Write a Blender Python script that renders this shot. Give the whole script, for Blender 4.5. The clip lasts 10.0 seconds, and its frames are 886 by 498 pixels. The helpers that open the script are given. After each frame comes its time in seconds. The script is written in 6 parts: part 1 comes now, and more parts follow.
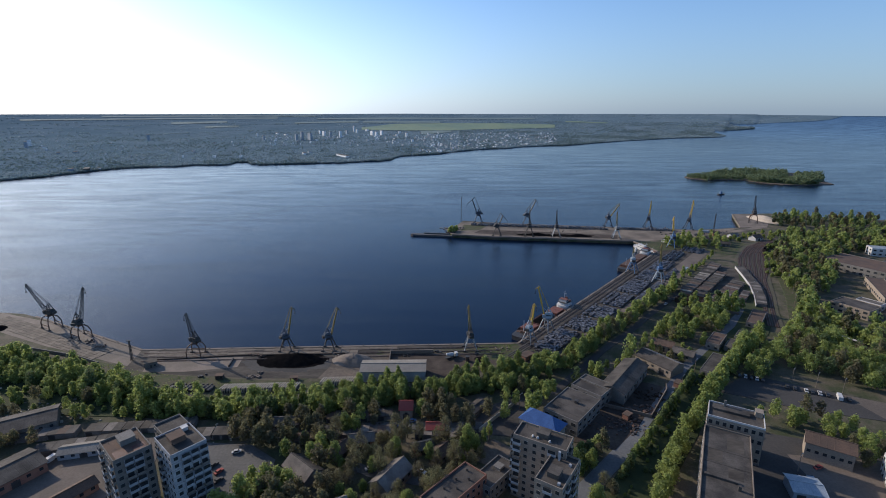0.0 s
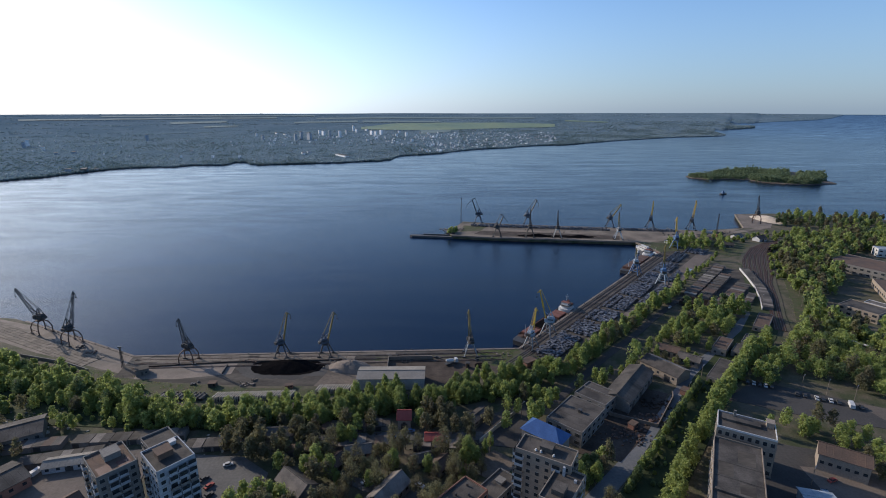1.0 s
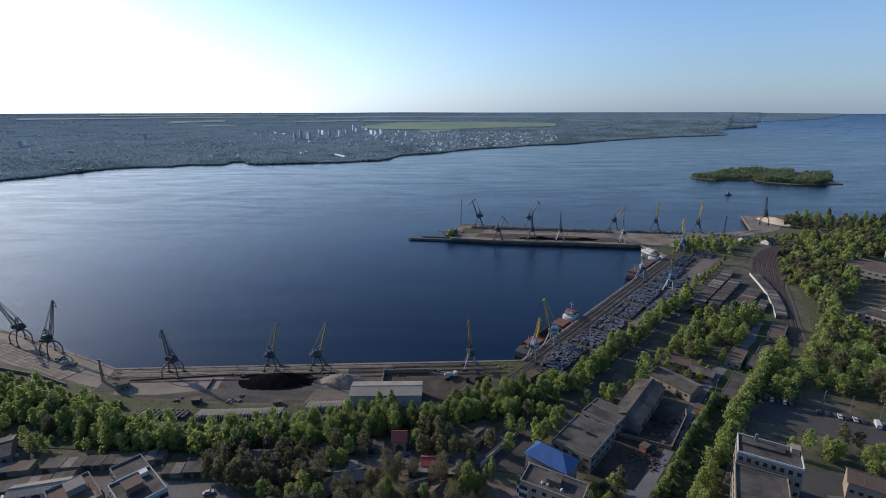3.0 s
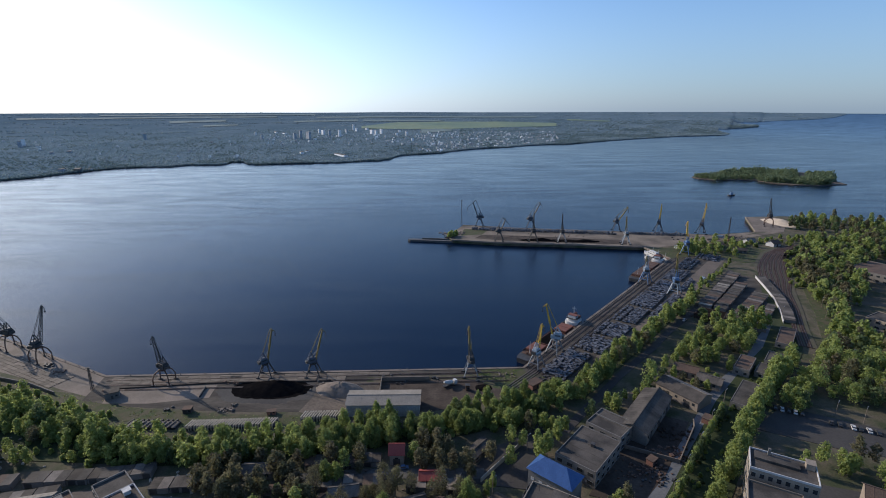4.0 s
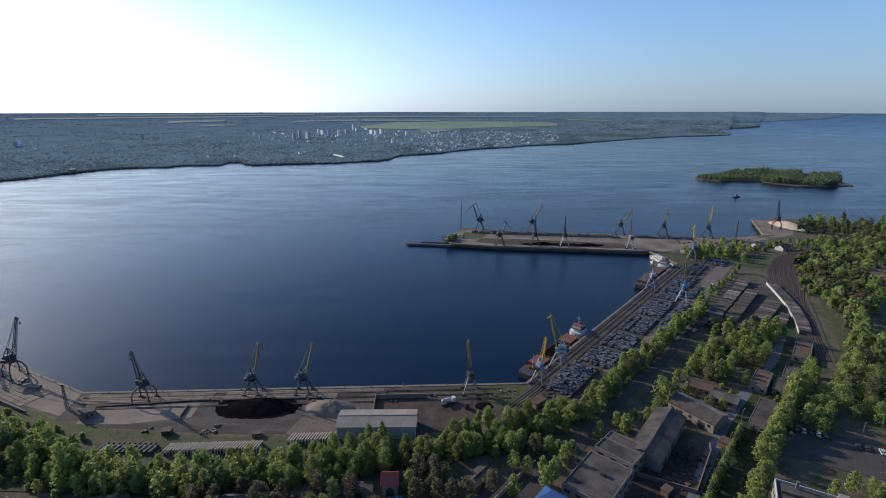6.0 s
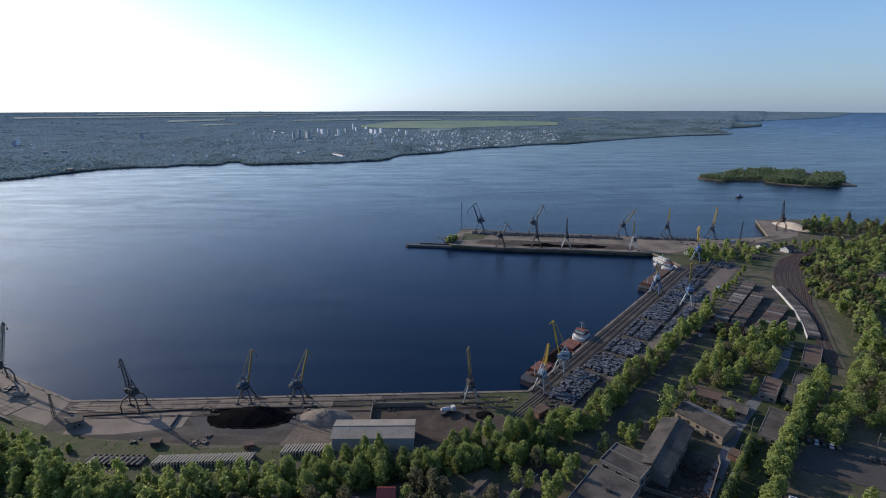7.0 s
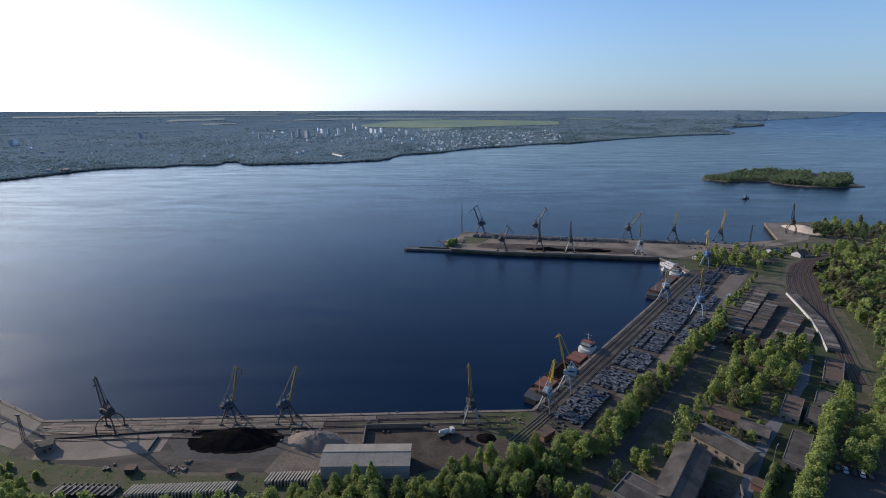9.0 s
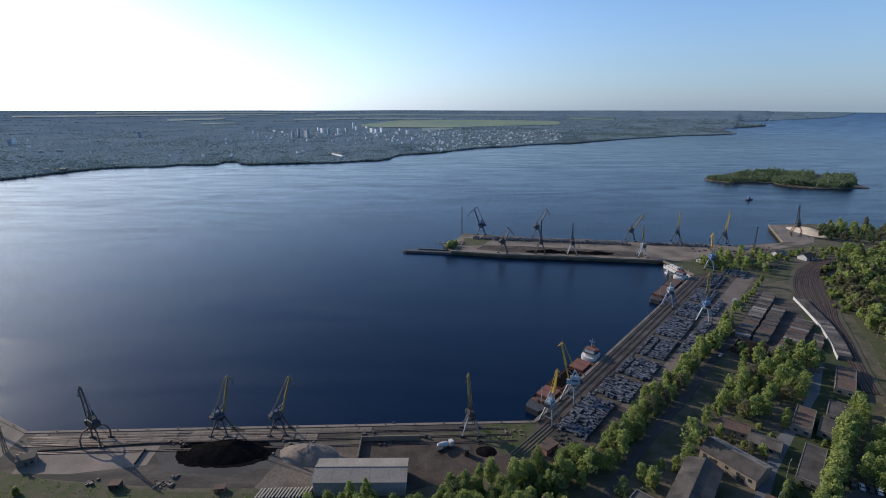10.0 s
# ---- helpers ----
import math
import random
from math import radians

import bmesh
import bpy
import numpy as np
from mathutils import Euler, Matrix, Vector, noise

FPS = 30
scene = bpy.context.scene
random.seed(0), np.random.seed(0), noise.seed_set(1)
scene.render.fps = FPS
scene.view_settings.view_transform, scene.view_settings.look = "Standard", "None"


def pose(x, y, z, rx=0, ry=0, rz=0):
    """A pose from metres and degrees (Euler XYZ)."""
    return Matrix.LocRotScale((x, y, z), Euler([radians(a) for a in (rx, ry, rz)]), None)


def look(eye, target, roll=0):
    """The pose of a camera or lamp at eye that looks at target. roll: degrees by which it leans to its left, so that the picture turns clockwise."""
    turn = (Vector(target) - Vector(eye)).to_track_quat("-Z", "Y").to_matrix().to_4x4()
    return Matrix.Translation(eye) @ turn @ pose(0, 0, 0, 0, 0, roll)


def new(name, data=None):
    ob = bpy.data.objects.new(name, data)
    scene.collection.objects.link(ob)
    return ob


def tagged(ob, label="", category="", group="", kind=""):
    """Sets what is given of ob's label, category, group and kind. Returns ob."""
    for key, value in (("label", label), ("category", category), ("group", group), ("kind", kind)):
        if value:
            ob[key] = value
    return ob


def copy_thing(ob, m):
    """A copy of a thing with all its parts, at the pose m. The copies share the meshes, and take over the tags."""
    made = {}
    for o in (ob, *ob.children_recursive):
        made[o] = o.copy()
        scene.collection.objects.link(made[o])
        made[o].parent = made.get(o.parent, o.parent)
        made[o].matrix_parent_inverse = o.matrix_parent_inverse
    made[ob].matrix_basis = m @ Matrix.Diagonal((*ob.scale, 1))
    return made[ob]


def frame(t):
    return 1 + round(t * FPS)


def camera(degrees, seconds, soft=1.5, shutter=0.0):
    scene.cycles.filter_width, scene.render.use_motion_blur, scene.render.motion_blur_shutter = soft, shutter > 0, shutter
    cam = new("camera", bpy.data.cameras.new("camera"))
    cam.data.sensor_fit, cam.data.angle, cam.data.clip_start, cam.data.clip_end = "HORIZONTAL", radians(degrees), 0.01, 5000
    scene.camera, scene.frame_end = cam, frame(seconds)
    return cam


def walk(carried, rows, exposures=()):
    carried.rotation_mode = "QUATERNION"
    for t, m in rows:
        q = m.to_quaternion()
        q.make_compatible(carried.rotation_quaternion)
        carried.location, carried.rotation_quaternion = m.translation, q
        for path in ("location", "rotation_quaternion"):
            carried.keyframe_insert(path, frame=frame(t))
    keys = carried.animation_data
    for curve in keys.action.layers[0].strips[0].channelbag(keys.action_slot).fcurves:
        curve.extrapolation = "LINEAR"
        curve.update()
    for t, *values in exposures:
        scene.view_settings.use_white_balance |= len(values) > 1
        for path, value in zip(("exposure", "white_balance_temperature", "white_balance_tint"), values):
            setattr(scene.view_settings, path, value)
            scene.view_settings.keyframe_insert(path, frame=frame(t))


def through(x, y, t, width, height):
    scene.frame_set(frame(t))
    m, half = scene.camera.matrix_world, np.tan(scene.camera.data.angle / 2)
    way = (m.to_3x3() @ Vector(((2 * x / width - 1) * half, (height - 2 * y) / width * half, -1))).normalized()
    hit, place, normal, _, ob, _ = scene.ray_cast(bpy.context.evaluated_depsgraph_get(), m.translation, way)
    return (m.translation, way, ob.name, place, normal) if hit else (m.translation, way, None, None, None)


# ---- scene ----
cam = camera(84.0, 10.0, soft=0.95)
PATH = [
    (0, (0.576, 2.287, 149.873), (0.58, 4.214, 149.336), -0.0),
    (0.5, (0.795, 6.454, 149.885), (0.8, 8.38, 149.346), -0.1),
    (1, (1.045, 10.611, 149.901), (1.049, 12.537, 149.362), -0.1),
    (1.5, (1.332, 14.771, 149.918), (1.336, 16.697, 149.378), -0.1),
    (2, (1.632, 18.933, 149.932), (1.635, 20.859, 149.392), -0.1),
    (2.5, (1.903, 23.121, 149.932), (1.906, 25.046, 149.391), -0.1),
    (4, (2.81, 35.98, 149.985), (2.81, 37.905, 149.442), -0.1),
    (4.5, (3.112, 40.324, 150.012), (3.112, 42.248, 149.469), -0.1),
    (5, (3.389, 44.679, 150.043), (3.389, 46.604, 149.5), -0.1),
    (5.5, (3.682, 48.992, 150.078), (3.682, 50.917, 149.535), -0.1),
    (7, (4.588, 61.74, 150.325), (4.586, 63.664, 149.778), -0.1),
    (7.5, (4.862, 66.04, 150.366), (4.859, 67.964, 149.818), -0.1),
    (8, (5.093, 70.397, 150.409), (5.088, 72.32, 149.861), -0.1),
    (8.5, (5.369, 74.911, 150.449), (5.364, 76.835, 149.9), -0.1),
    (9, (5.637, 79.504, 150.477), (5.632, 81.427, 149.928), -0.1),
    (9.5, (5.95, 84.156, 150.482), (5.943, 86.079, 149.933), -0.1),
    (10, (6.256, 88.819, 150.483), (6.25, 90.742, 149.933), -0.0),
]
walk(cam, [(t, look(eye, target, roll)) for t, eye, target, roll in PATH], [(0, 0.0, 5600, 10), (10, 0.0, 5600, 10)])

from mathutils.geometry import tessellate_polygon

# ---- light ----
SUN_AZ, SUN_EL = radians(-57), radians(24)
world = bpy.data.worlds.new("sky")
scene.world = world
world.use_nodes = True
wn = world.node_tree.nodes
sky = wn.new("ShaderNodeTexSky")
sky.sky_type, sky.sun_disc = "NISHITA", False
sky.sun_elevation, sky.sun_rotation = SUN_EL, SUN_AZ
sky.altitude, sky.air_density, sky.dust_density, sky.ozone_density = 100, 0.9, 0.9, 3.0
wl = world.node_tree.links
# pale haze low over the whole horizon
where, axes, low, haze = wn.new("ShaderNodeTexCoord"), wn.new("ShaderNodeSeparateXYZ"), wn.new("ShaderNodeMapRange"), wn.new("ShaderNodeMix")
wl.new(where.outputs["Generated"], axes.inputs[0])
wl.new(axes.outputs[2], low.inputs[0])
low.interpolation_type = "SMOOTHERSTEP"
low.inputs[1].default_value, low.inputs[2].default_value, low.inputs[3].default_value, low.inputs[4].default_value = -0.05, 0.28, 0.62, 0.0
haze.data_type = "RGBA"
# the haze is brightest below the sun and duller away from it
toward, glow, tone = wn.new("ShaderNodeVectorMath"), wn.new("ShaderNodeMapRange"), wn.new("ShaderNodeMix")
toward.operation = "DOT_PRODUCT"
toward.inputs[1].default_value = (math.sin(SUN_AZ), math.cos(SUN_AZ), 0)
wl.new(where.outputs["Generated"], toward.inputs[0])
glow.inputs[1].default_value, glow.inputs[2].default_value = -0.25, 0.98
wl.new(toward.outputs["Value"], glow.inputs[0])
curve = wn.new("ShaderNodeMath")
curve.operation, curve.inputs[1].default_value = "POWER", 3.4
wl.new(glow.outputs[0], curve.inputs[0])
tone.data_type = "RGBA"
tone.inputs[6].default_value, tone.inputs[7].default_value = (2.0, 2.5, 3.05, 1), (12, 12.8, 13, 1)
wl.new(curve.outputs[0], tone.inputs[0])
wl.new(tone.outputs[2], haze.inputs[7])
wl.new(low.outputs[0], haze.inputs[0])
wl.new(sky.outputs[0], haze.inputs[6])
wl.new(haze.outputs[2], wn["Background"].inputs[0])
wn["Background"].inputs[1].default_value = 0.155
sun = new("sun", bpy.data.lights.new("sun", "SUN"))
sun.data.energy, sun.data.angle, sun.data.color = 4.5, radians(0.6), (1.0, 0.80, 0.58)
sun.matrix_world = look((1000 * math.sin(SUN_AZ) * math.cos(SUN_EL), 1000 * math.cos(SUN_AZ) * math.cos(SUN_EL), 1000 * math.sin(SUN_EL)), (0, 0, 0))
scene.view_settings.exposure = 0.0

# ---- materials ----
G = 4.0  # height of the near land above the water


def node_mat(name):
    m = bpy.data.materials.new(name)
    m.use_nodes = True
    return m, m.node_tree.nodes, m.node_tree.links, m.node_tree.nodes["Principled BSDF"]


def mat(name, c1, c2, scale=0.2, rough=0.85, bump=0.3, fine=6.0, grain=0.35, metal=0.0, objrand=0.0, island=0.0, stretch=(1, 1, 1), spec=0.3):
    """Two colours mixed by a broad noise, broken up by a fine one, with fine relief."""
    m, n, l, p = node_mat(name)
    geo = n.new("ShaderNodeNewGeometry")
    mp = n.new("ShaderNodeMapping")
    mp.inputs["Scale"].default_value = stretch
    l.new(geo.outputs["Position"], mp.inputs[0])
    big = n.new("ShaderNodeTexNoise")
    big.inputs["Scale"].default_value, big.inputs["Detail"].default_value = scale, 4
    small = n.new("ShaderNodeTexNoise")
    small.inputs["Scale"].default_value, small.inputs["Detail"].default_value = scale * fine, 3
    ramp = n.new("ShaderNodeMapRange")
    ramp.inputs[1].default_value, ramp.inputs[2].default_value = 0.36, 0.64
    mix = n.new("ShaderNodeMix")
    mix.data_type = "RGBA"
    mix.inputs[6].default_value, mix.inputs[7].default_value = (*c1, 1), (*c2, 1)
    hsv = n.new("ShaderNodeHueSaturation")
    val = n.new("ShaderNodeMath")
    val.operation = "MULTIPLY_ADD"
    val.inputs[1].default_value, val.inputs[2].default_value = 2 * grain, 1 - grain
    for t in (big, small):
        l.new(mp.outputs[0], t.inputs[0])
    l.new(big.outputs[0], ramp.inputs[0])
    l.new(ramp.outputs[0], mix.inputs[0])
    l.new(mix.outputs[2], hsv.inputs["Color"])
    l.new(small.outputs[0], val.inputs[0])
    last = val
    if objrand or island:
        info = n.new("ShaderNodeObjectInfo") if objrand else geo
        mul = n.new("ShaderNodeMath")
        mul.operation = "MULTIPLY_ADD"
        amount = objrand or island
        mul.inputs[1].default_value, mul.inputs[2].default_value = 2 * amount, 1 - amount
        l.new(info.outputs["Random" if objrand else "Random Per Island"], mul.inputs[0])
        last = n.new("ShaderNodeMath")
        last.operation = "MULTIPLY"
        l.new(val.outputs[0], last.inputs[0])
        l.new(mul.outputs[0], last.inputs[1])
    l.new(last.outputs[0], hsv.inputs["Value"])
    l.new(hsv.outputs[0], p.inputs["Base Color"])
    p.inputs["Roughness"].default_value, p.inputs["Metallic"].default_value = rough, metal
    p.inputs["Specular IOR Level"].default_value = spec
    if bump:
        b = n.new("ShaderNodeBump")
        b.inputs["Strength"].default_value, b.inputs["Distance"].default_value = bump, 0.1
        l.new(small.outputs[0], b.inputs["Height"])
        l.new(b.outputs[0], p.inputs["Normal"])
    return m


def leaf_mat(name, c1, c2, c3, through=0.45, sheen=0.0):
    """Foliage: a tint for each tree, lighter and darker sprays within it, some light through the leaves."""
    m, n, l, p = node_mat(name)
    info, geo = n.new("ShaderNodeObjectInfo"), n.new("ShaderNodeNewGeometry")
    ramp = n.new("ShaderNodeValToRGB")
    e = ramp.color_ramp.elements
    e[0].color, e[1].color = (*c1, 1), (*c3, 1)
    mid = e.new(0.5)
    mid.color = (*c2, 1)
    tint = n.new("ShaderNodeTexNoise")
    tint.inputs["Scale"].default_value, tint.inputs["Detail"].default_value = 0.14, 2
    l.new(geo.outputs["Position"], tint.inputs[0])
    spread = n.new("ShaderNodeMapRange")
    spread.inputs[1].default_value, spread.inputs[2].default_value, spread.inputs[3].default_value, spread.inputs[4].default_value = 0.3, 0.7, -0.3, 0.7
    l.new(tint.outputs[0], spread.inputs[0])
    both = n.new("ShaderNodeMath")
    both.operation, both.inputs[1].default_value = "MULTIPLY_ADD", 0.6
    l.new(info.outputs["Random"], both.inputs[0])
    l.new(spread.outputs[0], both.inputs[2])
    l.new(both.outputs[0], ramp.inputs[0])
    hsv = n.new("ShaderNodeHueSaturation")
    val = n.new("ShaderNodeMath")
    val.operation = "MULTIPLY_ADD"
    val.inputs[1].default_value, val.inputs[2].default_value = 0.4, 0.8
    l.new(geo.outputs["Random Per Island"], val.inputs[0])
    l.new(val.outputs[0], hsv.inputs["Value"])
    l.new(ramp.outputs[0], hsv.inputs["Color"])
    l.new(hsv.outputs[0], p.inputs["Base Color"])
    p.inputs["Roughness"].default_value, p.inputs["Specular IOR Level"].default_value = 0.7, 0.2
    p.inputs["Sheen Weight"].default_value, p.inputs["Sheen Roughness"].default_value, p.inputs["Sheen Tint"].default_value = sheen, 0.6, (0.85, 0.93, 1, 1)
    tr, mixs = n.new("ShaderNodeBsdfTranslucent"), n.new("ShaderNodeMixShader")
    l.new(hsv.outputs[0], tr.inputs[0])
    mixs.inputs[0].default_value = through
    l.new(p.outputs[0], mixs.inputs[1])
    l.new(tr.outputs[0], mixs.inputs[2])
    l.new(mixs.outputs[0], n["Material Output"].inputs[0])
    return m


def water_mat():
    m, n, l, p = node_mat("river_water")
    p.inputs["Base Color"].default_value = (0.0015, 0.008, 0.026, 1)
    p.inputs["IOR"].default_value = 1.33
    p.inputs["Specular IOR Level"].default_value = 0.27
    geo = n.new("ShaderNodeNewGeometry")
    mp = n.new("ShaderNodeMapping")
    mp.inputs["Scale"].default_value, mp.inputs["Rotation"].default_value = (0.22, 1.0, 1), (0, 0, radians(-14))
    l.new(geo.outputs["Position"], mp.inputs[0])
    rip = n.new("ShaderNodeTexNoise")
    rip.inputs["Scale"].default_value, rip.inputs["Detail"].default_value = 1.6, 4
    l.new(geo.outputs["Position"], rip.inputs[0])
    wind = n.new("ShaderNodeTexNoise")
    wind.inputs["Scale"].default_value, wind.inputs["Detail"].default_value, wind.inputs["Distortion"].default_value = 0.03, 6, 1.2
    l.new(mp.outputs[0], wind.inputs[0])
    rr = n.new("ShaderNodeMapRange")
    rr.inputs[1].default_value, rr.inputs[2].default_value, rr.inputs[3].default_value, rr.inputs[4].default_value = 0.3, 0.75, 0.12, 0.25
    l.new(wind.outputs[0], rr.inputs[0])
    l.new(rr.outputs[0], p.inputs["Roughness"])
    st = n.new("ShaderNodeMapRange")
    st.inputs[1].default_value, st.inputs[2].default_value, st.inputs[3].default_value, st.inputs[4].default_value = 0.3, 0.75, 0.32, 0.7
    l.new(wind.outputs[0], st.inputs[0])
    b = n.new("ShaderNodeBump")
    b.inputs["Distance"].default_value = 0.23
    l.new(st.outputs[0], b.inputs["Strength"])
    l.new(rip.outputs[0], b.inputs["Height"])
    l.new(b.outputs[0], p.inputs["Normal"])
    return m


M = dict(
    water=water_mat(),
    land=mat("rough_ground", (0.115, 0.095, 0.066), (0.05, 0.058, 0.026), 0.12, 0.95, 0.6, 12, 0.5),
    grass=mat("grass", (0.048, 0.066, 0.02), (0.085, 0.074, 0.043), 0.22, 0.95, 0.6, 14, 0.5),
    shade_grass=mat("rank_grass_shade_tint", (0.03, 0.042, 0.015), (0.045, 0.055, 0.02), 0.1, 0.95, 0.6, 14),
    concrete=mat("quay_concrete", (0.215, 0.174, 0.138), (0.15, 0.125, 0.098), 0.08, 0.9, 0.3, 20, objrand=0.0),
    slab=mat("concrete_slab", (0.17, 0.14, 0.106), (0.136, 0.113, 0.0873), 0.3, 0.9, 0.2, 10, objrand=0.22),
    dirt=mat("brown_soil", (0.036, 0.027, 0.021), (0.078, 0.06, 0.046), 0.1, 0.95, 0.5, 10, 0.5),
    pale=mat("sandy_yard", (0.145, 0.117, 0.09), (0.082, 0.067, 0.052), 0.09, 0.95, 0.3, 10, 0.5),
    greyyard=mat("grey_yard", (0.04, 0.034, 0.028), (0.092, 0.079, 0.063), 0.09, 0.93, 0.4, 9, 0.5, stretch=(0.5, 1.3, 1)),
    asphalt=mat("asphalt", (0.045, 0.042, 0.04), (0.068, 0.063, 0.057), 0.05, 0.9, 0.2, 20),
    lane=mat("pale_worn_asphalt", (0.115, 0.12, 0.125), (0.15, 0.15, 0.15), 0.08, 0.9, 0.2, 12),
    road=mat("worn_road", (0.09, 0.0873, 0.0828), (0.126, 0.12, 0.11), 0.08, 0.9, 0.2, 12),
    coal=mat("coal", (0.006, 0.006, 0.0065), (0.011, 0.010, 0.010), 0.4, 0.95, 0.6, 12, spec=0.0),
    sand=mat("sand", (0.21, 0.17, 0.135), (0.155, 0.13, 0.105), 0.25, 0.95, 0.6, 10),
    palesand=mat("pale_sand", (0.50, 0.42, 0.32), (0.42, 0.35, 0.27), 0.25, 0.95, 0.6, 10),
    farland=mat("far_plain_haze_tint", (0.115, 0.165, 0.195), (0.15, 0.20, 0.23), 0.004, 0.95, 0.0, 9, 0.25, spec=0.0),
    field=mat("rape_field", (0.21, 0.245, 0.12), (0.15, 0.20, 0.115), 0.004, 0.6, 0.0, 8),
    field2=mat("green_field_haze_tint", (0.135, 0.19, 0.19), (0.155, 0.21, 0.20), 0.004, 0.95, 0.0, 8),
    bark=mat("bark", (0.10, 0.08, 0.06), (0.14, 0.115, 0.09), 1.0, 0.95, 0.4, 5),
    steel=mat("grey_steel", (0.20, 0.21, 0.22), (0.28, 0.29, 0.30), 0.4, 0.5, 0.1, 8, metal=0.3, spec=0.5),
    rust=mat("rusty_steel", (0.10, 0.065, 0.05), (0.15, 0.09, 0.06), 0.4, 0.7, 0.2, 8, metal=0.2),
    dark=mat("dark_steel", (0.05, 0.05, 0.052), (0.08, 0.075, 0.07), 0.4, 0.6, 0.1, 8, metal=0.3),
    blue=mat("blue_grey_paint", (0.07, 0.13, 0.24), (0.11, 0.17, 0.28), 0.4, 0.5, 0.1, 8),
    slateblue=mat("dark_slate_blue_paint", (0.045, 0.06, 0.085), (0.07, 0.085, 0.11), 0.4, 0.6, 0.1, 8),
    palepaint=mat("pale_blue_paint", (0.24, 0.28, 0.32), (0.32, 0.35, 0.38), 0.4, 0.5, 0.1, 8),
    yellow=mat("yellow_paint", (0.55, 0.36, 0.04), (0.48, 0.30, 0.05), 0.4, 0.5, 0.1, 8),
    ochre=mat("faded_yellow_paint", (0.184, 0.14, 0.036), (0.144, 0.112, 0.04), 0.4, 0.6, 0.1, 8),
    white=mat("white_paint", (0.527, 0.518, 0.501), (0.442, 0.433, 0.416), 0.3, 0.5, 0.1, 8),
    redhull=mat("red_hull", (0.075, 0.030, 0.022), (0.10, 0.042, 0.03), 0.2, 0.6, 0.1, 8),
    hatch=mat("hatch_cover", (0.19, 0.0782, 0.0544), (0.156, 0.068, 0.049), 0.2, 0.7, 0.1, 8),
    glass=mat("window_glass", (0.02, 0.025, 0.03), (0.04, 0.045, 0.05), 0.5, 0.12, 0.0, 4, spec=0.6),
    panel=mat("pale_panel_wall", (0.36, 0.37, 0.38), (0.30, 0.31, 0.325), 0.12, 0.85, 0.2, 10),
    beigewall=mat("brick_wall", (0.29, 0.24, 0.185), (0.24, 0.20, 0.16), 0.12, 0.9, 0.3, 14),
    greywall=mat("grey_render_wall", (0.15, 0.139, 0.123), (0.194, 0.18, 0.163), 0.12, 0.9, 0.3, 14),
    brick=mat("red_brick_wall", (0.22, 0.11, 0.08), (0.27, 0.145, 0.10), 0.2, 0.9, 0.3, 14),
    bitumen=mat("bitumen_roof", (0.0437, 0.0389, 0.0342), (0.0997, 0.0874, 0.0741), 0.14, 0.9, 0.2, 14, 0.5),
    brownroof=mat("brown_roof", (0.13, 0.085, 0.06), (0.095, 0.068, 0.052), 0.15, 0.9, 0.2, 12),
    slate=mat("asbestos_slate_roof", (0.1, 0.0875, 0.075), (0.163, 0.141, 0.119), 0.25, 0.9, 0.3, 12, 0.5, objrand=0.5),
    redroof=mat("red_roof", (0.34, 0.075, 0.06), (0.28, 0.07, 0.055), 0.3, 0.7, 0.2, 8),
    blueroof=mat("blue_metal_roof", (0.03, 0.072, 0.20), (0.04, 0.09, 0.235), 0.3, 0.4, 0.1, 8),
    shedroof=mat("zinc_roof", (0.221, 0.20, 0.168), (0.271, 0.244, 0.205), 0.1, 0.85, 0.1, 14, spec=0.1),
    coil=mat("wire_coil", (0.16, 0.165, 0.18), (0.10, 0.10, 0.11), 0.6, 0.45, 0.3, 10, metal=0.5, island=0.5, spec=0.5),
    pier=mat("pier_concrete", (0.216, 0.176, 0.133), (0.115, 0.095, 0.074), 0.05, 0.92, 0.3, 16, 0.45),
    wetwall=mat("dark_wet_concrete", (0.07, 0.07, 0.07), (0.10, 0.098, 0.095), 0.2, 0.8, 0.3, 10),
    cream=mat("cream_concrete", (0.44, 0.39, 0.31), (0.36, 0.325, 0.265), 0.3, 0.9, 0.2, 8),
    sunyard=mat("trodden_yard_sun_tint", (0.155, 0.126, 0.102), (0.115, 0.096, 0.078), 0.07, 0.93, 0.3, 16),
    rail=mat("rail_steel", (0.14, 0.10, 0.08), (0.2, 0.16, 0.13), 0.5, 0.5, 0.1, 8, metal=0.6),
    wagon=mat("wagon_paint", (0.045, 0.035, 0.03), (0.075, 0.05, 0.038), 0.4, 0.8, 0.2, 10),
    trackbed=mat("oily_ballast", (0.04, 0.033, 0.028), (0.06, 0.05, 0.042), 0.2, 0.95, 0.5, 16),
    siding_ground=mat("trodden_siding_soil", (0.10, 0.085, 0.062), (0.075, 0.075, 0.045), 0.12, 0.95, 0.5, 16),
    leaf=leaf_mat("spring_leaves", (0.196, 0.24, 0.078), (0.268, 0.318, 0.098), (0.348, 0.395, 0.128), 0.62),
    leafdark=leaf_mat("dark_leaves", (0.11, 0.15, 0.065), (0.14, 0.185, 0.08), (0.18, 0.22, 0.10), 0.6),
    leafisle=leaf_mat("island_leaves", (0.12, 0.165, 0.095), (0.17, 0.22, 0.115), (0.23, 0.27, 0.14), 0.5),
    leafolive=leaf_mat("budding_twigs", (0.155, 0.14, 0.088), (0.185, 0.175, 0.095), (0.215, 0.21, 0.105), 0.6),
    leafthick=leaf_mat("far_dark_leaves_haze_tint", (0.095, 0.15, 0.15), (0.115, 0.17, 0.165), (0.14, 0.195, 0.175), 0.4, 0.6),
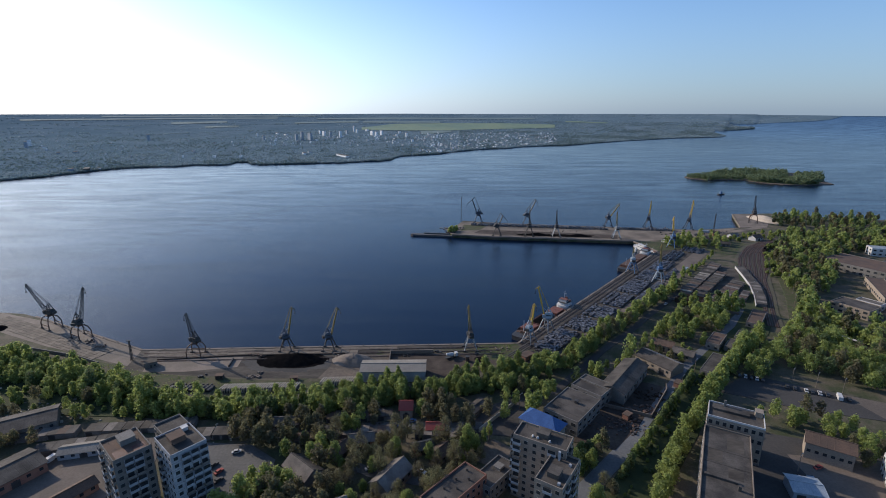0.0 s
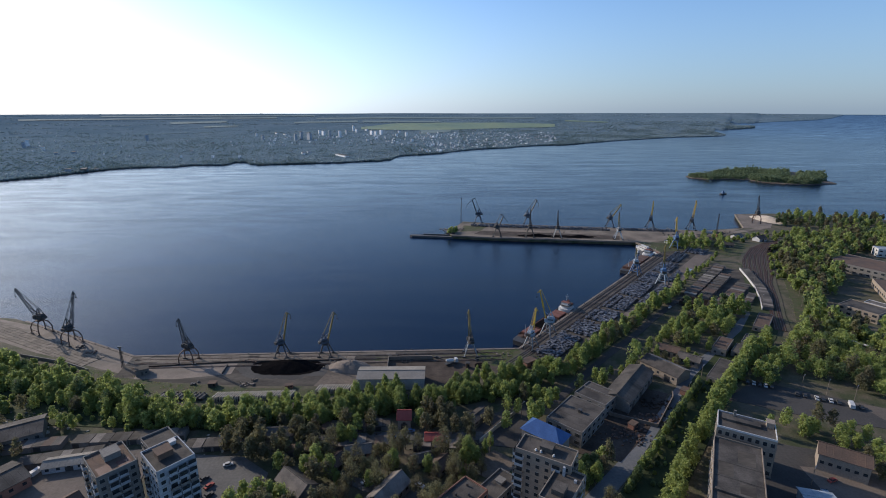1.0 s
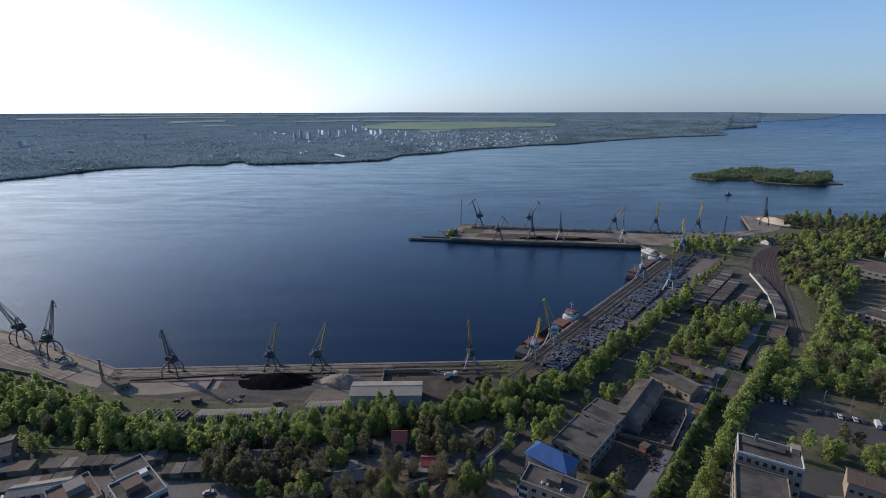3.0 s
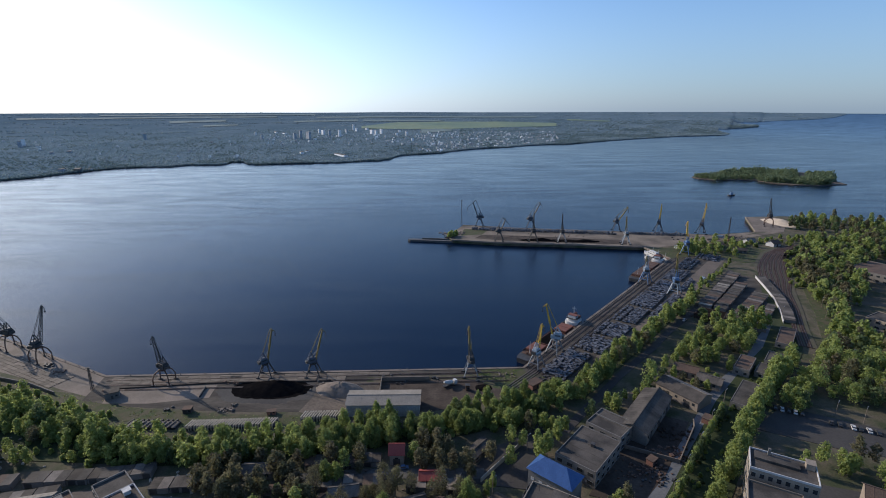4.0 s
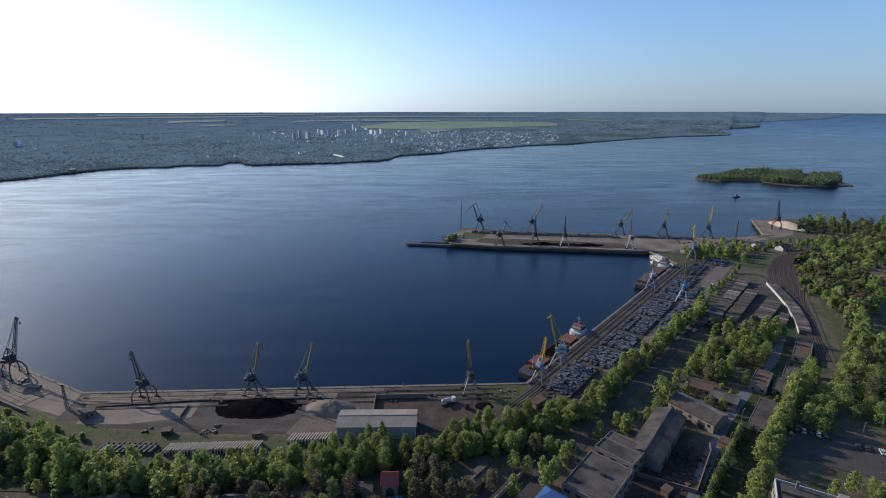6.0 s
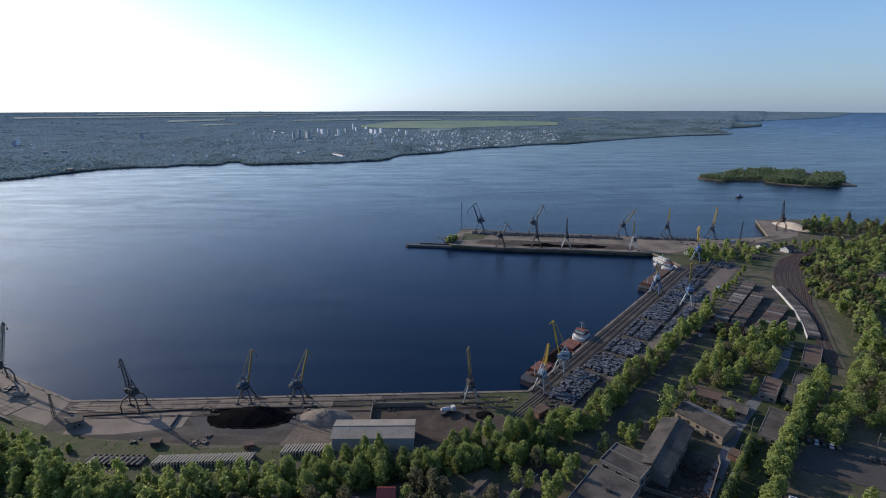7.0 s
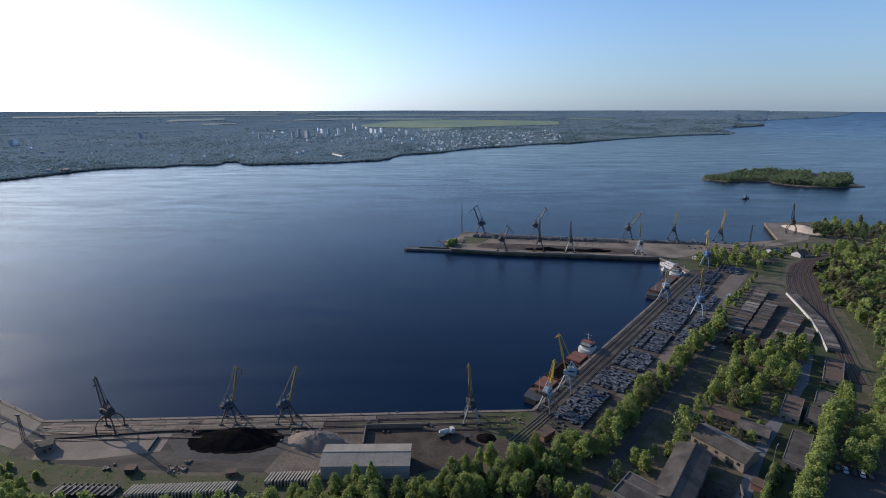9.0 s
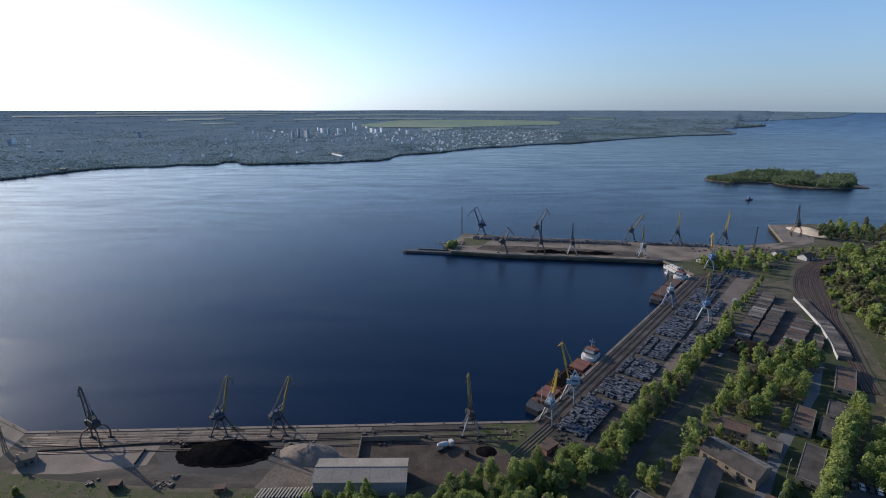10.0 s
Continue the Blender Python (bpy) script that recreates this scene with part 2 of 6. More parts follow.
    leaffar=leaf_mat("far_leaves_haze_tint", (0.16, 0.225, 0.24), (0.19, 0.255, 0.265), (0.23, 0.295, 0.28), 0.4, 0.9),
    farwhite=mat("far_white_wall", (0.72, 0.72, 0.72), (0.82, 0.81, 0.80), 0.05, 0.9, 0.0, 4),
    farblock=mat("far_grey_wall", (0.30, 0.33, 0.37), (0.36, 0.39, 0.42), 0.05, 0.9, 0.0, 4),
    farhouse=mat("far_house_wall", (0.5, 0.5, 0.5), (0.68, 0.67, 0.65), 0.02, 0.9, 0.0, 4, island=0.5),
)


# ---- mesh helpers ----
def link_mesh(name, bm, material, smooth=False):
    me = bpy.data.meshes.new(name)
    bm.to_mesh(me)
    bm.free()
    mats = material if isinstance(material, (list, tuple)) else [material]
    for k in mats:
        me.materials.append(M[k])
    if smooth:
        for p in me.polygons:
            p.use_smooth = True
    return new(name, me)


def part(name, bm, material, parent, label=""):
    ob = link_mesh(name, bm, material)
    ob.parent = parent
    return tagged(ob, label)


def mesh_np(name, verts, faces, material, smooth=False):
    me = bpy.data.meshes.new(name)
    me.from_pydata(np.asarray(verts).tolist(), [], faces if isinstance(faces, list) else faces.tolist())
    me.materials.append(M[material])
    if smooth:
        for p in me.polygons:
            p.use_smooth = True
    return me


def empty(name, label, category, group="", m=None):
    ob = new(name)
    ob.empty_display_size = 1
    if m is not None:
        ob.matrix_basis = m
    return tagged(ob, label, category, group)


def add_box(bm, c, s, rot=0.0, taper=1.0):
    """A box with its base centre at c and sizes s, turned by rot degrees about z; its top is scaled by taper."""
    a = radians(rot)
    ca, sa = math.cos(a), math.sin(a)
    vs = []
    for k, f in ((0, 1.0), (1, taper)):
        for u, v in ((-1, -1), (1, -1), (1, 1), (-1, 1)):
            x, y = u * s[0] / 2 * f, v * s[1] / 2 * f
            vs.append(bm.verts.new((c[0] + x * ca - y * sa, c[1] + x * sa + y * ca, c[2] + k * s[2])))
    out = [bm.faces.new([vs[i] for i in q]) for q in ((3, 2, 1, 0), (4, 5, 6, 7), (0, 1, 5, 4), (1, 2, 6, 5), (2, 3, 7, 6), (3, 0, 4, 7))]
    return out


def add_bar(bm, a, b, w, w2=None, sides=4):
    """A straight bar from a to b, w thick at a and w2 at b."""
    a, b = Vector(a), Vector(b)
    w2 = w if w2 is None else w2
    d = (b - a).normalized()
    u = d.cross(Vector((0, 0, 1)))
    u = u.normalized() if u.length > 1e-4 else Vector((1, 0, 0))
    v = d.cross(u)
    rings = []
    for p, r in ((a, w / 2), (b, w2 / 2)):
        r = r * (1.414 if sides == 4 else 1)
        rings.append([bm.verts.new(p + u * r * math.cos(t) + v * r * math.sin(t)) for t in [2 * math.pi * (i + 0.5) / sides for i in range(sides)]])
    for i in range(sides):
        j = (i + 1) % sides
        bm.faces.new((rings[0][i], rings[0][j], rings[1][j], rings[1][i]))
    bm.faces.new(rings[0][::-1])
    bm.faces.new(rings[1])


def bars(pairs, w, sides=4):
    bm = bmesh.new()
    for p in pairs:
        add_bar(bm, p[0], p[1], p[2] if len(p) > 2 else w, p[3] if len(p) > 3 else None, sides)
    return bm


def boxes(items):
    bm = bmesh.new()
    for it in items:
        add_box(bm, *it)
    return bm


def prism(poly, z0, z1):
    """A flat polygon raised from z0 to z1."""
    bm = bmesh.new()
    if sum(poly[i - 1][0] * poly[i][1] - poly[i][0] * poly[i - 1][1] for i in range(len(poly))) < 0:
        poly = poly[::-1]
    lo = [bm.verts.new((x, y, z0)) for x, y in poly]
    hi = [bm.verts.new((x, y, z1)) for x, y in poly]
    for tri in tessellate_polygon([[Vector((x, y, 0)) for x, y in poly]]):
        (ax, ay), (bx, by), (cx, cy) = [poly[i] for i in tri]
        order = tri if (bx - ax) * (cy - ay) - (by - ay) * (cx - ax) > 0 else tri[::-1]
        bm.faces.new([hi[i] for i in order])
    n = len(poly)
    for i in range(n):
        j = (i + 1) % n
        bm.faces.new((lo[i], lo[j], hi[j], hi[i]))
    return bm


def inside(x, y, poly):
    hit, j = False, len(poly) - 1
    for i in range(len(poly)):
        (xi, yi), (xj, yj) = poly[i], poly[j]
        if (yi > y) != (yj > y) and x < (xj - xi) * (y - yi) / (yj - yi) + xi:
            hit = not hit
        j = i
    return hit


def strip(line, width):
    """The outline of a band of that width along a line."""
    left, right = [], []
    for i, (x, y) in enumerate(line):
        a, b = line[max(i - 1, 0)], line[min(i + 1, len(line) - 1)]
        d = math.hypot(b[0] - a[0], b[1] - a[1])
        nx, ny = -(b[1] - a[1]) / d * width / 2, (b[0] - a[0]) / d * width / 2
        left.append((x + nx, y + ny))
        right.append((x - nx, y - ny))
    return left + right[::-1]


def along(line, step):
    """Points and headings (degrees) every step metres along a line."""
    out, rest = [], 0.0
    for (x0, y0), (x1, y1) in zip(line, line[1:]):
        d = math.hypot(x1 - x0, y1 - y0)
        s = rest
        while s < d:
            out.append((x0 + (x1 - x0) * s / d, y0 + (y1 - y0) * s / d, math.degrees(math.atan2(y1 - y0, x1 - x0))))
            s += step
        rest = s - d
    return out


LEVEL = [0.0, 0.0]


def patch(name, poly, material, label, category):
    """A thin ground surface laid on the land; each one lies 4 mm or more above those before it."""
    LEVEL[0] += 0.006
    z = G + 0.02 + LEVEL[0]
    return tagged(link_mesh(name, prism(poly, G - 0.2, z), material), label, category, kind="structure")


# ---- the large structure: water, near land, far land ----
def rise(r):
    """The curve by which the sheet reaches the eye's horizon far out."""
    return 0.0 if r < 3000 else 120 * ((r - 3000) / 1750) ** 2


def polar(name, azs, rings, inner, z, material, smooth=True):
    verts, faces = [], []
    n = len(rings)
    for a in azs:
        r0 = inner(a)
        for k in rings:
            r = r0 + (4750 - r0) * k
            verts.append((r * math.sin(radians(a)), 45 + r * math.cos(radians(a)), z(r, a, k) + rise(r)))
    for i in range(len(azs) - 1):
        for j in range(n - 1):
            faces.append((i * n + j, i * n + j + 1, (i + 1) * n + j + 1, (i + 1) * n + j))
    return new(name, mesh_np(name, verts, faces, material, smooth))


water = polar("water", [-180 + 4 * i for i in range(91)], [0, 0.3, 0.6] + [0.62 + 0.38 * i / 24 for i in range(25)], lambda a: 1.0, lambda r, a, k: 0.0, "water")
tagged(water, "wide dark blue river with light wind streaks", "water", kind="structure")

SHORE = [(-80, 1250), (-60, 1330), (-50, 1400), (-41.9, 1464), (-40, 1472), (-38, 1508), (-35.8, 1551), (-33.6, 1583), (-31.2, 1575), (-28.8, 1551), (-27.2, 1579), (-24.3, 1539), (-23.5, 1563), (-23.2, 1611),
         (-21.8, 1595), (-21.5, 1541), (-20.7, 1501), (-14.8, 1499), (-11.7, 1495), (-8.5, 1532), (-7.3, 1528), (-6, 1576), (-5.3, 1673), (-4.4, 1713), (-2.1, 1753), (-0.2, 1799), (1.1, 1876), (4.4, 2020), (7.5, 2095),
         (9.4, 2205), (12.5, 2302), (13.8, 2314), (16.7, 2512), (19.6, 2749), (22.4, 2969), (25.1, 3194), (27.6, 3294), (29.4, 3376), (29.7, 3440), (29.85, 3862), (30.9, 3912), (31.9, 3994), (32.1, 4060), (32.25, 4299),
         (34.4, 4393), (36.5, 4469), (37.7, 4560), (38.6, 4745), (60, 4748)]


def shore(a):
    for (a0, r0), (a1, r1) in zip(SHORE, SHORE[1:]):
        if a0 <= a <= a1:
            r = r0 + (r1 - r0) * (a - a0) / (a1 - a0)
            return min(4745, r + (8 * noise.noise((a * 1.7, 0, 0)) + 7 * noise.noise((a * 6, 3, 0))) * (r < 4500))
    return 4748.0


def inlet(a, r):
    """The two narrow bays behind the wooded capes."""
    return (28.7 < a < 29.84 and 3640 - 175 * (a - 28.7) < r < 3850) or (29.9 < a < 32.23 and 4190 - 52 * (a - 29.9) < r < 4290)


def far_z(r, a, k):
    d = r - shore(a)
    if inlet(a, r):
        return -4.0
    return -1.5 if k == 0 else 1.5 + min(d, 900) * 0.012 + 3 * noise.noise((r * 0.002, a * 0.1, 0)) * min(1, d / 300)


far_azs = [-80 + 0.4 * i for i in range(101)] + [-40 + 0.15 * i for i in range(1, 534)] + [40 + 0.5 * i for i in range(41)]
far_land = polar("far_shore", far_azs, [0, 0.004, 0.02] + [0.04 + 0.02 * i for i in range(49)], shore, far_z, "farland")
tagged(far_land, "wooded plain on the far bank of the river, blue haze put into its colour", "land", kind="structure")

QUAY_L, QUAY_C, QUAY_R, BASIN = (-190, 286.7), (50, 295.6), (235, 517), (225, 561)
COAST = [(-4650, 500), (-1500, 420), (-700, 372), (-420, 352), (-350, 350), (-312, 345), (-276, 328.5), (-245, 313.4), QUAY_L, QUAY_C, QUAY_R, BASIN, (134, 574), (66, 582), (13, 594), (6, 606), (25, 645), (29, 670),
         (90, 653), (180, 641), (326, 615), (392, 630), (431, 718), (488, 722), (516, 714), (560, 690), (621, 675), (700, 668), (900, 660), (1500, 560), (4650, 300)]
ground = link_mesh("ground", prism(COAST + [(3300, -3250), (0, -4600), (-3300, -3250)], -4, G), "land")
tagged(ground, "rough ground of the port town beside the river", "ground", kind="structure")

# ---- ground surfaces ----
QU = ((QUAY_R[0] - QUAY_C[0]) / 288.5, (QUAY_R[1] - QUAY_C[1]) / 288.5)


def D(s, w):
    """A place s metres along the slanting quay and w metres inland from its edge."""
    return QUAY_C[0] + QU[0] * s + QU[1] * w, QUAY_C[1] + QU[1] * s - QU[0] * w


QUAY_ROT = math.degrees(math.atan2(QU[1], QU[0]))
patch("pavement", [(-330, 347), (-276, 328), (-245, 313), (-190, 286), (-186, 266), (-200, 271), (-225, 281), (-255, 292), (-300, 312), (-345, 330)], "concrete", "sandy beige concrete promenade beside the river", "pavement")
patch("pavement", [(-190, 286), (50, 295), (48, 290), (-40, 285), (-40, 262), (-60, 252), (-104, 252), (-150, 256), (-186, 260)], "greyyard", "grey dusty quay yard with worn concrete", "pavement")
patch("pavement", [(-178, 274), (-122, 277.5), (-121, 265), (-150, 259.5), (-174, 259.5)], "concrete", "pale concrete loading area on the quay", "pavement")


def blot(x, y, rx, ry, seed, rough=0.2):
    """The uneven outline of something spilt on the ground."""
    out = []
    for i in range(90):
        c, q = math.cos(i * math.pi / 45), math.sin(i * math.pi / 45)
        k = 1 + rough * noise.noise((c * 1.8 + seed, q * 1.8, 3)) + rough * 0.6 * noise.noise((c * 7, q * 7 + seed, 1)) + rough * 0.4 * noise.noise((c * 22, q * 22 + seed, 5))
        out.append((x + c * rx * k, y + q * ry * k))
    return out


patch("ground_patch", blot(-90, 271.5, 29, 12.5, 5, 0.2), "asphalt", "dark dusty ground stained with coal", "ground")
patch("ground_patch", blot(-90.5, 273.5, 21.5, 10.4, 2, 0.1), "coal", "black coal dust trodden round the heap", "ground")
patch("pavement", [(-66, 266), (-70, 252), (-56, 247), (-30, 250), (-32, 280), (-66, 280)], "pale", "pale trodden yard around the sand heap", "pavement")
patch("ground_patch", [(-31, 281), (48, 284), (55, 278), (66, 266), (40, 262), (10, 256), (-10, 250), (-31, 262)], "dirt", "dark brown bare soil yard beside the quay", "ground")
patch("lawn", [(20, 283), (26, 293.5), (49, 294.5), D(0, 4), D(0, 12), (62, 282), (40, 270), (30, 274)], "grass", "green grass crossed by dark crane tracks", "grass")
patch("lawn", [(-200, 270), (-186, 262), (-150, 255), (-104, 250), (-60, 249), (-46, 246), (-46, 241), (-120, 240), (-150, 244), (-190, 250), (-230, 262), (-262, 280)], "grass", "rough grass verge along the quay yard", "grass")
patch("pavement", [D(-2, 1), D(283, 1), D(330, 12), D(330, 42), D(240, 44), D(120, 38), D(60, 31), D(0, 30), D(-8, 12)], "greyyard", "dusty quay yard stacked with wire coils", "pavement")
patch("ground_patch", [D(95, 31), D(330, 32), D(332, 44), D(200, 45), D(120, 41), D(40, 31), D(40, 27)], "sunyard", "reddish bare ground beside the coil stacks", "ground")
patch("pavement", [BASIN, (134, 574), (66, 582), (13, 594), (8, 606), (28, 666), (90, 652), (180, 640), (326, 613), (392, 628), (330, 588), (262, 566), (240, 558)], "pier", "sandy concrete surface of the cargo pier", "pavement")
patch("ground_patch", [(40, 600), (70, 590), (134, 580), (210, 570), (216, 588), (150, 602), (96, 612), (50, 616)], "dirt", "dark brown stained strip on the pier", "ground")
patch("ground_patch", [(24, 612), (50, 618), (60, 640), (30, 648)], "grass", "rough grass at the pier head", "grass")
for x, y in ((112, 591), (138, 588), (165, 584.5)):
    patch("ground_patch", blot(x, y, 19, 6, x, 0.3), "coal", "black coal dust on the pier", "ground")
patch("lawn", [QUAY_R, (228, 557), (262, 556), (300, 575), (330, 570), (350, 545), (335, 510), (300, 500), D(330, 30)], "grass", "rough grass behind the dock basin", "grass")
patch("road", strip([(420, 630), (380, 612), (330, 592), (270, 578), (215, 575)], 9), "pier", "dusty track leading onto the pier", "road")
patch("pavement", [(393, 630), (432, 716), (470, 712), (475, 690), (445, 655), (425, 628)], "concrete", "pale concrete quay on the point", "pavement")
ROAD_D = [(60, 236), (78, 257), (103, 286), (136, 320), (154, 341), (204, 393), (240, 436), (275, 478)]
patch("road", strip(ROAD_D, 4.5), "asphalt", "worn grey service road behind the tree belt", "road")
ROAD_M = [(52, 160), (80, 188), (97, 205), (120, 233), (144, 261), (160, 279), (188, 302), (216, 334), (232, 350)]
patch("road", strip(ROAD_M, 7.5), "lane", "grey straight lane beside the railway cutting", "road")
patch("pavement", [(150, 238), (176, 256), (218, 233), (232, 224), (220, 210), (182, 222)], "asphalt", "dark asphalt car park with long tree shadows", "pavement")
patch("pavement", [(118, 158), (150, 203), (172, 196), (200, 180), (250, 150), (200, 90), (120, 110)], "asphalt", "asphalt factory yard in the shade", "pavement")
patch("pavement", [(153, 187), (190, 182), (222, 170), (205, 130), (146, 134), (152, 166)], "sunyard", "trodden brown factory yard, sunlight put into its colour", "pavement")
patch("pavement", [(214, 235), (232, 226), (250, 212), (234, 196), (219, 212)], "sunyard", "end of the car park, coloured lighter for sunlight", "pavement")
patch("pavement", [(60, 196), (84, 226), (104, 252), (122, 243), (96, 208), (78, 190)], "dirt", "dark brown cluttered works yard", "pavement")
patch("pavement", [(-190, 176), (-165, 196), (-128, 200), (-122, 176), (-140, 150), (-170, 150)], "sunyard", "trodden courtyard behind the garages, coloured lighter for sunlight", "pavement")
patch("pavement", [(-112, 196), (-86, 194), (-72, 184), (-70, 160), (-92, 166), (-108, 184)], "road", "grey courtyard with parked cars", "pavement")
patch("road", strip([(24, 205), (38, 226), (51, 240)], 7), "asphalt", "short concrete street between the trees", "road")
patch("pavement", [(11, 203), (36, 199), (49, 224), (39, 232), (24, 224)], "asphalt", "dark asphalt yard beside the blue-roofed hall", "pavement")
patch("pavement", [(10, 186), (24, 198), (34, 190), (24, 178)], "pale", "pale sandy forecourt", "pavement")
patch("road", strip([(-60, 205), (-30, 208), (20, 208)], 6), "road", "narrow street between low houses", "road")
patch("road", strip([(-52, 190), (-30, 176), (-5, 170), (20, 150)], 5), "road", "narrow lane under bare trees", "road")
patch("road", strip([(-262, 262), (-225, 244), (-190, 228), (-180, 216)], 6), "pale", "sandy track through the scrub", "road")
CUTTING = [(58, 140), (92, 182), (127, 224), (152, 254), (182, 284), (214, 314), (240, 346), (262, 388), (284, 430), (306, 470)]
patch("ground_patch", strip(CUTTING, 20), "shade_grass", "overgrown railway cutting, its shade put into the colour", "ground")
patch("ground_patch", [(244, 346), (257, 372), (270, 405), (290, 458), (303, 489), (318, 510), (339, 536), (367, 557), (394, 569), (440, 580), (442, 561), (415, 556), (389, 543), (366, 526), (346, 503), (323, 465), (295, 418), (273, 378), (255, 347), (240, 318), (234, 322)], "siding_ground", "brown trodden ground between the sidings", "ground")
patch("lawn", [(244, 318), (280, 376), (301, 416), (327, 464), (350, 500), (380, 530), (420, 540), (360, 470), (318, 418), (290, 364), (262, 330)], "grass", "green slope beside the railway sidings", "grass")
patch("pavement", [(196, 388), (272, 470), (285, 452), (268, 420), (250, 380), (238, 360), (214, 368)], "greyyard", "grey yard between the long sheds", "pavement")

patch("ground_patch", [(-330, 292), (-262, 272), (-205, 252), (-165, 236), (-120, 224), (-44, 230), (-4, 242), (36, 255), (60, 266), (46, 246), (15, 234), (-23, 226), (-50, 218), (-99, 212), (-190, 217), (-330, 250)], "shade_grass", "undergrowth beneath the tree belt, coloured dark for its shade", "ground")
patch("ground_patch", [D(-8, 32), D(60, 33), D(120, 40), D(175, 46), D(175, 48), D(100, 46), D(40, 44), D(-8, 41)], "shade_grass", "undergrowth beneath the quay trees, coloured dark for its shade", "ground")

# quay walls, coping and fenders
for a, b in ((QUAY_L, QUAY_C), (QUAY_C, QUAY_R), (QUAY_R, BASIN), ((-245, 313.4), QUAY_L), ((-300, 340), (-245, 313.4)), (BASIN, (134, 574)), ((134, 574), (66, 582)), ((66, 582), (13, 594)), ((29, 670), (90, 653)), ((90, 653), (326, 615)), ((392, 630), (431, 718))):
    tagged(link_mesh("quay_coping", prism(strip([a, b], 1.6), G - 1.4, G + 0.28), "concrete"), "weathered concrete coping along the quay edge", "coping", kind="structure")
mole = tagged(link_mesh("mole", prism([(14, 593), (-36, 600.5), (-39, 604), (-36, 607), (14, 601)], -3, 2.2), "wetwall"), "low dark concrete mole reaching into the river", "mole", kind="structure")
tagged(link_mesh("mole_wall", prism([(13, 598.5), (-22, 604), (-22, 605.6), (13, 601)], 2.2, 3.6), "wetwall"), "raised dark concrete wall on the mole", "wall", kind="structure")


def bollard(m):
    bm = bmesh.new()
    add_bar(bm, (0, 0, 0), (0, 0, 0.6), 0.5, 0.4, 8)
    add_bar(bm, (0, 0, 0.6), (0, 0, 0.8), 0.7, 0.7, 8)
    ob = link_mesh("bollard", bm, "dark")
    ob.matrix_basis = m
    return tagged(ob, "dark iron mooring bollard on the quay coping", "bollard", "bollards on the quays")


first_bollard = None
for line in ([QUAY_L, QUAY_C], [QUAY_C, QUAY_R], [(-276, 328), QUAY_L]):
    for x, y, a in along(line, 14)[1:]:
        if first_bollard is None:
            first_bollard = bollard(pose(x, y, G + 0.28))
        else:
            copy_thing(first_bollard, pose(x, y, G + 0.28))


def rails(name, line, label, gauge=1.52, sleepers=True, head=0.22):
    """A track: two rails and its sleepers along a line."""
    root = empty(name, label, "railway track", "tracks")
    pts = along(line, 6.0)
    top = G + (0.56 if sleepers else 0.32)
    for side in (-1, 1):
        bm = bmesh.new()
        off = [(x - math.sin(radians(a)) * side * gauge / 2, y + math.cos(radians(a)) * side * gauge / 2) for x, y, a in pts]
        last = None
        for (px, py), (qx, qy) in zip(off, off[1:] + [(2 * off[-1][0] - off[-2][0], 2 * off[-1][1] - off[-2][1])]):
            d = math.hypot(qx - px, qy - py)
            ox, oy = -(qy - py) / d * head / 2, (qx - px) / d * head / 2
            ring = [bm.verts.new(c) for c in ((px + ox, py + oy, G + 0.05), (px + ox, py + oy, top), (px - ox, py - oy, top), (px - ox, py - oy, G + 0.05))]
            if last:
                for i in range(4):
                    bm.faces.new((last[i], ring[i], ring[(i + 1) % 4], last[(i + 1) % 4]))
            last = ring
        bmesh.ops.recalc_face_normals(bm, faces=bm.faces)
        part("rail", bm, "rail", root)
    if sleepers:
        LEVEL[1] += 0.007
        bed = bmesh.new()
        outline = strip([(x, y) for x, y, a in pts], 3.4)
        low, high = ([bed.verts.new((x, y, z)) for x, y in outline] for z in (G - 0.1, G + 0.26 + LEVEL[1]))
        half = len(outline) // 2
        for i in range(half - 1):
            bed.faces.new((high[i], high[i + 1], high[-2 - i], high[-1 - i]))
            bed.faces.new((low[i], low[i + 1], high[i + 1], high[i]))
            bed.faces.new((low[-1 - i], high[-1 - i], high[-2 - i], low[-2 - i]))
        bmesh.ops.recalc_face_normals(bed, faces=bed.faces)
        part("ballast_bed", bed, "trackbed", root)
        part("sleeper_bed", boxes([((x, y, G + 0.26), (0.3, 2.7, 0.19), a) for x, y, a in along(line, 0.62)]), "rust", root)["kind"] = "stuff"
    return root


for k in range(3):
    rails("crane_track", [(-186 + k * 2, 282 - 5.2 * k), (40, 290.5 - 4.6 * k)], "worn crane rails set in the quay", 0.9, False, 0.2)
for w in (2.6, 5.6, 9.5, 12.3):
    rails("crane_track", [D(0, w), D(282, w)], "worn crane rails along the slanting quay", 0.8, False, 0.2)
for w in (0, 4.5):
    rails("crane_track", [(36 + w, 272), (59 + w, 297)], "dark crane rails crossing the grass", 1.5, False, 0.5)
CURVE_L = [(293, 462), (307, 487), (321.5, 507), (342, 532), (369, 553), (395, 565), (424, 574)]
CURVE_R = [(306, 442), (319, 466), (342, 505), (362, 529), (386, 547), (414, 560), (440, 566)]
for k in range(6):
    line = [(a + (c - a) * k / 5, b + (d - b) * k / 5) for (a, b), (c, d) in zip(CURVE_L, CURVE_R)]
    if k > 3:
        line = [(236 - 4 * (5 - k), 320 + 2 * (5 - k)), (251.5 - 4 * (5 - k), 349 + 2 * (5 - k)), (269.5 - 4 * (5 - k), 380), (289 - 4 * (5 - k), 418)] + line
    else:
        line = [(266 + 2.4 * k, 390), (279 + 2.2 * k, 425)] + line
    rails("railway_track", line, "rusty railway track on dark ballast curving away")

KEEP_OUT = []


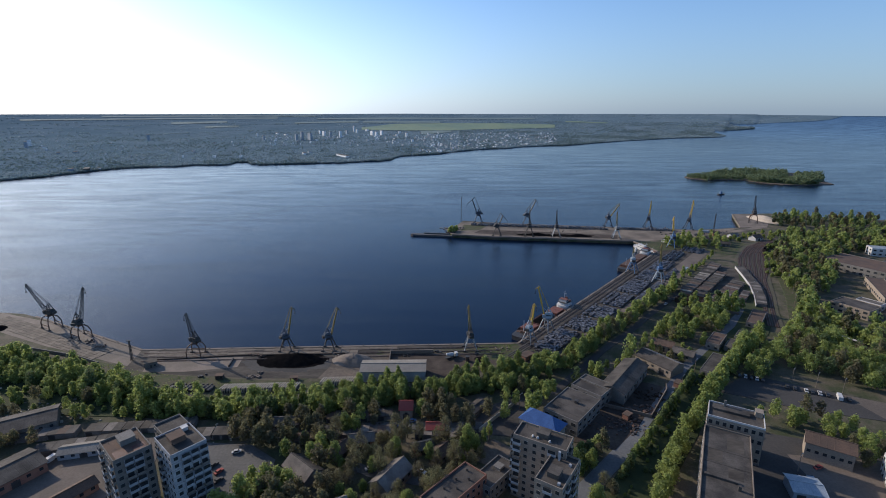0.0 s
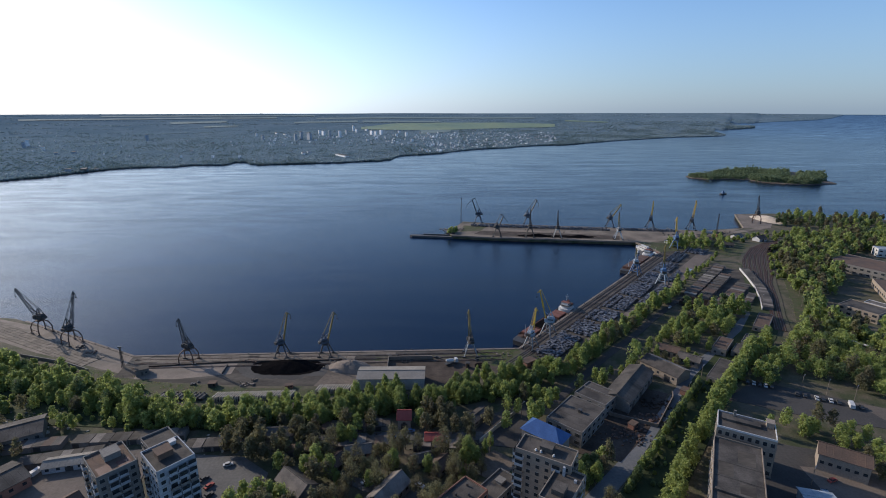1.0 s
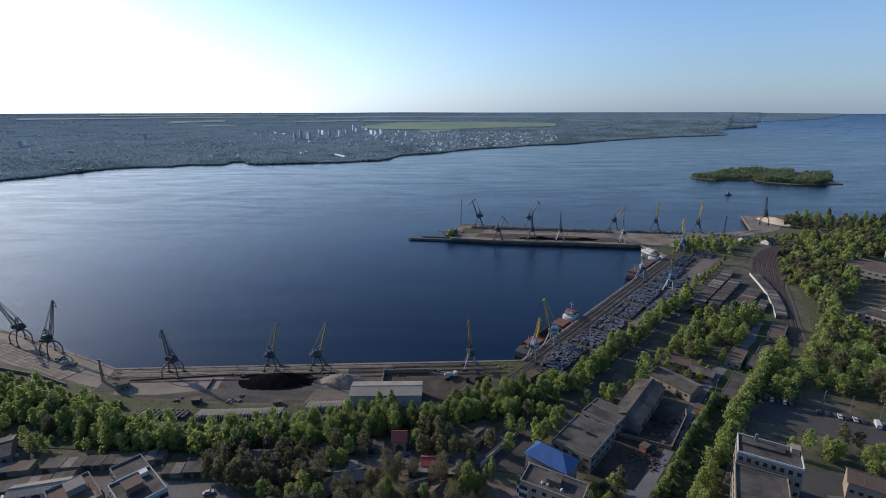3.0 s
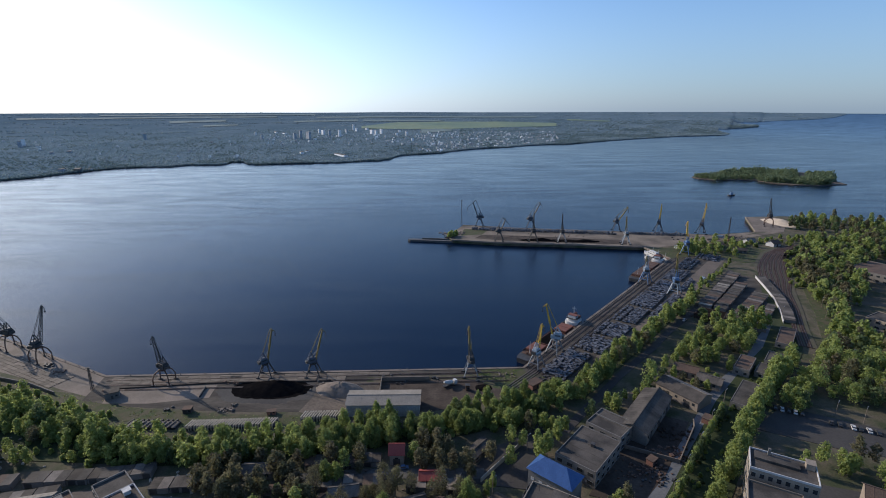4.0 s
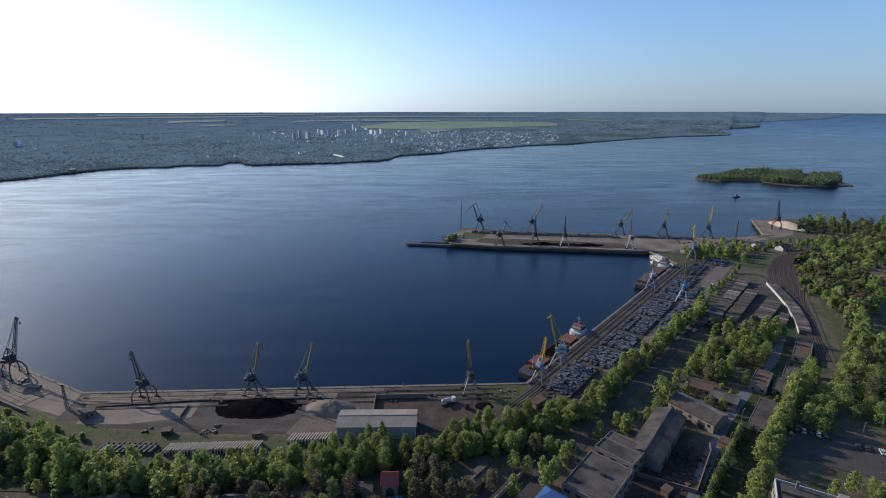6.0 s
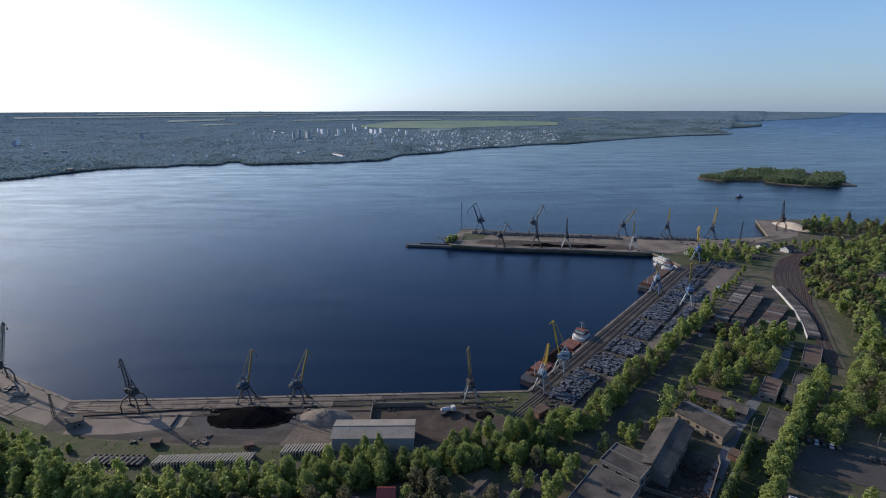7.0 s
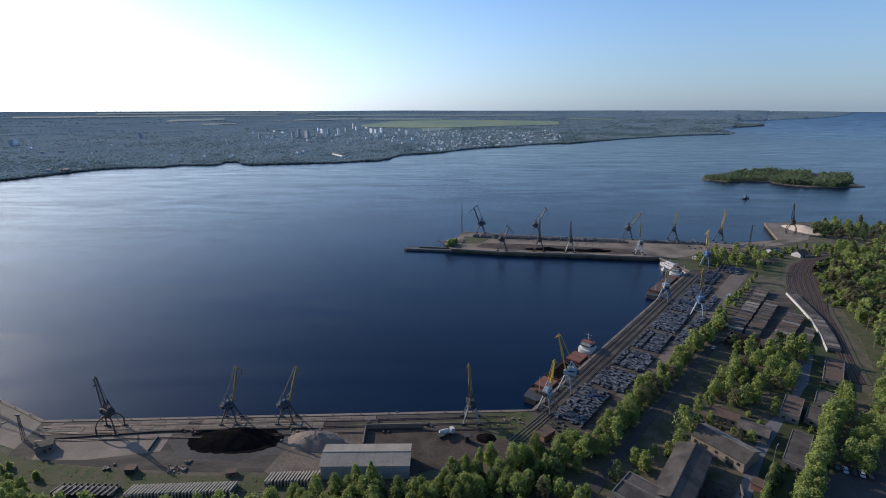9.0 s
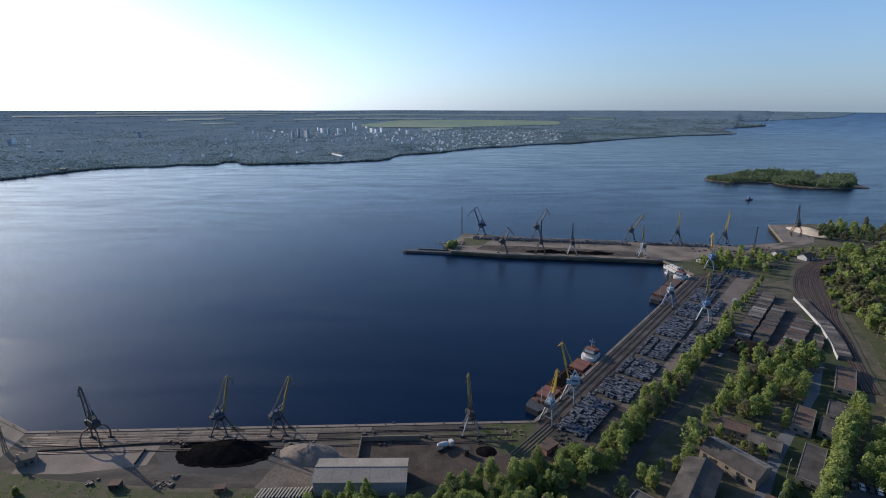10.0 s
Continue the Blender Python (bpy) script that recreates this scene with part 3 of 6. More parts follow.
# ---- port: cranes ----
def lattice(a, b, w, h, w2, h2, bays, chord, brace):
    """Pairs of bar ends for a four-chord lattice girder from a to b, w x h at a and w2 x h2 at b."""
    a, b = Vector(a), Vector(b)
    d = (b - a).normalized()
    side = Vector((0, 1, 0))
    up = d.cross(side).normalized()

    def corner(t, i):
        ww, hh = w + (w2 - w) * t, h + (h2 - h) * t
        return a + (b - a) * t + side * (ww / 2 * (1 if i in (0, 3) else -1)) + up * (hh / 2 * (1 if i in (0, 1) else -1))

    out = [(corner(0, i), corner(1, i), chord) for i in range(4)]
    for k in range(bays):
        for i in range(4):
            j = (i + 1) % 4
            p, q = (i, j) if k % 2 else (j, i)
            out.append((corner(k / bays, p), corner((k + 1) / bays, q), brace))
            out.append((corner(k / bays, i), corner(k / bays, j), brace))
    return out


def portal_crane(x, y, slew, elev, boom=24.0, colours=("rust", "dark", "dark"), label="", bowed=False, base_rot=0.0, solid=True, jib=8.0, scale=1.0, z=G, fold=118):
    """A level-luffing portal crane: legs, house and boom; slew in degrees from +x, elev the boom's rise."""
    legs, house, arm = colours
    root = empty("portal_crane", label, "crane", "portal cranes of the port", pose(x, y, z, 0, 0, base_rot))
    scale *= 1.1
    root.scale = (scale, scale, scale)
    for sx in (-1, 1):
        for sy in (-1, 1):
            foot, hip = Vector((5.2 * sx, 4.6 * sy, 0.9)), Vector((1.9 * sx, 1.9 * sy, 10.6))
            bm = bmesh.new()
            if bowed:
                knee = Vector((5.2 * sx, 4.7 * sy, 5.4))
                knee2 = Vector((4.0 * sx, 3.6 * sy, 9.0))
                add_bar(bm, foot, knee, 0.6, 0.6)
                add_bar(bm, knee, knee2, 0.6, 0.6)
                add_bar(bm, knee2, hip, 0.6, 0.7)
            else:
                add_bar(bm, foot, hip, 0.55, 0.9)
            leg = part("leg", bm, legs, root)
            bogie = bmesh.new()
            add_box(bogie, (5.2 * sx, 4.6 * sy, 0.3), (3.0, 0.8, 0.8))
            for k in (-1, 1):
                add_bar(bogie, (5.2 * sx + k, 4.6 * sy - 0.3, 0.35), (5.2 * sx + k, 4.6 * sy + 0.3, 0.35), 0.7, 0.7, 8)
            part("bogie", bogie, "dark", leg)
    ring = bmesh.new()
    add_box(ring, (0, 0, 10.2), (4.6, 4.6, 0.8))
    add_bar(ring, (0, 0, 11.0), (0, 0, 12.4), 3.0, 2.8, 12)
    part("portal_ring", ring, legs, root)
    for k in (-1, 1):
        part("tie_beam", bars([((-5.0, 4.5 * k, 3.6), (5.0, 4.5 * k, 3.6), 0.45)] if bowed else [((3.7 * k, 3.4, 4.4), (3.7 * k, -3.4, 4.4), 0.4)], 0.4), legs, root)
    part("ladder", bars([((5.6, 4.0, 0.5), (2.4, 1.0, 10.4), 0.12), ((5.6, 3.4, 0.5), (2.4, 0.4, 10.4), 0.12)] + [((5.6 - 3.2 * k / 9, 4.0 - 3.0 * k / 9, 0.5 + 9.9 * k / 9), (5.6 - 3.2 * k / 9, 3.4 - 3.0 * k / 9, 0.5 + 9.9 * k / 9), 0.1) for k in range(10)], 0.1), legs, root)
    turn = Matrix.Rotation(radians(slew - base_rot), 4, "Z")

    def top(name, bm, material, lab="", parent=root):
        bmesh.ops.transform(bm, matrix=turn, verts=bm.verts)
        return part(name, bm, material, parent, lab)

    hb = bmesh.new()
    add_box(hb, (-1.4, 0, 12.4), (6.2, 4.2, 3.2), 0, 0.94)
    add_box(hb, (-1.8, 0, 15.6), (4.2, 3.0, 0.8), 0, 0.8)
    add_box(hb, (-0.4, 0, 12.0), (6.4, 5.0, 0.4))
    machine = top("machine_house", hb, house)
    for sy in (-1, 1):
        top("window_strip", boxes([((-1.4, 2.02 * sy, 14.0), (3.8, 0.2, 0.8))]), "glass", "", machine)
    cb = bmesh.new()
    add_box(cb, (2.6, 1.7, 12.4), (1.9, 1.6, 2.4), 0, 0.92)
    cab = top("cab", cb, house)
    top("cab_window", boxes([((3.5, 1.7, 13.3), (0.2, 1.2, 1.1))]), "glass", "", cab)
    top("counterweight", boxes([((-5.2, 0, 12.4), (1.5, 3.4, 2.0))]), "dark")
    apex = Vector((-1.0, 0, 20.8))
    top("a_frame", bars([((1.5, 1.5, 12.4), apex + Vector((0, 0.6, 0)), 0.45), ((1.5, -1.5, 12.4), apex + Vector((0, -0.6, 0)), 0.45), ((-3.9, 1.4, 15.4), apex + Vector((0, 0.6, 0)), 0.4),
                        ((-3.9, -1.4, 15.4), apex + Vector((0, -0.6, 0)), 0.4), ((0.4, 1.2, 16.6), (0.4, -1.2, 16.6), 0.3), ((-2.8, 1.1, 18.0), (-2.8, -1.1, 18.0), 0.3), ((0.4, 1.2, 16.6), (-2.8, -1.1, 18.0), 0.2)], 0.3), house)
    e = radians(elev)
    heel = Vector((2.2, 0, 13.6))
    tip = heel + Vector((math.cos(e), 0, math.sin(e))) * boom * 0.93
    if solid:
        bm = bmesh.new()
        knee = heel + (tip - heel) * 0.45
        for side in (-1, 1):
            add_bar(bm, heel + Vector((0, 1.0 * side, 0)), knee + Vector((0, 0.45 * side, 0)), 0.55, 0.6)
        add_bar(bm, knee - (tip - heel) * 0.04, tip, 1.35, 0.75)
        for k in (0.12, 0.26, 0.38):
            c = heel + (tip - heel) * k
            add_bar(bm, c + Vector((0, 1.0 - 1.2 * k, 0)), c - Vector((0, 1.0 - 1.2 * k, 0)), 0.35)
    else:
        bm = bars(lattice(heel, tip, 2.4, 1.4, 1.0, 0.7, 9, 0.26, 0.13), 0.2)
    top("boom", bm, arm)
    je = e - radians(fold)
    nose = tip + Vector((math.cos(je), 0, math.sin(je))) * jib
    tail = tip - Vector((math.cos(je + 0.35), 0, math.sin(je + 0.35))) * jib * 0.42
    top("jib", bars([(tail, nose, 0.7, 0.3), (tip + Vector((0, 0, 1.0)), nose, 0.2, 0.15), (tip + Vector((0, 0, 1.2)), tail, 0.3, 0.3)], 0.4), arm)
    top("stay", bars([(apex + Vector((0, 0.5, 0)), tail + Vector((0, 0.3, 0)), 0.2), (apex - Vector((0, 0.5, 0)), tail - Vector((0, 0.3, 0)), 0.2)], 0.3), arm)
    mid = heel + (tip - heel) * 0.3
    top("luffing_rack", bars([((-0.4, 0, 17.2), mid, 0.35)], 0.4), house)
    hook = Vector((nose.x, 0, max(7.0, nose.z - 2.5)))
    top("hoist_rope", bars([(nose + Vector((0, 0.25, 0)), hook + Vector((0, 0.25, 0)), 0.12), (nose - Vector((0, 0.25, 0)), hook - Vector((0, 0.25, 0)), 0.12)], 0.12), "dark")
    top("hook_block", boxes([(hook - Vector((0, 0, 1.2)), (0.9, 0.9, 1.2), 0, 0.6)]), "dark")
    return root


OLD = ("rust", "dark", "dark")
YEL = ("steel", "palepaint", "yellow")
OCH = ("dark", "slateblue", "ochre")
BLU = ("slateblue", "slateblue", "dark")
portal_crane(-273, 321, 165, 52, 28, OLD, "dark rusty portal crane with lattice boom and bowed legs", True, -26, False, 3, 0.8)
portal_crane(-241, 305, 85, 72, 27, OLD, "dark rusty portal crane with raised lattice boom", True, -26, False, 2, 0.78)
portal_crane(-152, 279.5, 150, 78, 21, OLD, "dark rusty portal crane standing over the quay slabs", True, 2, False, 4, 0.74)
portal_crane(-98, 287, 45, 77, 26, OCH, "grey portal crane with dull ochre boom by the coal", False, 2, True, 3.5, 0.66)
portal_crane(-71, 287.5, 35, 73, 26, OCH, "grey portal crane with dull ochre boom by the sand", False, 2, True, 3.5, 0.66)
portal_crane(18.5, 287.5, 100, 74, 24, ("steel", "dark", "ochre"), "grey-legged portal crane with dull yellow boom", False, 2, True, 7, 0.7)
portal_crane(*D(6, 5), 50, 78, 21, YEL, "grey portal crane with bright yellow boom beside the ship", False, QUAY_ROT, True, 5, 0.7)
portal_crane(*D(29, 5), 165, 76, 26, YEL, "grey portal crane with tall bright yellow boom", False, QUAY_ROT, True, 3, 0.77)
portal_crane(*D(183, 33), 75, 80, 24, ("palepaint", "blue", "ochre"), "pale blue portal crane among the wire coils", False, QUAY_ROT, True, 8, 0.85)
portal_crane(*D(196, 5), 75, 70, 12, ("blue", "palepaint", "ochre"), "blue and white portal crane beside the moored ship", False, QUAY_ROT, True, 5, 0.85)
portal_crane(257, 531, 80, 76, 24, ("blue", "blue", "yellow"), "blue portal crane with yellow boom behind the basin", False, QUAY_ROT, True, 8, 0.85)
portal_crane(50, 659, 160, 70, 22, BLU, "blue portal crane with dark folded boom on the pier", False, -10, True, 11, 0.9)
portal_crane(68, 589, 20, 66, 17, ("dark", "dark", "dark"), "dark portal crane at the pier's inner edge", False, -8, True, 12, 0.8)
portal_crane(115, 650, 20, 62, 24, BLU, "blue portal crane with dark boom on the pier", False, -10, True, 6, 0.88)
portal_crane(107, 586, 85, 82, 24, ("dark", "dark", "dark"), "dark portal crane with upright boom", False, -8, True, 2, 0.88)
portal_crane(139, 582, 85, 82, 22, ("steel", "dark", "dark"), "grey portal crane with upright dark boom", False, -8, True, 2, 0.85)
portal_crane(220, 636, 25, 48, 24, ("slateblue", "slateblue", "ochre"), "dark blue portal crane with lowered boom", False, -10, True, 4, 0.85)
portal_crane(209, 573, 85, 80, 22, ("palepaint", "steel", "ochre"), "white-legged portal crane with upright ochre boom", False, -8, True, 3, 0.82)
portal_crane(270, 630, 60, 74, 24, ("slateblue", "slateblue", "yellow"), "portal crane with blue house and yellow boom", False, -10, True, 10, 0.85)
portal_crane(318, 620, 50, 68, 27, ("slateblue", "slateblue", "yellow"), "portal crane with tall yellow boom by the track", False, -10, True, 11, 0.85)
portal_crane(426, 660, 70, 78, 22, OLD, "dark rusty portal crane on the point", True, 60, False, 3, 0.95)


def mast(x, y, h, label="tall dark lattice floodlight mast", w=1.6):
    root = empty("light_mast", label, "mast", "floodlight masts", pose(x, y, G))
    part("tower", bars(lattice((0, 0, 0), (0, 0, h), w, w, 0.5, 0.5, 10, 0.2, 0.1), 0.1), "dark", root)
    part("lamp_bar", boxes([((0, 0, h), (2.4, 0.6, 0.5))]), "dark", root)


mast(27, 661, 34)
mast(-188, 273, 13, "rusty lattice lamp mast beside the quay yard", 1.2)
mast(340, 600, 24)


# ---- port: ships ----
def hull(length, beam, depth, draft, material, parent, sheer=1.4):
    """A lofted hull: fine bow at +x, round stern at -x; its deck lies at z = depth - draft."""
    stations = ((-0.5, 0.62), (-0.47, 0.82), (-0.4, 0.97), (-0.2, 1), (0.25, 1), (0.36, 0.9), (0.43, 0.66), (0.47, 0.4), (0.5, 0.05))
    bm = bmesh.new()
    rows = []
    for t, f in stations:
        up = sheer * max(0, (t - 0.3) / 0.2) ** 2 + 0.5 * max(0, (-0.4 - t) / 0.1)
        b = beam / 2 * f
        row = [(b * 0.7, -draft), (b * 0.96, -draft + 1.2), (b, depth - draft + up)]
        x = t * length + (0.02 * length if t > 0.45 else 0)
        pts = [Vector((x, -yy, zz)) for yy, zz in row[::-1]] + [Vector((x - (0.02 * length if t > 0.45 else 0), yy, zz)) for yy, zz in row]
        rows.append([bm.verts.new(p) for p in pts])
    for r, q in zip(rows, rows[1:]):
        for i in range(5):
            bm.faces.new((r[i], q[i], q[i + 1], r[i + 1]))
        bm.faces.new((r[0], r[5], q[5], q[0]))
    bm.faces.new(rows[0])
    bm.faces.new(rows[-1][::-1])
    bmesh.ops.recalc_face_normals(bm, faces=bm.faces)
    return part("hull", bm, material, parent)


def windows_strip(x0, x1, y, z, n, parent, w=0.7, h=0.6):
    for i in range(n):
        part("window", boxes([((x0 + (x1 - x0) * (i + 0.5) / n, y, z), (w, 0.12, h))]), "glass", parent)


def cargo_ship(m, length, beam, label, hatches, bridge_end, hull_mat="redhull", open_hold=True):
    root = empty("cargo_ship", label, "ship", "ships at the quay", m)
    hull(length, beam, 5.4, 2.8, hull_mat, root)
    dk = 2.6
    part("deck", boxes([((0, 0, dk), (length * 0.8, beam * 0.9, 0.15))]), "rust", root)
    part("bulwark", boxes([((0, s * (beam / 2 - 0.2), dk), (length * 0.74, 0.2, 0.9)) for s in (-1, 1)]), hull_mat, root)
    for x0, x1, material in hatches:
        h = part("hatch_coaming", boxes([(((x0 + x1) / 2, 0, dk + 0.1), (x1 - x0, beam * 0.74, 1.5))]), "redhull", root)
        if material:
            n = max(2, int((x1 - x0) / 6))
            for k in range(n):
                part("hatch_cover", boxes([((x0 + (x1 - x0) * (k + 0.5) / n, 0, dk + 1.62), ((x1 - x0) / n - 0.25, beam * 0.78, 0.5), 0, 0.97)]), material, h)
        else:
            part("hold", boxes([(((x0 + x1) / 2, 0, dk + 1.61), (x1 - x0 - 1.2, beam * 0.62, 0.05))]), "coal", h)
    bx = bridge_end
    sgn = 1 if bx > 0 else -1
    oval = lambda rx, ry, x: [(x + rx * math.copysign(abs(math.cos(i * math.pi / 12)) ** 0.7, math.cos(i * math.pi / 12)), ry * math.copysign(abs(math.sin(i * math.pi / 12)) ** 0.7, math.sin(i * math.pi / 12))) for i in range(24)]
    house = part("superstructure", prism(oval(6.2, beam * 0.43, bx), dk, dk + 2.6), "white", root)
    part("upper_deck", prism(oval(5.0, beam * 0.36, bx + sgn * 0.6), dk + 2.6, dk + 4.6), "white", house)
    part("deck_rail", prism(oval(5.6, beam * 0.40, bx + sgn * 0.4), dk + 4.6, dk + 4.75), "dark", house)
    part("wheelhouse", boxes([((bx - sgn * 1.4, 0, dk + 4.75), (3.6, beam * 0.5, 2.0), 0, 0.94)]), "white", house)
    for s in (-1, 1):
        windows_strip(bx - 3, bx + 3, s * beam * 0.43, dk + 1.2, 5, house)
        windows_strip(bx - sgn * 1.4 - 1.4, bx - sgn * 1.4 + 1.4, s * beam * 0.24, dk + 5.4, 3, house, 0.8, 0.8)
    part("funnel", boxes([((bx + sgn * 3.0, 0, dk + 4.75), (1.8, 2.0, 2.4), 0, 0.85)]), "redhull", house)
    part("roof_band", boxes([((bx - sgn * 1.4, 0, dk + 6.75), (4.0, beam * 0.54, 0.2))]), "hatch", house)
    part("mast", bars([((bx, 0, dk + 7.8), (bx, 0, dk + 13), 0.35, 0.15), ((bx, -1.8, dk + 11), (bx, 1.8, dk + 11), 0.15), ((-bx * 0.98, 0, dk), (-bx * 0.98, 0, dk + 9), 0.4, 0.15)], 0.2), "white", root)
    part("windlass", boxes([((-bx * 1.02, 1.2, dk + 0.3), (1.6, 1.2, 1.1), 0, 0.8), ((-bx * 1.02, -1.2, dk + 0.3), (1.6, 1.2, 1.1), 0, 0.8)]), "rust", root)
    for s in (-1, 1):
        boat = bmesh.new()
        bmesh.ops.create_uvsphere(boat, u_segments=10, v_segments=6, radius=1.0)
        bmesh.ops.transform(boat, matrix=Matrix.Translation((bx + sgn * 2.2, s * beam * 0.30, dk + 5.2)) @ Matrix.Diagonal((2.0, 0.8, 0.7, 1)), verts=boat.verts)
        part("lifeboat", boat, "hatch", root)
    return root


cargo_ship(pose(*D(50, -7.2), 0, 0, 0, QUAY_ROT), 80, 11.5, "river cargo ship with red hatch covers and white bridge", [(-28, -17, "hatch"), (-15, 8, None), (10, 22, "hatch")], 31, "dark")
cargo_ship(pose(*D(243, -7.6), 0, 0, 0, QUAY_ROT), 78, 12, "dark cargo ship with long rust-brown hatch covers", [(-30, -4, "rust"), (-2, 20, "rust")], 29, "dark")


def white_boat(m, length, beam, label, decks=2):
    root = empty("passenger_boat", label, "boat", "", m)
    hull(length, beam, 2.8, 1.0, "white", root, 0.9)
    for k in range(decks):
        d = part("deck_house", boxes([((-length * 0.04 * k - 1, 0, 1.8 + 2.2 * k), (length * (0.66 - 0.24 * k), beam * (0.74 - 0.12 * k), 2.1), 0, 0.98)]), "white", root)
        for s in (-1, 1):
            windows_strip(-length * 0.26, length * 0.2, s * beam * (0.37 - 0.06 * k), 2.6 + 2.2 * k, 9 - 4 * k, d, 0.9, 0.7)
    part("awning", boxes([((-length * 0.3, 0, 4.3), (length * 0.2, beam * 0.7, 0.15))]), "hatch", root)
    part("mast", bars([((0, 0, 6), (-0.6, 0, 10), 0.2, 0.1)], 0.2), "white", root)


white_boat(pose(225.5, 538, 0, 0, 0, 103), 27, 5.0, "white passenger boat moored at the basin's end")
white_boat(pose(229.5, 517, 0, 0, 0, 105), 11, 4, "small white and red motor boat moored by the quay", 1)
white_boat(pose(216, 530, 0, 0, 0, 100), 5, 2.2, "tiny white dinghy lying in the basin", 1)
tug = empty("work_boat", "small dark work boat anchored near the island", "boat", "", pose(526, 921, 0, 0, 0, 15))
hull(14, 5, 2.6, 1.0, "dark", tug, 1.0)
part("wheelhouse", boxes([((-1, 0, 1.6), (4.5, 3.2, 2.6), 0, 0.92), ((-1, 0, 4.2), (3, 2.6, 2.0), 0, 0.9)]), "blue", tug)
part("mast", bars([((-1, 0, 6), (-1, 0, 9), 0.25, 0.12)], 0.2), "dark", tug)


# ---- port: heaps, sheds, walls ----
def heap(name, x, y, rx, ry, h, material, label, seed, rot=0.0, lumps=1.0):
    """A loose heap: steep flanks, rounded ridge, gullies and an uneven foot."""
    n, k = 56, 18
    verts, faces = [(x, y, G + h)], []
    for j in range(1, k + 1):
        t = j / k
        for i in range(n):
            a = 2 * math.pi * i / n
            wob = 1 + 0.10 * noise.noise((math.cos(a) * 1.6 + seed, math.sin(a) * 1.6, 0)) + 0.05 * noise.noise((math.cos(a) * 6 + seed, math.sin(a) * 6, t * 2))
            px, py = rx * t * wob * math.cos(a), ry * t * wob * math.sin(a)
            zz = h * (1 - t ** 1.35) * (1 + 0.16 * noise.noise((px * 0.2 + seed, py * 0.2, 1))) + 0.25 * lumps * noise.noise((px * 0.9, py * 0.9, seed)) * (1 - t)
            c, s = math.cos(radians(rot)), math.sin(radians(rot))
            verts.append((x + px * c - py * s, y + px * s + py * c, G + (zz if j < k else -0.1)))
    for i in range(n):
        faces.append((0, 1 + i, 1 + (i + 1) % n))
        for j in range(k - 1):
            a, b = 1 + j * n + i, 1 + j * n + (i + 1) % n
            faces.append((a, a + n, b + n, b))
    return tagged(new(name, mesh_np(name, verts, faces, material, True)), label, "heap")


heap("coal_heap", -90.5, 273.5, 19, 9.0, 3.4, "coal", "large black coal heap on the quay yard", 3)
heap("sand_heap", -53, 271.5, 13.5, 8.0, 5.4, "sand", "pale sand heap in the quay yard", 7, -8, 3.0)
heap("sand_heap", 452, 676, 30, 14, 6.0, "palesand", "pale cream sand heap on the point", 9, 100)
heap("ore_heap", 117, 590, 15, 5, 3.0, "coal", "dark ore heap on the pier", 11, -8)
heap("ore_heap", 167, 584, 17, 4.5, 2.6, "coal", "low dark ore heap on the pier", 12, -8)
heap("rubble_heap", -312, 318, 9, 7, 3.2, "coal", "dark rounded heap on the promenade", 13)
heap("soil_heap", 25, 274, 5, 4, 1.1, "coal", "low dark heap of scrap soil", 14)


def gable_shed(c, length, width, rot, eave, ridge, wall, roof, label, category="shed", doors=0, name="shed", win=0, ribs=0):
    """A long building with a pitched roof; its ridge runs along its length."""
    root = empty(name, label, category, "", pose(c[0], c[1], G, 0, 0, rot))
    KEEP_OUT.append((c[0], c[1], length, width, rot))
    L, W = length / 2, width / 2
    bm = bmesh.new()
    prof = [(-W, 0), (W, 0), (W, eave), (0, ridge - 0.1), (-W, eave)]
    ends = [[bm.verts.new((x, y, z)) for y, z in prof] for x in (-L, L)]
    for i in range(5):
        j = (i + 1) % 5
        bm.faces.new((ends[0][i], ends[1][i], ends[1][j], ends[0][j]))
    bm.faces.new(ends[0][::-1])
    bm.faces.new(ends[1])
    bmesh.ops.recalc_face_normals(bm, faces=bm.faces)
    wall_ob = part("wall", bm, wall, root)
    for s in (-1, 1):
        bm = bmesh.new()
        o = 0.5
        slope = (ridge - eave) / W
        n = ribs or max(2, int(length / 2.2))
        xs = []
        for k in range(n + 1):
            x = -L - o + (length + 2 * o) * k / n
            xs += [(x - 0.1, 0.18), (x - 0.05, 0.23), (x + 0.05, 0.23), (x + 0.1, 0.18)]
        rows = []
        for x, up in xs:
            y0, z0 = s * (W + o), eave - slope * o
            rows.append([bm.verts.new(p) for p in ((x, y0, z0), (x, y0, z0 + up), (x, 0, ridge + up), (x, 0, ridge))])
        for r, q in zip(rows, rows[1:]):
            for i in range(4):
                bm.faces.new((r[i], q[i], q[(i + 1) % 4], r[(i + 1) % 4]))
        bm.faces.new(rows[0])
        bm.faces.new(rows[-1][::-1])
        bmesh.ops.recalc_face_normals(bm, faces=bm.faces)
        part("roof", bm, roof, root)
    part("ridge_cap", bars([((-L - 0.5, 0, ridge + 0.2), (L + 0.5, 0, ridge + 0.2), 0.36)], 0.3), roof, root)
    for k in range(doors):
        x = -L + length * (k + 0.5) / doors
        part("door", boxes([((x, -W - 0.04, 0), (min(3.0, length / doors * 0.6), 0.12, min(3.2, eave * 0.75)))]), "dark", wall_ob)
    for k in range(win):
        x = -L + length * (k + 0.5) / win
        for s in (-1, 1):
            part("window", boxes([((x, s * (W + 0.02), eave * 0.45), (1.4, 0.12, 1.3))]), "glass", wall_ob)
    return root


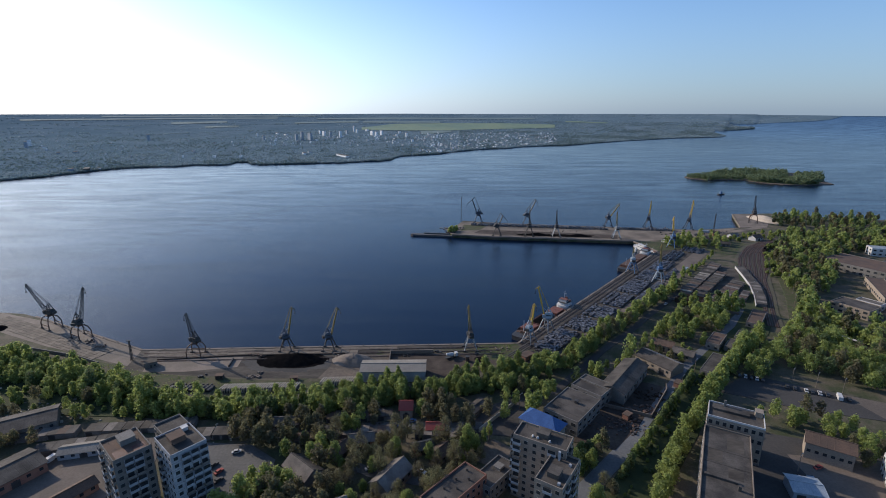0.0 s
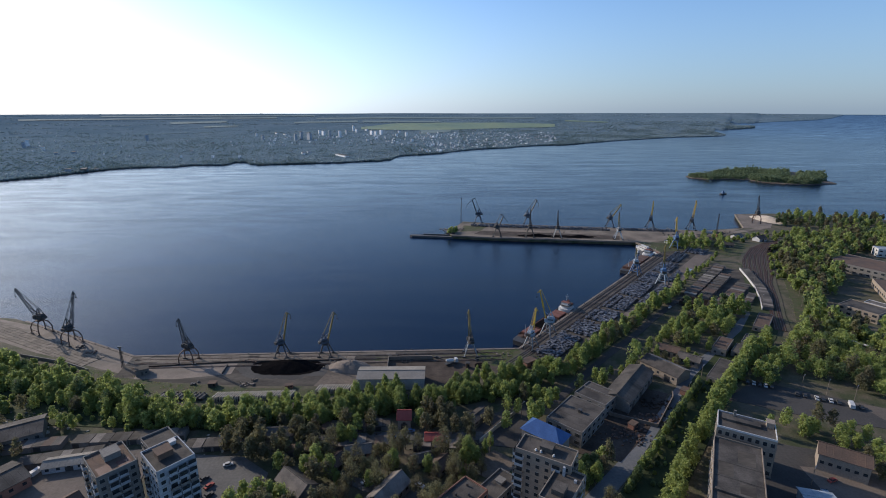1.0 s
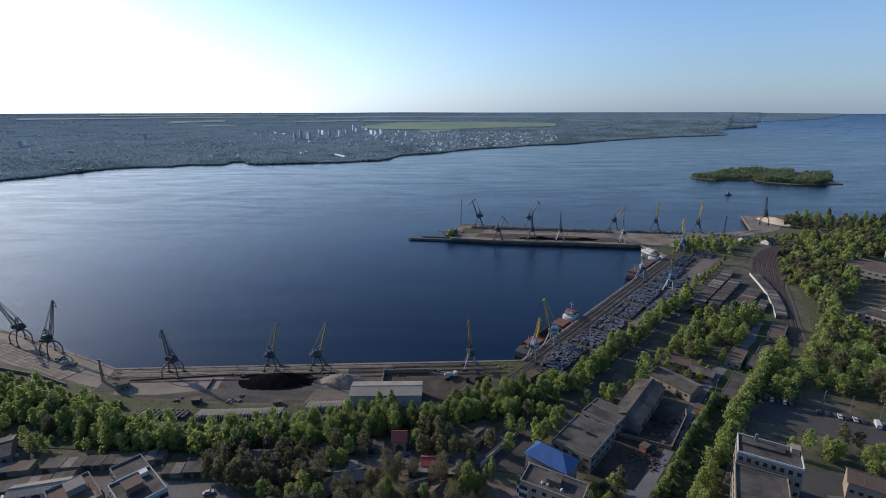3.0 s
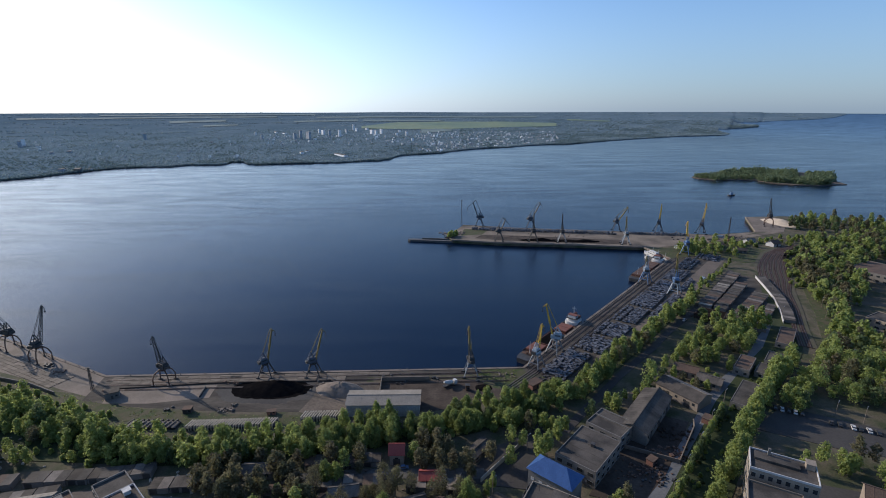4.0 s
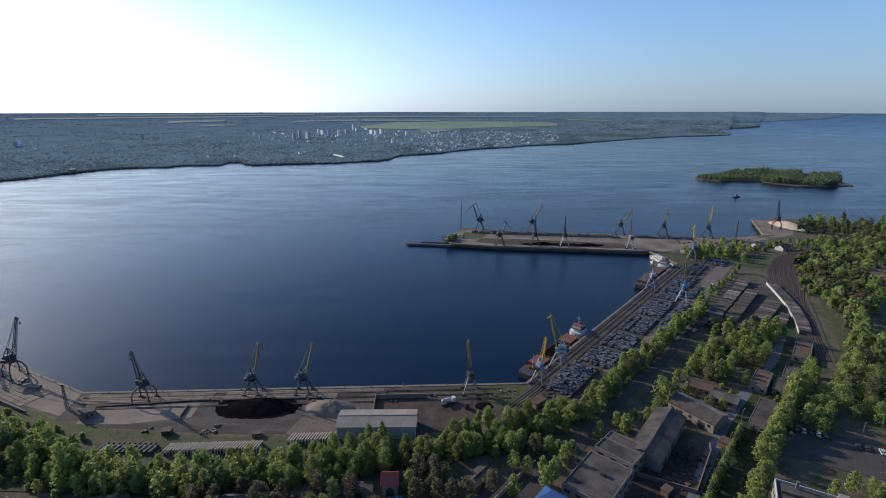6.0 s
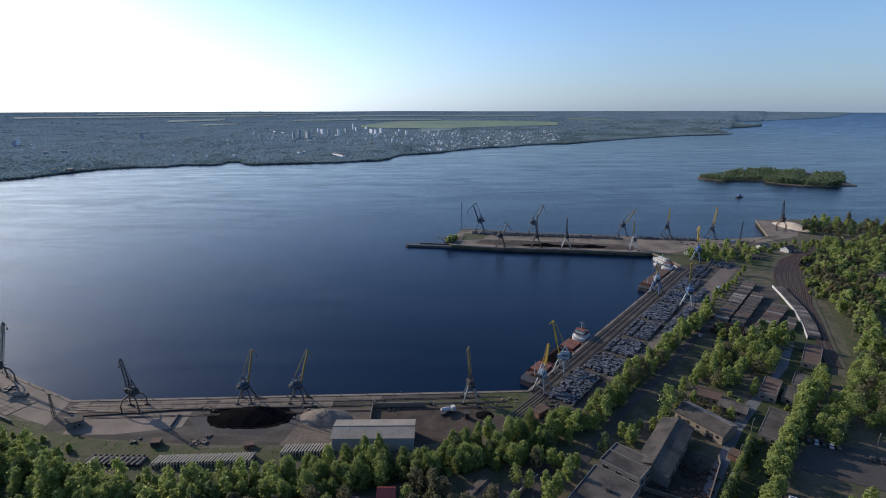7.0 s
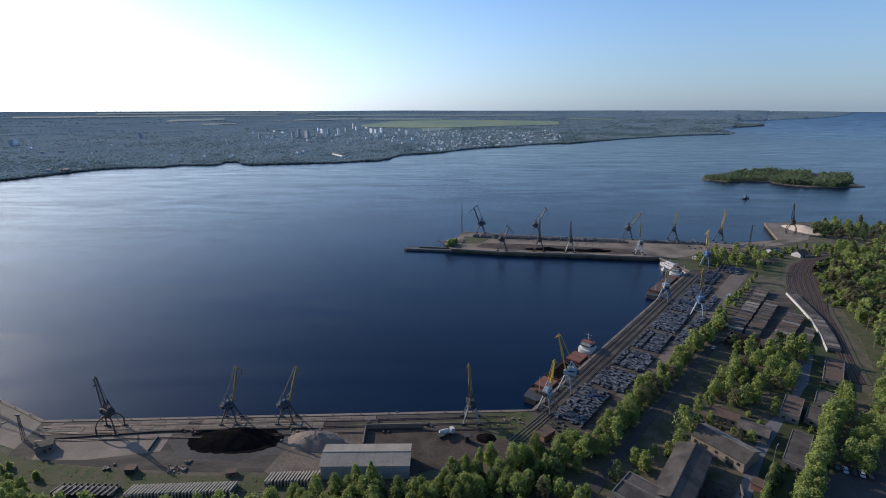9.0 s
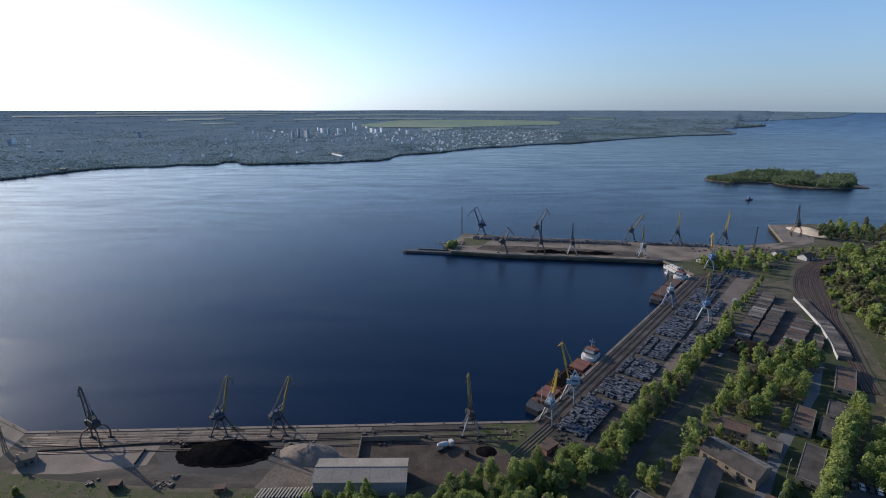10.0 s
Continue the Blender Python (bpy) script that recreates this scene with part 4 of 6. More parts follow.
gable_shed((-27, 254.5), 36, 13, 0.6, 6.6, 8.0, "panel", "shedroof", "long pale warehouse with a zinc roof on the quay", "warehouse", 0, "warehouse", 0, 5)


def wall_run(name, line, h, t, material, label):
    return tagged(link_mesh(name, prism(strip(line, t), G - 0.3, G + h), material), label, "wall")


wall_run("retaining_wall", [(-31, 266), (-31.5, 281), (-5, 282)], 2.6, 0.6, "concrete", "stepped concrete retaining wall in the yard")
wall_run("retaining_wall", [(-126, 265), (-127, 274.5)], 1.2, 0.5, "dark", "short dark steel sheet wall on the quay")
wall_run("kerb_wall", [(-174, 273.5), (-128, 279), (-60, 281.5)], 0.7, 0.8, "dirt", "broken brown concrete kerb wall along the tracks")
wall_run("yard_wall", [(-260, 287), (-225, 277), (-205, 268)], 1.8, 0.5, "greywall", "grey concrete wall behind the promenade")


def panel_stack(x0, x1, y0, y1, label, h=2.4, pale="cream", step=1.3):
    """A long row of concrete ribs standing on edge over a dark bed."""
    root = empty("panel_stack", label, "panel stack", "stacks of concrete ribs", pose(x0, y0, G, 0, 0, math.degrees(math.atan2(y1 - y0, x1 - x0))))
    n = int(math.hypot(x1 - x0, y1 - y0) / step)
    part("bed", boxes([((n * step / 2, 0, 0), (n * step, 5.4, h * 0.55))]), "dark", root)
    me = None
    for k in range(n):
        if me is None:
            bm = bmesh.new()
            prof = [(-2.7, 0), (-2.6, h), (2.6, h), (2.7, 0)]
            for (ya, za), (yb, zb) in zip(prof, prof[1:]):
                add_bar(bm, (0, ya, za), (0, yb, zb), 0.48)
            ob = part("rib", bm, pale, root)
            me = ob.data
        else:
            ob = new("rib", me)
            ob.parent = root
        ob.location = (k * step + 0.5, 0, 0)
        ob.rotation_euler = (0, 0, radians(-16 + 3 * math.sin(k * 2.3)))


panel_stack(-119, -77, 239.5, 241.5, "row of pale concrete ribs lying beside the belt")
panel_stack(-66.5, -45, 246.5, 247.5, "short row of pale concrete ribs by the warehouse")
panel_stack(-148.5, -123, 241, 240.5, "row of dark concrete ribs half hidden by trees", 2.0, "dark", 2.4)


def hut(x, y, rot, l, w, h, wall, roof, label, name="hut"):
    root = empty(name, label, "hut", "", pose(x, y, G, 0, 0, rot))
    KEEP_OUT.append((x, y, l, w, rot))
    b = part("wall", boxes([((0, 0, 0), (l, w, h))]), wall, root)
    part("roof", boxes([((0, 0, h), (l + 0.5, w + 0.5, 0.25))]), roof, root)
    part("door", boxes([((0, -w / 2 - 0.03, 0), (1.0, 0.1, min(2.0, h - 0.3)))]), "dark", b)
    part("window", boxes([((l * 0.3, -w / 2 - 0.03, 1.0), (1.0, 0.1, 1.0))]), "glass", b)
    return root


hut(-172.5, 266, 30, 6.5, 5, 3.4, "greywall", "greyyard", "small pale cabin with a white roof by the quay")
hut(-125.5, 252, 5, 4, 3, 2.4, "dark", "brownroof", "small dark hut on the yard's edge")
hut(-83, 250.5, 10, 4, 2.4, 1.8, "brick", "brownroof", "low brown hut at the yard's edge")
hut(52.5, 275.5, 40, 8, 5, 2.8, "brick", "brownroof", "low red-brown hut beside the belt")
hut(16, 272, 0, 2, 2, 3.0, "rust", "dark", "narrow rusty kiosk in the soil yard")


def pile(name, x, y, n, spread, size, material, label, seed):
    """A scatter of broken blocks, one thing."""
    rng = random.Random(seed)
    bm = bmesh.new()
    for i in range(n):
        s = size * rng.uniform(0.4, 1.2)
        add_box(bm, (x + rng.gauss(0, spread), y + rng.gauss(0, spread * 0.6), G), (s, s * rng.uniform(0.4, 0.9), s * rng.uniform(0.3, 0.7)), rng.uniform(0, 180), rng.uniform(0.6, 1))
    return tagged(link_mesh(name, bm, material), label, "rubble", kind="stuff")


for i, (x, y, n, sp, sz, m, lab) in enumerate([(-107, 254, 22, 2.4, 1.5, "concrete", "scattered pale concrete blocks"), (-137, 254, 10, 1.6, 1.6, "dark", "dark scrap lying on the yard"),
                                               (-115, 279, 14, 3, 1.6, "rust", "rusty scrap beside the crane rails"), (-22, 284, 18, 6, 1.8, "dark", "dark machine scrap behind the wall"),
                                               (-4, 285, 8, 3, 1.6, "dark", "dark scrap on the grass edge"), (38, 286, 14, 3, 1.2, "concrete", "pale rubble on the grass"),
                                               (22, 281, 12, 3, 1.4, "dark", "dark scrap beside the crane"), (60, 283, 22, 3, 1.5, "dark", "dark scrap by the end of the coil stacks"),
                                               (-232, 298, 16, 2.4, 1.6, "dark", "dark scrap heap on the promenade"), (-220, 292, 10, 2, 1.4, "rust", "rusty machine parts on the promenade"),
                                               (-60, 277, 26, 5, 1.2, "concrete", "pale stones along the sand yard"), (-205, 222, 30, 10, 1.3, "slate", "broken slabs and rubbish in the scrub"),
                                               (-215, 236, 20, 10, 1.2, "concrete", "pale rubble along the sandy track"), (16, 622, 70, 7, 2.2, "concrete", "broken stones on the pier's end"), (12, 604, 40, 4, 1.8, "greyyard", "dark stones at the foot of the mole"),
                                               (300, 596, 40, 12, 2.0, "dark", "dark cargo and scrap by the pier track"), (276, 622, 40, 10, 1.8, "concrete", "pale cargo bundles on the pier"), (350, 600, 30, 10, 1.8, "concrete", "pale rubble beside the pier track"), (150, 606, 26, 30, 1.2, "greyyard", "scattered timbers on the pier")]):
    pile("rubble", x, y, n, sp, sz, m, lab, 100 + i)


# ---- port: wire coils ----
def coil_arrays():
    n, ro, ri, l = 10, 0.55, 0.27, 0.72
    v = []
    for x in (-l, l):
        for r in (ro, ri):
            v += [(x, r * math.cos(2 * math.pi * i / n), ro + r * math.sin(2 * math.pi * i / n)) for i in range(n)]
    f = []
    for i in range(n):
        j = (i + 1) % n
        f += [(i, j, 2 * n + j, 2 * n + i), (n + j, n + i, 3 * n + i, 3 * n + j), (j, i, n + i, n + j), (2 * n + i, 2 * n + j, 3 * n + j, 3 * n + i)]
    return np.array(v), f


COIL_V, COIL_F = coil_arrays()
coil_me = mesh_np("wire_coil", COIL_V, COIL_F, "coil")
rng = np.random.default_rng(77)
joined_v, joined_f, singles = [], [], 0


def lay_coil(x, y, z, a, single):
    """One coil: its own object near the corner of the quay, else a part of the joined stacks."""
    global singles
    m = pose(x, y, z, 0, 0, a)
    if single and singles < 290:
        ob = new("wire_coil", coil_me)
        ob.matrix_basis = m
        tagged(ob, "dark grey steel wire coil stacked on the quay", "wire coil", "wire coils stacked on the quay")
        singles += 1
    else:
        n0 = 40 * len(joined_v)
        joined_v.append(COIL_V @ np.array(m.to_3x3()).T + np.array(m.translation))
        joined_f.extend([tuple(n0 + i for i in q) for q in COIL_F])


BLOCKS = [(2, 40, 11, 26, 0), (43, 68, 12, 29, 0), (71, 98, 13, 31, 0), (101, 135, 13.5, 29, 0), (138, 176, 13.5, 29, 0), (180, 214, 14, 29, 0), (218, 254, 14, 28, 0), (258, 300, 14, 26, 1), (120, 150, 33, 39, 0), (153, 182, 34, 40, 0),
          (194, 232, 33.5, 39, 0), (304, 326, 20, 40, 0)]
for s0, s1, w0, w1, way in BLOCKS:
    rows = np.arange(w0, w1, 1.5 if way == 0 else 1.2)
    for w in rows:
        if rng.uniform() < 0.06:
            continue
        s = s0 + rng.uniform(0, 2.5)
        end = s1 - rng.uniform(0, 4.5)
        gap_at = rng.uniform(s0, s1)
        while s < end:
            if abs(s - gap_at) > 1.4 and rng.uniform() > 0.05:
                ww = w + rng.uniform(-0.12, 0.12)
                turn = QUAY_ROT + (90 if way == 0 else 0) + rng.normal(0, 4)
                x, y = D(s, ww)
                lay_coil(x, y, G + 0.05, turn, s0 < 40)
                if rng.uniform() < 0.45:
                    x, y = D(s + 0.58, ww)
                    lay_coil(x, y, G + 1.0, turn, s0 < 40)
            s += 1.18 if way == 0 else 1.6
for x0, y0, x1, y1, rows in ((40, 652, 215, 625, 6), (225, 625, 300, 614, 4)):
    for r in range(rows):
        for k in range(int((x1 - x0) / 2.6)):
            t = (k + rng.uniform(0, 0.8)) * 2.6 / (x1 - x0)
            if rng.uniform() < 0.86:
                for level in range(1 + (rng.uniform() < 0.7)):
                    lay_coil(x0 + (x1 - x0) * t + 0.3 * level, y0 + (y1 - y0) * t - r * 2.0 + rng.uniform(-0.4, 0.4), G + 0.05 + 1.05 * level, rng.uniform(-20, 100), False)
stack = new("wire_coil_stacks", mesh_np("wire_coil_stacks", np.concatenate(joined_v), joined_f, "coil"))
tagged(stack, "long stacks of dark steel wire coils on the quays", "wire coils", kind="stuff")


# ---- vehicles ----
def car_source(name, paint, l, w, h, label, category, van=False):
    root = empty(name, label, category, "parked vehicles")
    bm = bmesh.new()
    add_box(bm, (0, 0, 0.3), (l, w, h * (0.8 if van else 0.42)), 0, 0.96)
    bmesh.ops.bevel(bm, geom=list(bm.edges), offset=0.08, segments=1, affect="EDGES")
    part("body", bm, paint, root)
    if van:
        part("windscreen", boxes([((l * 0.44, 0, h * 0.62), (0.35, w * 0.86, h * 0.3))]), "glass", root)
    else:
        part("cabin", boxes([((-l * 0.05, 0, 0.3 + h * 0.42), (l * 0.52, w * 0.92, h * 0.36), 0, 0.8)]), "glass", root)
        part("car_roof", boxes([((-l * 0.05, 0, 0.3 + h * 0.77), (l * 0.4, w * 0.74, 0.07))]), paint, root)
    for sx in (-0.3, 0.3):
        for sy in (-1, 1):
            bm = bmesh.new()
            add_bar(bm, (sx * l, sy * (w / 2 - 0.25), 0.33), (sx * l, sy * w / 2, 0.33), 0.66, 0.66, 10)
            part("wheel", bm, "dark", root)
    return root


CARS = {"car_w": car_source("car", "white", 4.3, 1.75, 1.5, "white parked saloon car", "car"), "car_d": car_source("car", "dark", 4.3, 1.75, 1.5, "dark parked saloon car", "car"),
        "car_r": car_source("car", "redroof", 4.2, 1.7, 1.45, "dark red parked car", "car"), "car_b": car_source("car", "blue", 4.3, 1.75, 1.5, "blue parked saloon car", "car"),
        "van": car_source("van", "white", 5.6, 2.1, 2.4, "white parked delivery van", "van", True), "lorry": car_source("lorry", "palepaint", 8.0, 2.5, 3.2, "pale parked lorry with a box body", "lorry", True)}
placed = set()


def park(kind, x, y, a):
    m = pose(x, y, G + 0.22, 0, 0, a)
    if kind in placed:
        copy_thing(CARS[kind], m)
    else:
        placed.add(kind)
        CARS[kind].matrix_basis = m


for i, (kind, x, y, a) in enumerate([("van", -169, 183, 75), ("car_d", -97, 180, 60), ("car_r", -93, 176, 60), ("car_d", -91, 171, 55), ("car_w", -90.5, 188.5, 20), ("car_d", -99, 176, 60), ("car_d", 171, 254, 60), ("car_w", 173.5, 252.5, 60), ("car_d", 176, 251.2, 60),
                                     ("car_w", 178.5, 250, 60), ("car_d", 181, 248.8, 60), ("car_d", 190, 241.5, 60), ("car_d", 193, 240, 60), ("car_w", 197.5, 237.5, 62), ("car_d", 200, 236.5, 62), ("car_w", 203, 235, 62), ("car_d", 206, 233.5, 62), ("van", 210, 230.5, 62),
                                     ("car_b", -14, 211, 10), ("car_w", -30, 178, 30), ("car_w", -8, 176, -35), ("car_d", 12, 196, 70), ("car_w", 14, 193, 70), ("car_d", 16, 190, 70), ("lorry", 150, 167, 80), ("car_d", 233, 402, 48),
                                     ("car_w", 176, 362, 48), ("car_b", -22, 207, 8), ("car_w", 3, 205, 80), ("lorry", 330, 600, -20), ("car_d", 214, 229, 62), ("car_r", 160, 178, 20), ("lorry", 233, 448, 50)]):
    park(kind, x, y, a)

# the concrete mixer lorry in the soil yard
mixer = empty("mixer_lorry", "white concrete mixer lorry parked in the soil yard", "lorry", "", pose(6.3, 276, G + 0.1, 0, 0, 28))
part("chassis", boxes([((0, 0, 0.6), (8.0, 2.2, 0.4))]), "dark", mixer)
part("cab", boxes([((3.4, 0, 0.8), (1.9, 2.4, 2.3), 0, 0.9)]), "white", mixer)
bm = bmesh.new()
add_bar(bm, (-3.4, 0, 3.2), (-1.2, 0, 2.5), 1.2, 2.4, 12)
add_bar(bm, (-1.2, 0, 2.5), (1.0, 0, 2.2), 2.4, 2.2, 12)
add_bar(bm, (1.0, 0, 2.2), (2.2, 0, 2.0), 2.2, 1.0, 12)
part("drum", bm, "white", mixer)
for x in (-2.6, -1.2, 3.0):
    for s in (-1, 1):
        bm = bmesh.new()
        add_bar(bm, (x, s * 0.8, 0.5), (x, s * 1.15, 0.5), 1.0, 1.0, 10)
        part("wheel", bm, "dark", mixer)


# ---- goods wagons on the sidings ----
def wagon_source():
    root = empty("goods_wagon", "dark rusty open goods wagon standing on the siding", "wagon", "goods wagons on the sidings")
    b = bmesh.new()
    add_box(b, (0, 0, 1.3), (12.6, 3.0, 0.25))
    for sy in (-1, 1):
        add_box(b, (0, 1.45 * sy, 1.5), (12.6, 0.12, 2.0))
    for sx in (-1, 1):
        add_box(b, (6.25 * sx, 0, 1.5), (0.12, 2.9, 2.0))
    body = part("body", b, "wagon", root)
    for k in range(8):
        for sy in (-1, 1):
            part("rib", boxes([((-5.6 + 1.6 * k, 1.56 * sy, 1.45), (0.16, 0.12, 2.05))]), "dark", body)
    part("load", boxes([((0, 0, 1.5), (12.2, 2.7, 1.2), 0, 0.9)]), "coal", root, "dark load of coal")
    for sx in (-1, 1):
        g = part("bogie", boxes([((4.3 * sx, 0, 0.75), (2.6, 2.2, 0.5))]), "dark", root)
        for k in (-0.9, 0.9):
            for sy in (-1, 1):
                x = 4.3 * sx + k
                part("wheel", bars([((x, 0.68 * sy, 0.79), (x, 0.84 * sy, 0.79), 0.95)], 0.95, 10), "rail", g)
        part("coupler", bars([((6.3 * sx, 0, 1.15), (6.9 * sx, 0, 1.15), 0.35)], 0.3), "dark", root)
    return root


wagon = wagon_source()
first = True
for line, skip in ((CURVE_R, 2), ([(a + (c - a) * 0.8, b + (d - b) * 0.8) for (a, b), (c, d) in zip(CURVE_L, CURVE_R)], 4)):
    for x, y, a in along(line[skip:], 13.9)[1:-1]:
        if first:
            wagon.matrix_basis = pose(x, y, G, 0, 0, a)
            first = False
        else:
            copy_thing(wagon, pose(x, y, G, 0, 0, a))

# ---- town ----
WINDOW_ME = {}


def window_mesh(w, h):
    """A window: a pale frame with a cross bar round darker glass."""
    if (w, h) not in WINDOW_ME:
        bm = bmesh.new()
        sides = add_box(bm, (0, 0, 0), (w, 0.16, h))
        front = [sides[2]]
        bmesh.ops.inset_region(bm, faces=front, thickness=0.1, depth=-0.05)
        front[0].material_index = 1
        me = bpy.data.meshes.new("window")
        bm.to_mesh(me)
        bm.free()
        me.materials.append(M["white"])
        me.materials.append(M["glass"])
        WINDOW_ME[(w, h)] = me
    return WINDOW_ME[(w, h)]


BALCONY_ME = {}


def balcony_mesh(w, glazed):
    if (w, glazed) not in BALCONY_ME:
        bm = bmesh.new()
        add_box(bm, (0, -0.5, 0), (w, 1.1, 0.15))
        add_box(bm, (0, -1.0, 0.15), (w, 0.1, 0.95))
        for s in (-1, 1):
            add_box(bm, (s * (w / 2 - 0.05), -0.5, 0.15), (0.1, 0.98, 0.95))
            add_box(bm, (s * (w / 2 - 0.08), -0.98, 1.1), (0.1, 0.1, 1.5))
        n = len(bm.faces)
        if glazed:
            add_box(bm, (0, -0.96, 1.1), (w - 0.2, 0.05, 1.35))
        else:
            add_box(bm, (0, -0.02, 0.2), (w * 0.7, 0.08, 2.0))
        bm.faces.ensure_lookup_table()
        for f in bm.faces[n:]:
            f.material_index = 1
        me = bpy.data.meshes.new("balcony")
        bm.to_mesh(me)
        bm.free()
        me.materials.append(M["greywall" if not glazed else "panel"])
        me.materials.append(M["glass"])
        BALCONY_ME[(w, glazed)] = me
    return BALCONY_ME[(w, glazed)]


def side_frames(L, W):
    """The four walls of a block: start, direction angle and length, seen from outside."""
    return [((-L / 2, -W / 2), 0, L), ((L / 2, -W / 2), 90, W), ((L / 2, W / 2), 180, L), ((-L / 2, W / 2), 270, W)]


def block(c, L, W, rot, h, storeys, wall, roof, label, category="building", sides=(0, 1, 2, 3), pitch=3.0, win=(1.4, 1.4), balconies=(), name="building", parapet=0.8, group="", bands=True, rim=None):
    """A flat-roofed building with its storeys of windows, balconies, parapet and roof surface."""
    root = empty(name, label, category, group, pose(c[0], c[1], G, 0, 0, rot))
    KEEP_OUT.append((c[0], c[1], L, W, rot))
    wob = part("wall", boxes([((0, 0, 0), (L, W, h))]), wall, root)
    if bands and storeys > 2:
        part("plinth", boxes([((0, 0, 0), (L + 0.2, W + 0.2, 0.9))]), "greywall", root)
        for k in range(1, storeys):
            part("joint_band", boxes([((0, 0, k * h / storeys), (L + 0.06, W + 0.06, 0.08))]), "greywall", wob)
    rf = part("roof", boxes([((0, 0, h + 0.01), (L - 0.5, W - 0.5, 0.12))]), roof, root)
    if parapet:
        for (sx, sy), a, ln in side_frames(L, W):
            q = radians(a)
            mx, my = sx + math.cos(q) * ln / 2, sy + math.sin(q) * ln / 2
            part("parapet", boxes([((mx - math.sin(q) * 0.15, my + math.cos(q) * 0.15, h), (ln - 0.002 * (a % 180), 0.3, parapet), a)]), rim or wall, rf)
    sh = h / storeys
    for i, ((sx, sy), a, ln) in enumerate(side_frames(L, W)):
        if i not in sides:
            continue
        n = max(1, int(ln / pitch))
        q = radians(a)
        for k in range(storeys):
            for j in range(n):
                d = (j + 0.5) * ln / n
                px, py = sx + math.cos(q) * d, sy + math.sin(q) * d
                if (i, j) in balconies and k > 0:
                    glazed = (k * 7 + j * 3 + i) % 3 != 0
                    ob = new("balcony", balcony_mesh(round(ln / n * 0.92, 1), glazed))
                    ob.matrix_basis = pose(px, py, k * sh + 0.1, 0, 0, a)
                else:
                    ob = new("window", window_mesh(*win))
                    ob.matrix_basis = pose(px, py, k * sh + sh * 0.32, 0, 0, a)
                ob.parent = wob
    return root, rf


def roof_box(parent, x, y, l, w, h, z, material="greywall", name="lift_house"):
    ob = part(name, boxes([((x, y, z), (l, w, h)), ((x, y, z + h), (l + 0.4, w + 0.4, 0.2))]), material, parent)
    return ob


def aerials(parent, places, z):
    for x, y in places:
        part("aerial", bars([((x, y, z), (x, y, z + 3.0), 0.08), ((x - 0.6, y, z + 2.6), (x + 0.6, y, z + 2.6), 0.06)], 0.08), "dark", parent)


# nine-storey flats
root, rf = block((-116.9, 158.7), 12.4, 16, 48.3, 27, 9, "greywall", "brownroof", "nine-storey grey panel flats with rusty brown roof", "apartment block", balconies={(0, 1), (0, 2), (3, 0), (3, 4), (1, 1)}, name="apartment_block", group="nine-storey flats")
roof_box(rf, 1, 2, 5, 5, 2.2, 27.1)
part("roof_sheet", boxes([((-3, -4.5, 27.15), (4, 5, 0.08)), ((3, -5, 27.15), (4, 4, 0.1))]), "redhull", rf, "rust-red roof sheeting")
aerials(rf, [(-4, 5), (4, -2), (2, 6)], 27)
root, rf = block((-97.9, 161.5), 12.8, 15.6, 48.2, 27, 9, "panel", "bitumen", "nine-storey pale blue-white panel flats", "apartment block", balconies={(0, 1), (0, 2), (0, 3), (3, 1), (1, 2)}, name="apartment_block", group="nine-storey flats")
roof_box(rf, -1, 1, 5, 5, 2.2, 27.1, "brownroof")
roof_box(rf, 3.5, 5, 2, 2, 1.4, 27.1, "white", "vent_box")
aerials(rf, [(-4, -5), (4, 2)], 27)
root, rf = block((-107.0, 172.0), 10, 9, 48.2, 26, 9, "greywall", "bitumen", "narrow linking stair block of the flats", "apartment block", name="apartment_block", group="nine-storey flats")
root, rf = block((39.0, 163.0), 20.5, 9.5, -30, 27, 9, "beigewall", "bitumen", "nine-storey beige flats with glazed balconies", "apartment block", balconies={(0, 0), (0, 4), (3, 0), (3, 1), (3, 2), (1, 1)}, name="apartment_block", group="nine-storey flats")
roof_box(rf, 0, 0.6, 4.5, 4, 2.0, 27.1, "bitumen")
for x in (-3.4, -1.5, 3.2):
    part("dish", boxes([((x, -2, 27.2), (0.9, 0.9, 0.8), 30, 0.5)]), "white", rf)
aerials(rf, [(-7, 2), (6, -2), (8, 3)], 27)
root, rf = block((41.5, 148.6), 18, 10, 56, 24, 8, "beigewall", "bitumen", "eight-storey beige wing of the flats", "apartment block", balconies={(0, 1), (0, 3), (1, 0), (1, 2), (3, 1)}, name="apartment_block", group="nine-storey flats")
roof_box(rf, -3, 0, 4.5, 4, 2.0, 24.1, "bitumen")
part("vent_stack", boxes([((5, 1.5, 24.1), (0.8, 0.8, 3.6)), ((4, -3, 24.1), (0.9, 0.9, 1.0)), ((-7, -3, 24.1), (0.9, 0.9, 1.0))]), "panel", rf)
root, rf = block((21.5, 168.0), 18, 9, 48, 7, 2, "greywall", "bitumen", "low grey annexe with a dark parapet roof", "building")
roof_box(rf, 3, 0, 3, 3, 1.2, 7.1)
root, rf = block((5.0, 156.5), 26, 11, 47, 10, 3, "brick", "bitumen", "three-storey brick building with roof vents", "building", pitch=3.2)
for k in range(7):
    part("roof_vent", boxes([((-10 + 3.3 * k, 1.8 * (-1) ** k, 10.1), (0.6, 0.6, 1.1))]), "dark", rf)

